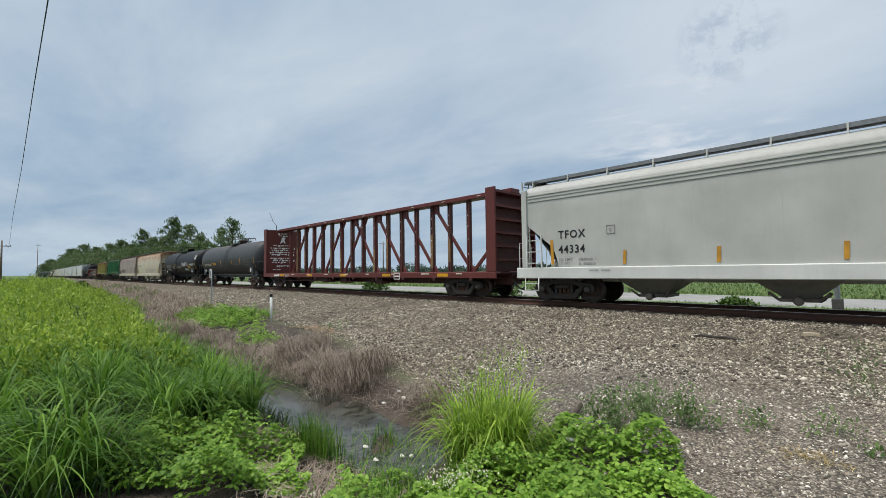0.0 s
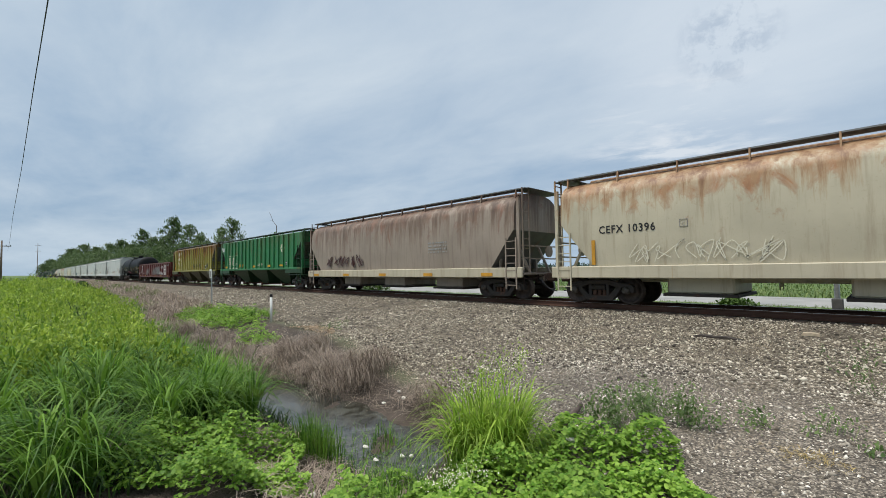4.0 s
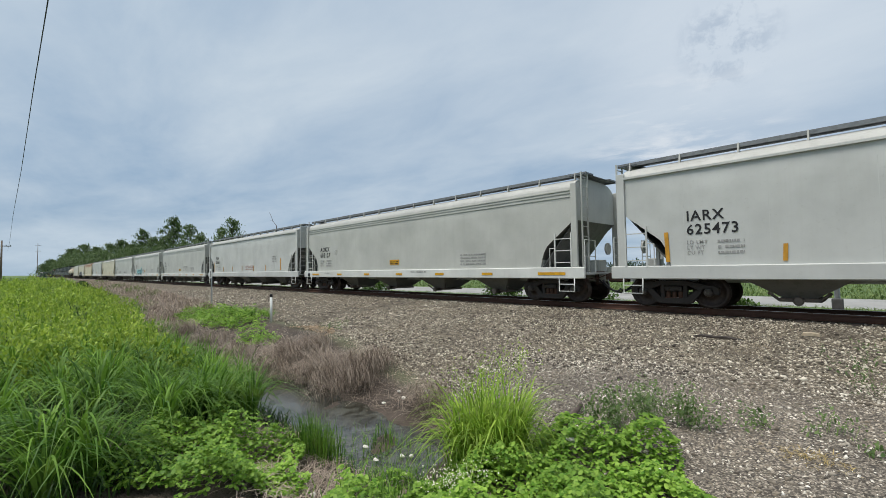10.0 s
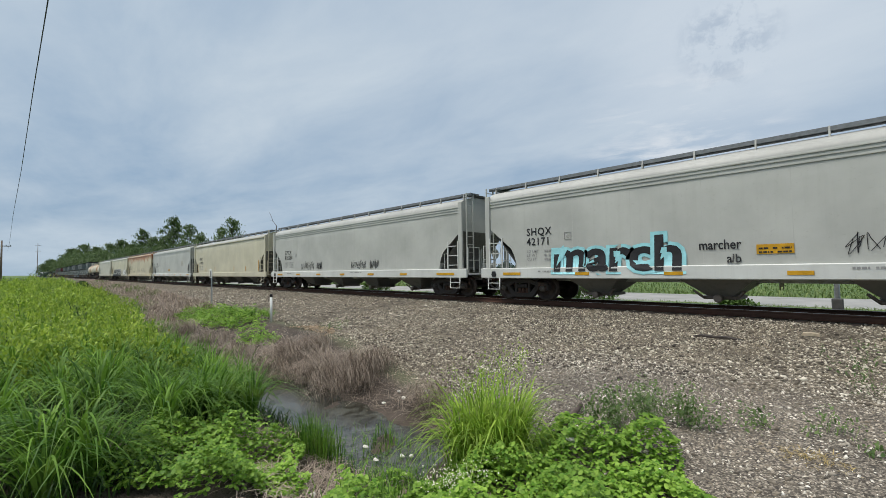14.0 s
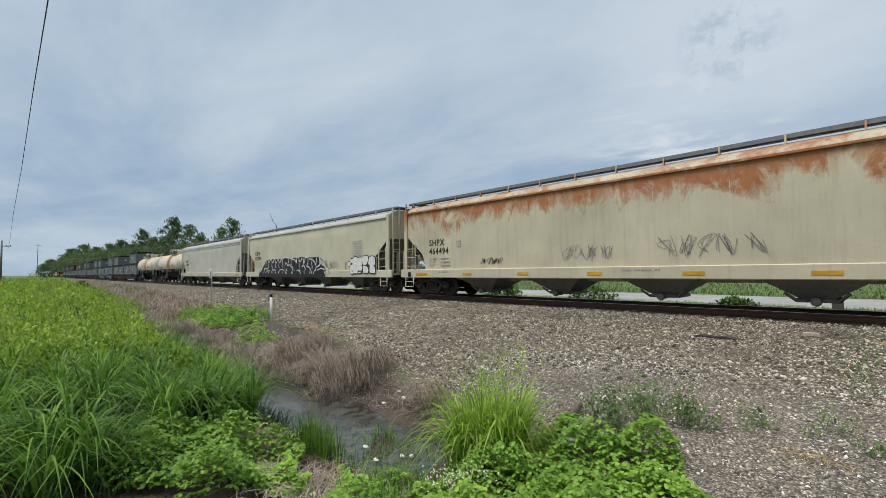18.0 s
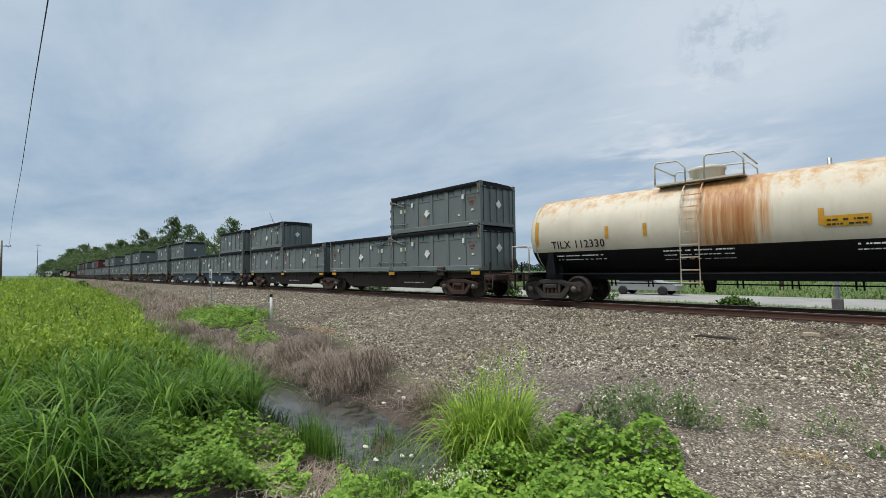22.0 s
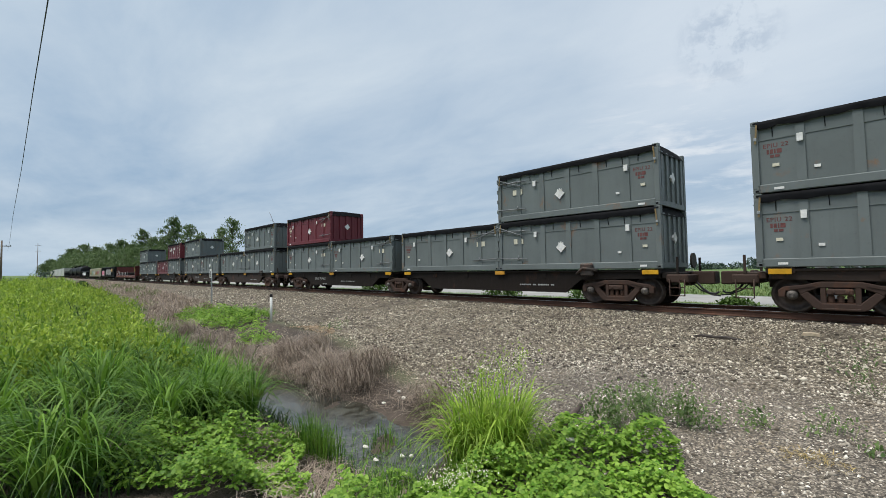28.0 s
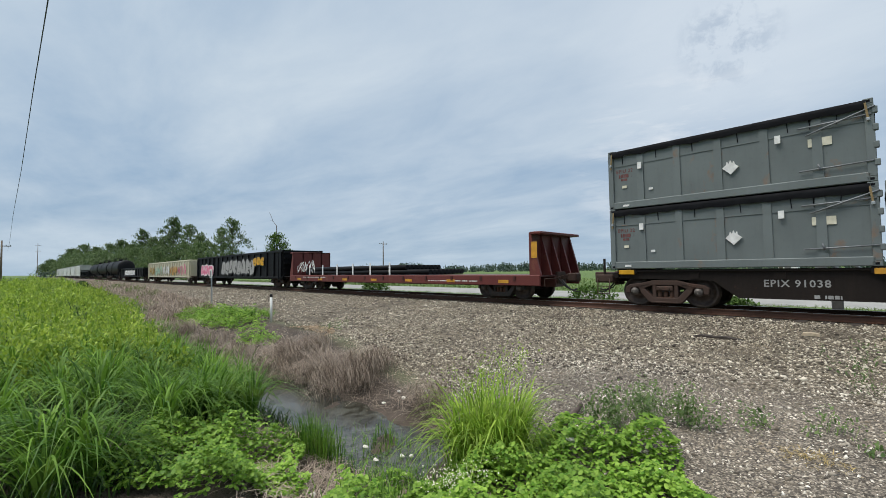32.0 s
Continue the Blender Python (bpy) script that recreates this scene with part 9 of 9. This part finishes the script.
# ---------------------------------------------------------------- trees
def tree(x, y, top, spread_, seed, n=3300, leaf=0.46, low=0.22, mat=None, label="leafy deciduous tree at the far verge", lobes=56, lean=0.0):
    rg = np.random.default_rng(seed)
    z0 = float(level(x, y)) - 0.1
    H = top - z0
    ob = thing("tree", label, "tree", "trees along the line", (x, y, z0))
    bm = B()
    tube(bm, [(0, 0, 0), (lean * 0.3, 0.05 * H * 0.1, H * 0.35), (lean * 0.7, 0, H * 0.65), (lean, 0, H * 0.93)], [0.028 * H * 0.6, 0.02 * H * 0.6, 0.011 * H * 0.6, 0.02], 7)
    trunk = part("trunk", bm, M["bark"], ob)
    centres, radii = [], []
    for i in range(lobes):
        t = low + (1.0 - low) * (i + rg.uniform(0, 1)) / lobes
        an = i * 2.4 + rg.uniform(-0.6, 0.6)
        prof = max(0.16, math.sin(math.pi * min(1, 0.12 + 0.86 * t ** 1.15)) ** 0.6)
        d = spread_ * prof * rg.uniform(0.1, 1.0) ** 0.6 * (1 + 0.25 * math.sin(an * 2 + seed))
        c = np.array([lean * t + math.cos(an) * d, math.sin(an) * d, H * t - 0.3])
        centres.append(c)
        radii.append(spread_ * rg.uniform(0.10, 0.26) * (0.6 + 0.5 * prof))
        if i % 4 == 0:
            bm = B()
            tube(bm, [(lean * t * 0.8, 0, H * max(0.15, t - 0.16)), tuple(c * (0.55, 0.55, 1) + (lean * t * 0.4, 0, -0.04 * H)), tuple(c)], [0.008 * H, 0.005 * H, 0.02], 5)
            part("limb", bm, M["bark"], trunk)
    centres, radii = np.array(centres), np.array(radii)
    k = rg.integers(0, lobes, n)
    pos = centres[k] + rg.normal(0, 0.85, (n, 3)) * radii[k][:, None] * (1.15, 1.15, 0.6)
    pos[:, 2] -= 0.12 * (np.hypot(pos[:, 0], pos[:, 1]) / spread_) ** 2 * spread_
    pos = pos[pos[:, 2] > 0.06 * H]
    n = len(pos)
    l = leaves("crown", pos, 0.9, rg.uniform(0.35, 0.95, n) * leaf, mat or G_TREE, "", 1)
    for key in ("label", "category", "kind"):
        if key in l:
            del l[key]
    l.parent = ob
    return ob


for k, (x, y, top, wide, leaf) in enumerate(((-470, 28, 22.5, 8.5, 1.0), (-380, 29, 21.5, 7.5, 0.85), (-330, 31, 17.5, 6.5, 0.75), (-291, 33, 17.6, 6.5, 0.65), (-246, 32, 17.0, 5.0, 0.58), (-237, 35, 14.8, 5.0, 0.55), (-209, 34, 19.0, 3.9, 0.5), (-199, 36, 15.6, 4.4, 0.48), (-192, 38, 15.6, 4.4, 0.46), (-156, 38, 17.0, 4.0, 0.42), (-147, 39, 13.5, 3.6, 0.4), (-134, 41, 14.6, 2.8, 0.36))):
    tree(x, y, top, wide, 1 + k, leaf=leaf, label="leafy deciduous tree in the hedgerow")
tree(-168, 36, 20.3, 3.9, 30, leaf=0.42, n=6400, lobes=60, label="tall narrow dark green tree above the others")
tree(-122.5, 40, 15.9, 3.9, 31, leaf=0.34, n=3300, lobes=34, low=0.4, label="broad airy tree with thin foliage")
tree(-84.5, 36, 9.1, 2.6, 12, leaf=0.28, n=5200, low=0.1, mat=G_VINE, label="broken tree trunk wrapped in green vines")
for k in range(14):
    a_ = 128 + 20.0 * k
    tree(-a_ - 3 * math.sin(k * 2.3), 41 - 0.05 * a_ + 2.0 * math.sin(k * 1.7), 7.5 + 0.016 * a_ + 1.6 * math.sin(k * 3.1), 6.0 + 0.010 * a_, 40 + k, n=3600, leaf=0.36 + 0.001 * a_, low=0.08, label="low leafy tree in the hedgerow")
tree(-760, 26, 21.0, 13.0, 17, leaf=1.3)
tree(-690, 22, 15.0, 12.0, 18, leaf=1.2)
tree(-600, 30, 14.0, 11.0, 19, leaf=1.1)
bm = B()
tube(bm, [(-84.5, 36, 8.2), (-84.9, 36.1, 10.5), (-86.4, 36, 11.6), (-88.2, 36, 13.6)], [0.10, 0.07, 0.05, 0.03], 5)
tube(bm, [(-86.4, 36, 11.6), (-87.6, 36, 11.8)], [0.04, 0.02], 5)
snag = tagged(part("bare_branch", bm, M["dead"]), "bare dead branch above the vine-covered trunk", "branch")

# woods on the horizon, distance haze mixed into their leaf colour
n = 30000
crowns = 420
ca = NRG.uniform(radians(90), radians(181), crowns)
cr_ = NRG.uniform(360, 560, crowns)
ch = 4.2 + 3.6 * NRG.random(crowns) + 1.6 * np.sin(ca * 23) + 1.0 * np.sin(ca * 61 + 1)
k = NRG.integers(0, crowns, n)
v = NRG.normal(0, 1, (n, 3))
v /= np.linalg.norm(v, axis=1)[:, None]
v *= NRG.uniform(0.75, 1.0, n)[:, None]
wide_ = NRG.uniform(3.0, 6.5, crowns)
pos = np.stack([np.cos(ca[k]) * cr_[k] + v[:, 0] * wide_[k], np.sin(ca[k]) * cr_[k] + 20 + v[:, 1] * wide_[k], -0.9 + ch[k] * np.clip(0.5 + 0.55 * v[:, 2], 0.0, 1.1)], -1)
leaves("far_woods", pos, 1.0, NRG.uniform(0.7, 1.6, n), G_WOODS, "line of dark woods on the horizon, tinted for haze", 1, "woods", slim=0.8)

# ---------------------------------------------------------------- small things on the ground
bm = B()
tube(bm, [(-2.62, 4.30, float(level(-2.62, 4.30)) + 0.03), (-2.68, 4.6, float(level(-2.68, 4.6)) + 0.06), (-2.70, 4.8, float(level(-2.7, 4.8)) + 0.05), (-2.76, 5.1, float(level(-2.76, 5.1)) + 0.07)], [0.02, 0.045, 0.036, 0.028], 7)
tagged(part("driftwood", bm, M["dead"]), "short dark piece of dead wood on gravel", "wood")
for i, (x, y, s, dz) in enumerate(((-5.53, 5.0, 0.09, 0.04), (-5.9, 4.33, 0.05, 0.1), (-6.1, 4.8, 0.045, 0.03), (-5.58, 4.5, 0.05, 0.08), (-7.54, 4.62, 0.045, 0.05), (-4.69, 3.17, 0.055, 0.1), (-4.36, 3.08, 0.045, 0.1), (-4.24, 3.39, 0.045, 0.1), (-4.16, 3.46, 0.04, 0.1), (-3.62, 1.89, 0.04, 0.03), (-3.4, 2.0, 0.05, 0.03), (-2.08, 3.65, 0.05, 0.2))):
    bm = B()
    bmesh.ops.create_icosphere(bm, subdivisions=2, radius=s)
    rg = random.Random(i)
    ph = [rg.uniform(0, 6) for _ in range(3)]
    for v in bm.verts:
        k = 1 + 0.22 * math.sin(v.co.x / s * 2.4 + ph[0]) + 0.18 * math.sin(v.co.y / s * 3.1 + ph[1])
        v.co = Vector((v.co.x * k * 0.9, v.co.y * k * 0.55, v.co.z * (0.45 + 0.2 * math.sin(v.co.x / s * 3 + ph[2]))))
    ob = part("pale_stone", bm, M["litter"])
    ob.location = (x, y, float(level(x, y)) + dz + s * 0.2)
    tagged(ob, "pale rounded stone lying in the ditch", "stone", "pale stones in the ditch")
for nm, x, y, rz, mat, lab in (("drink_can", -2.99, 3.0, 40, M["galv"], "crushed silver drink can in the weeds"), ("plastic_bottle", -1.3, 3.62, 110, M["litter"], "dirty plastic bottle lying on gravel")):
    ob = thing(nm, lab, "litter", "", (x, y, float(level(x, y)) + 0.05))
    ob.rotation_euler = (0, 0, radians(rz))
    bm = B()
    lathe(bm, [(-0.09, 0.02), (-0.085, 0.032), (0.05, 0.033), (0.075, 0.018), (0.09, 0.015)], "x", (0, 0, 0), 12)
    part("shell", bm, mat, ob)
    bm = B()
    lathe(bm, [(0.09, 0.018), (0.105, 0.018)], "x", (0, 0, 0), 10)
    part("cap", bm, M["letter_white"], ob)
bm = B()
slab(bm, [(-0.48, -0.03), (-0.31, 0.012), (-0.05, 0.004), (0.17, 0.02), (0.46, -0.02), (0.3, -0.05), (-0.3, -0.05)], -0.10, 0.09)
ob = part("dark_plate", bm, M["tie"])
ob.location = (-2.65, 10.95, float(level(-2.65, 10.95)) + 0.03)
tagged(ob, "dark broken timber lying on ballast", "timber")
bm = B()
slab(bm, [(-0.15, -0.04), (-0.12, 0.015), (0.02, 0.03), (0.14, 0.012), (0.16, -0.04)], -0.09, 0.08)
ob = part("pale_slab", bm, M["ochre_slab"])
ob.location = (-1.16, 12.0, float(level(-1.16, 12.0)) + 0.05)
tagged(ob, "tan flat stone slab on ballast", "stone")


# ---------------------------------------------------------------- the train runs
def motions():
    for ob, (x, y, z) in RUN.items():
        walk(ob, [(t, pose(x + S(t), y, z)) for t in (0, 4, 8, 12, 16, 20, 22, 24, 26, 28, 30, 32)])

    walk(suv, [(t, pose(-21.2 + 9.0 * (t - 21.0), 32.6, -0.765)) for t in (0, 8, 16, 24, 32)])


motions()
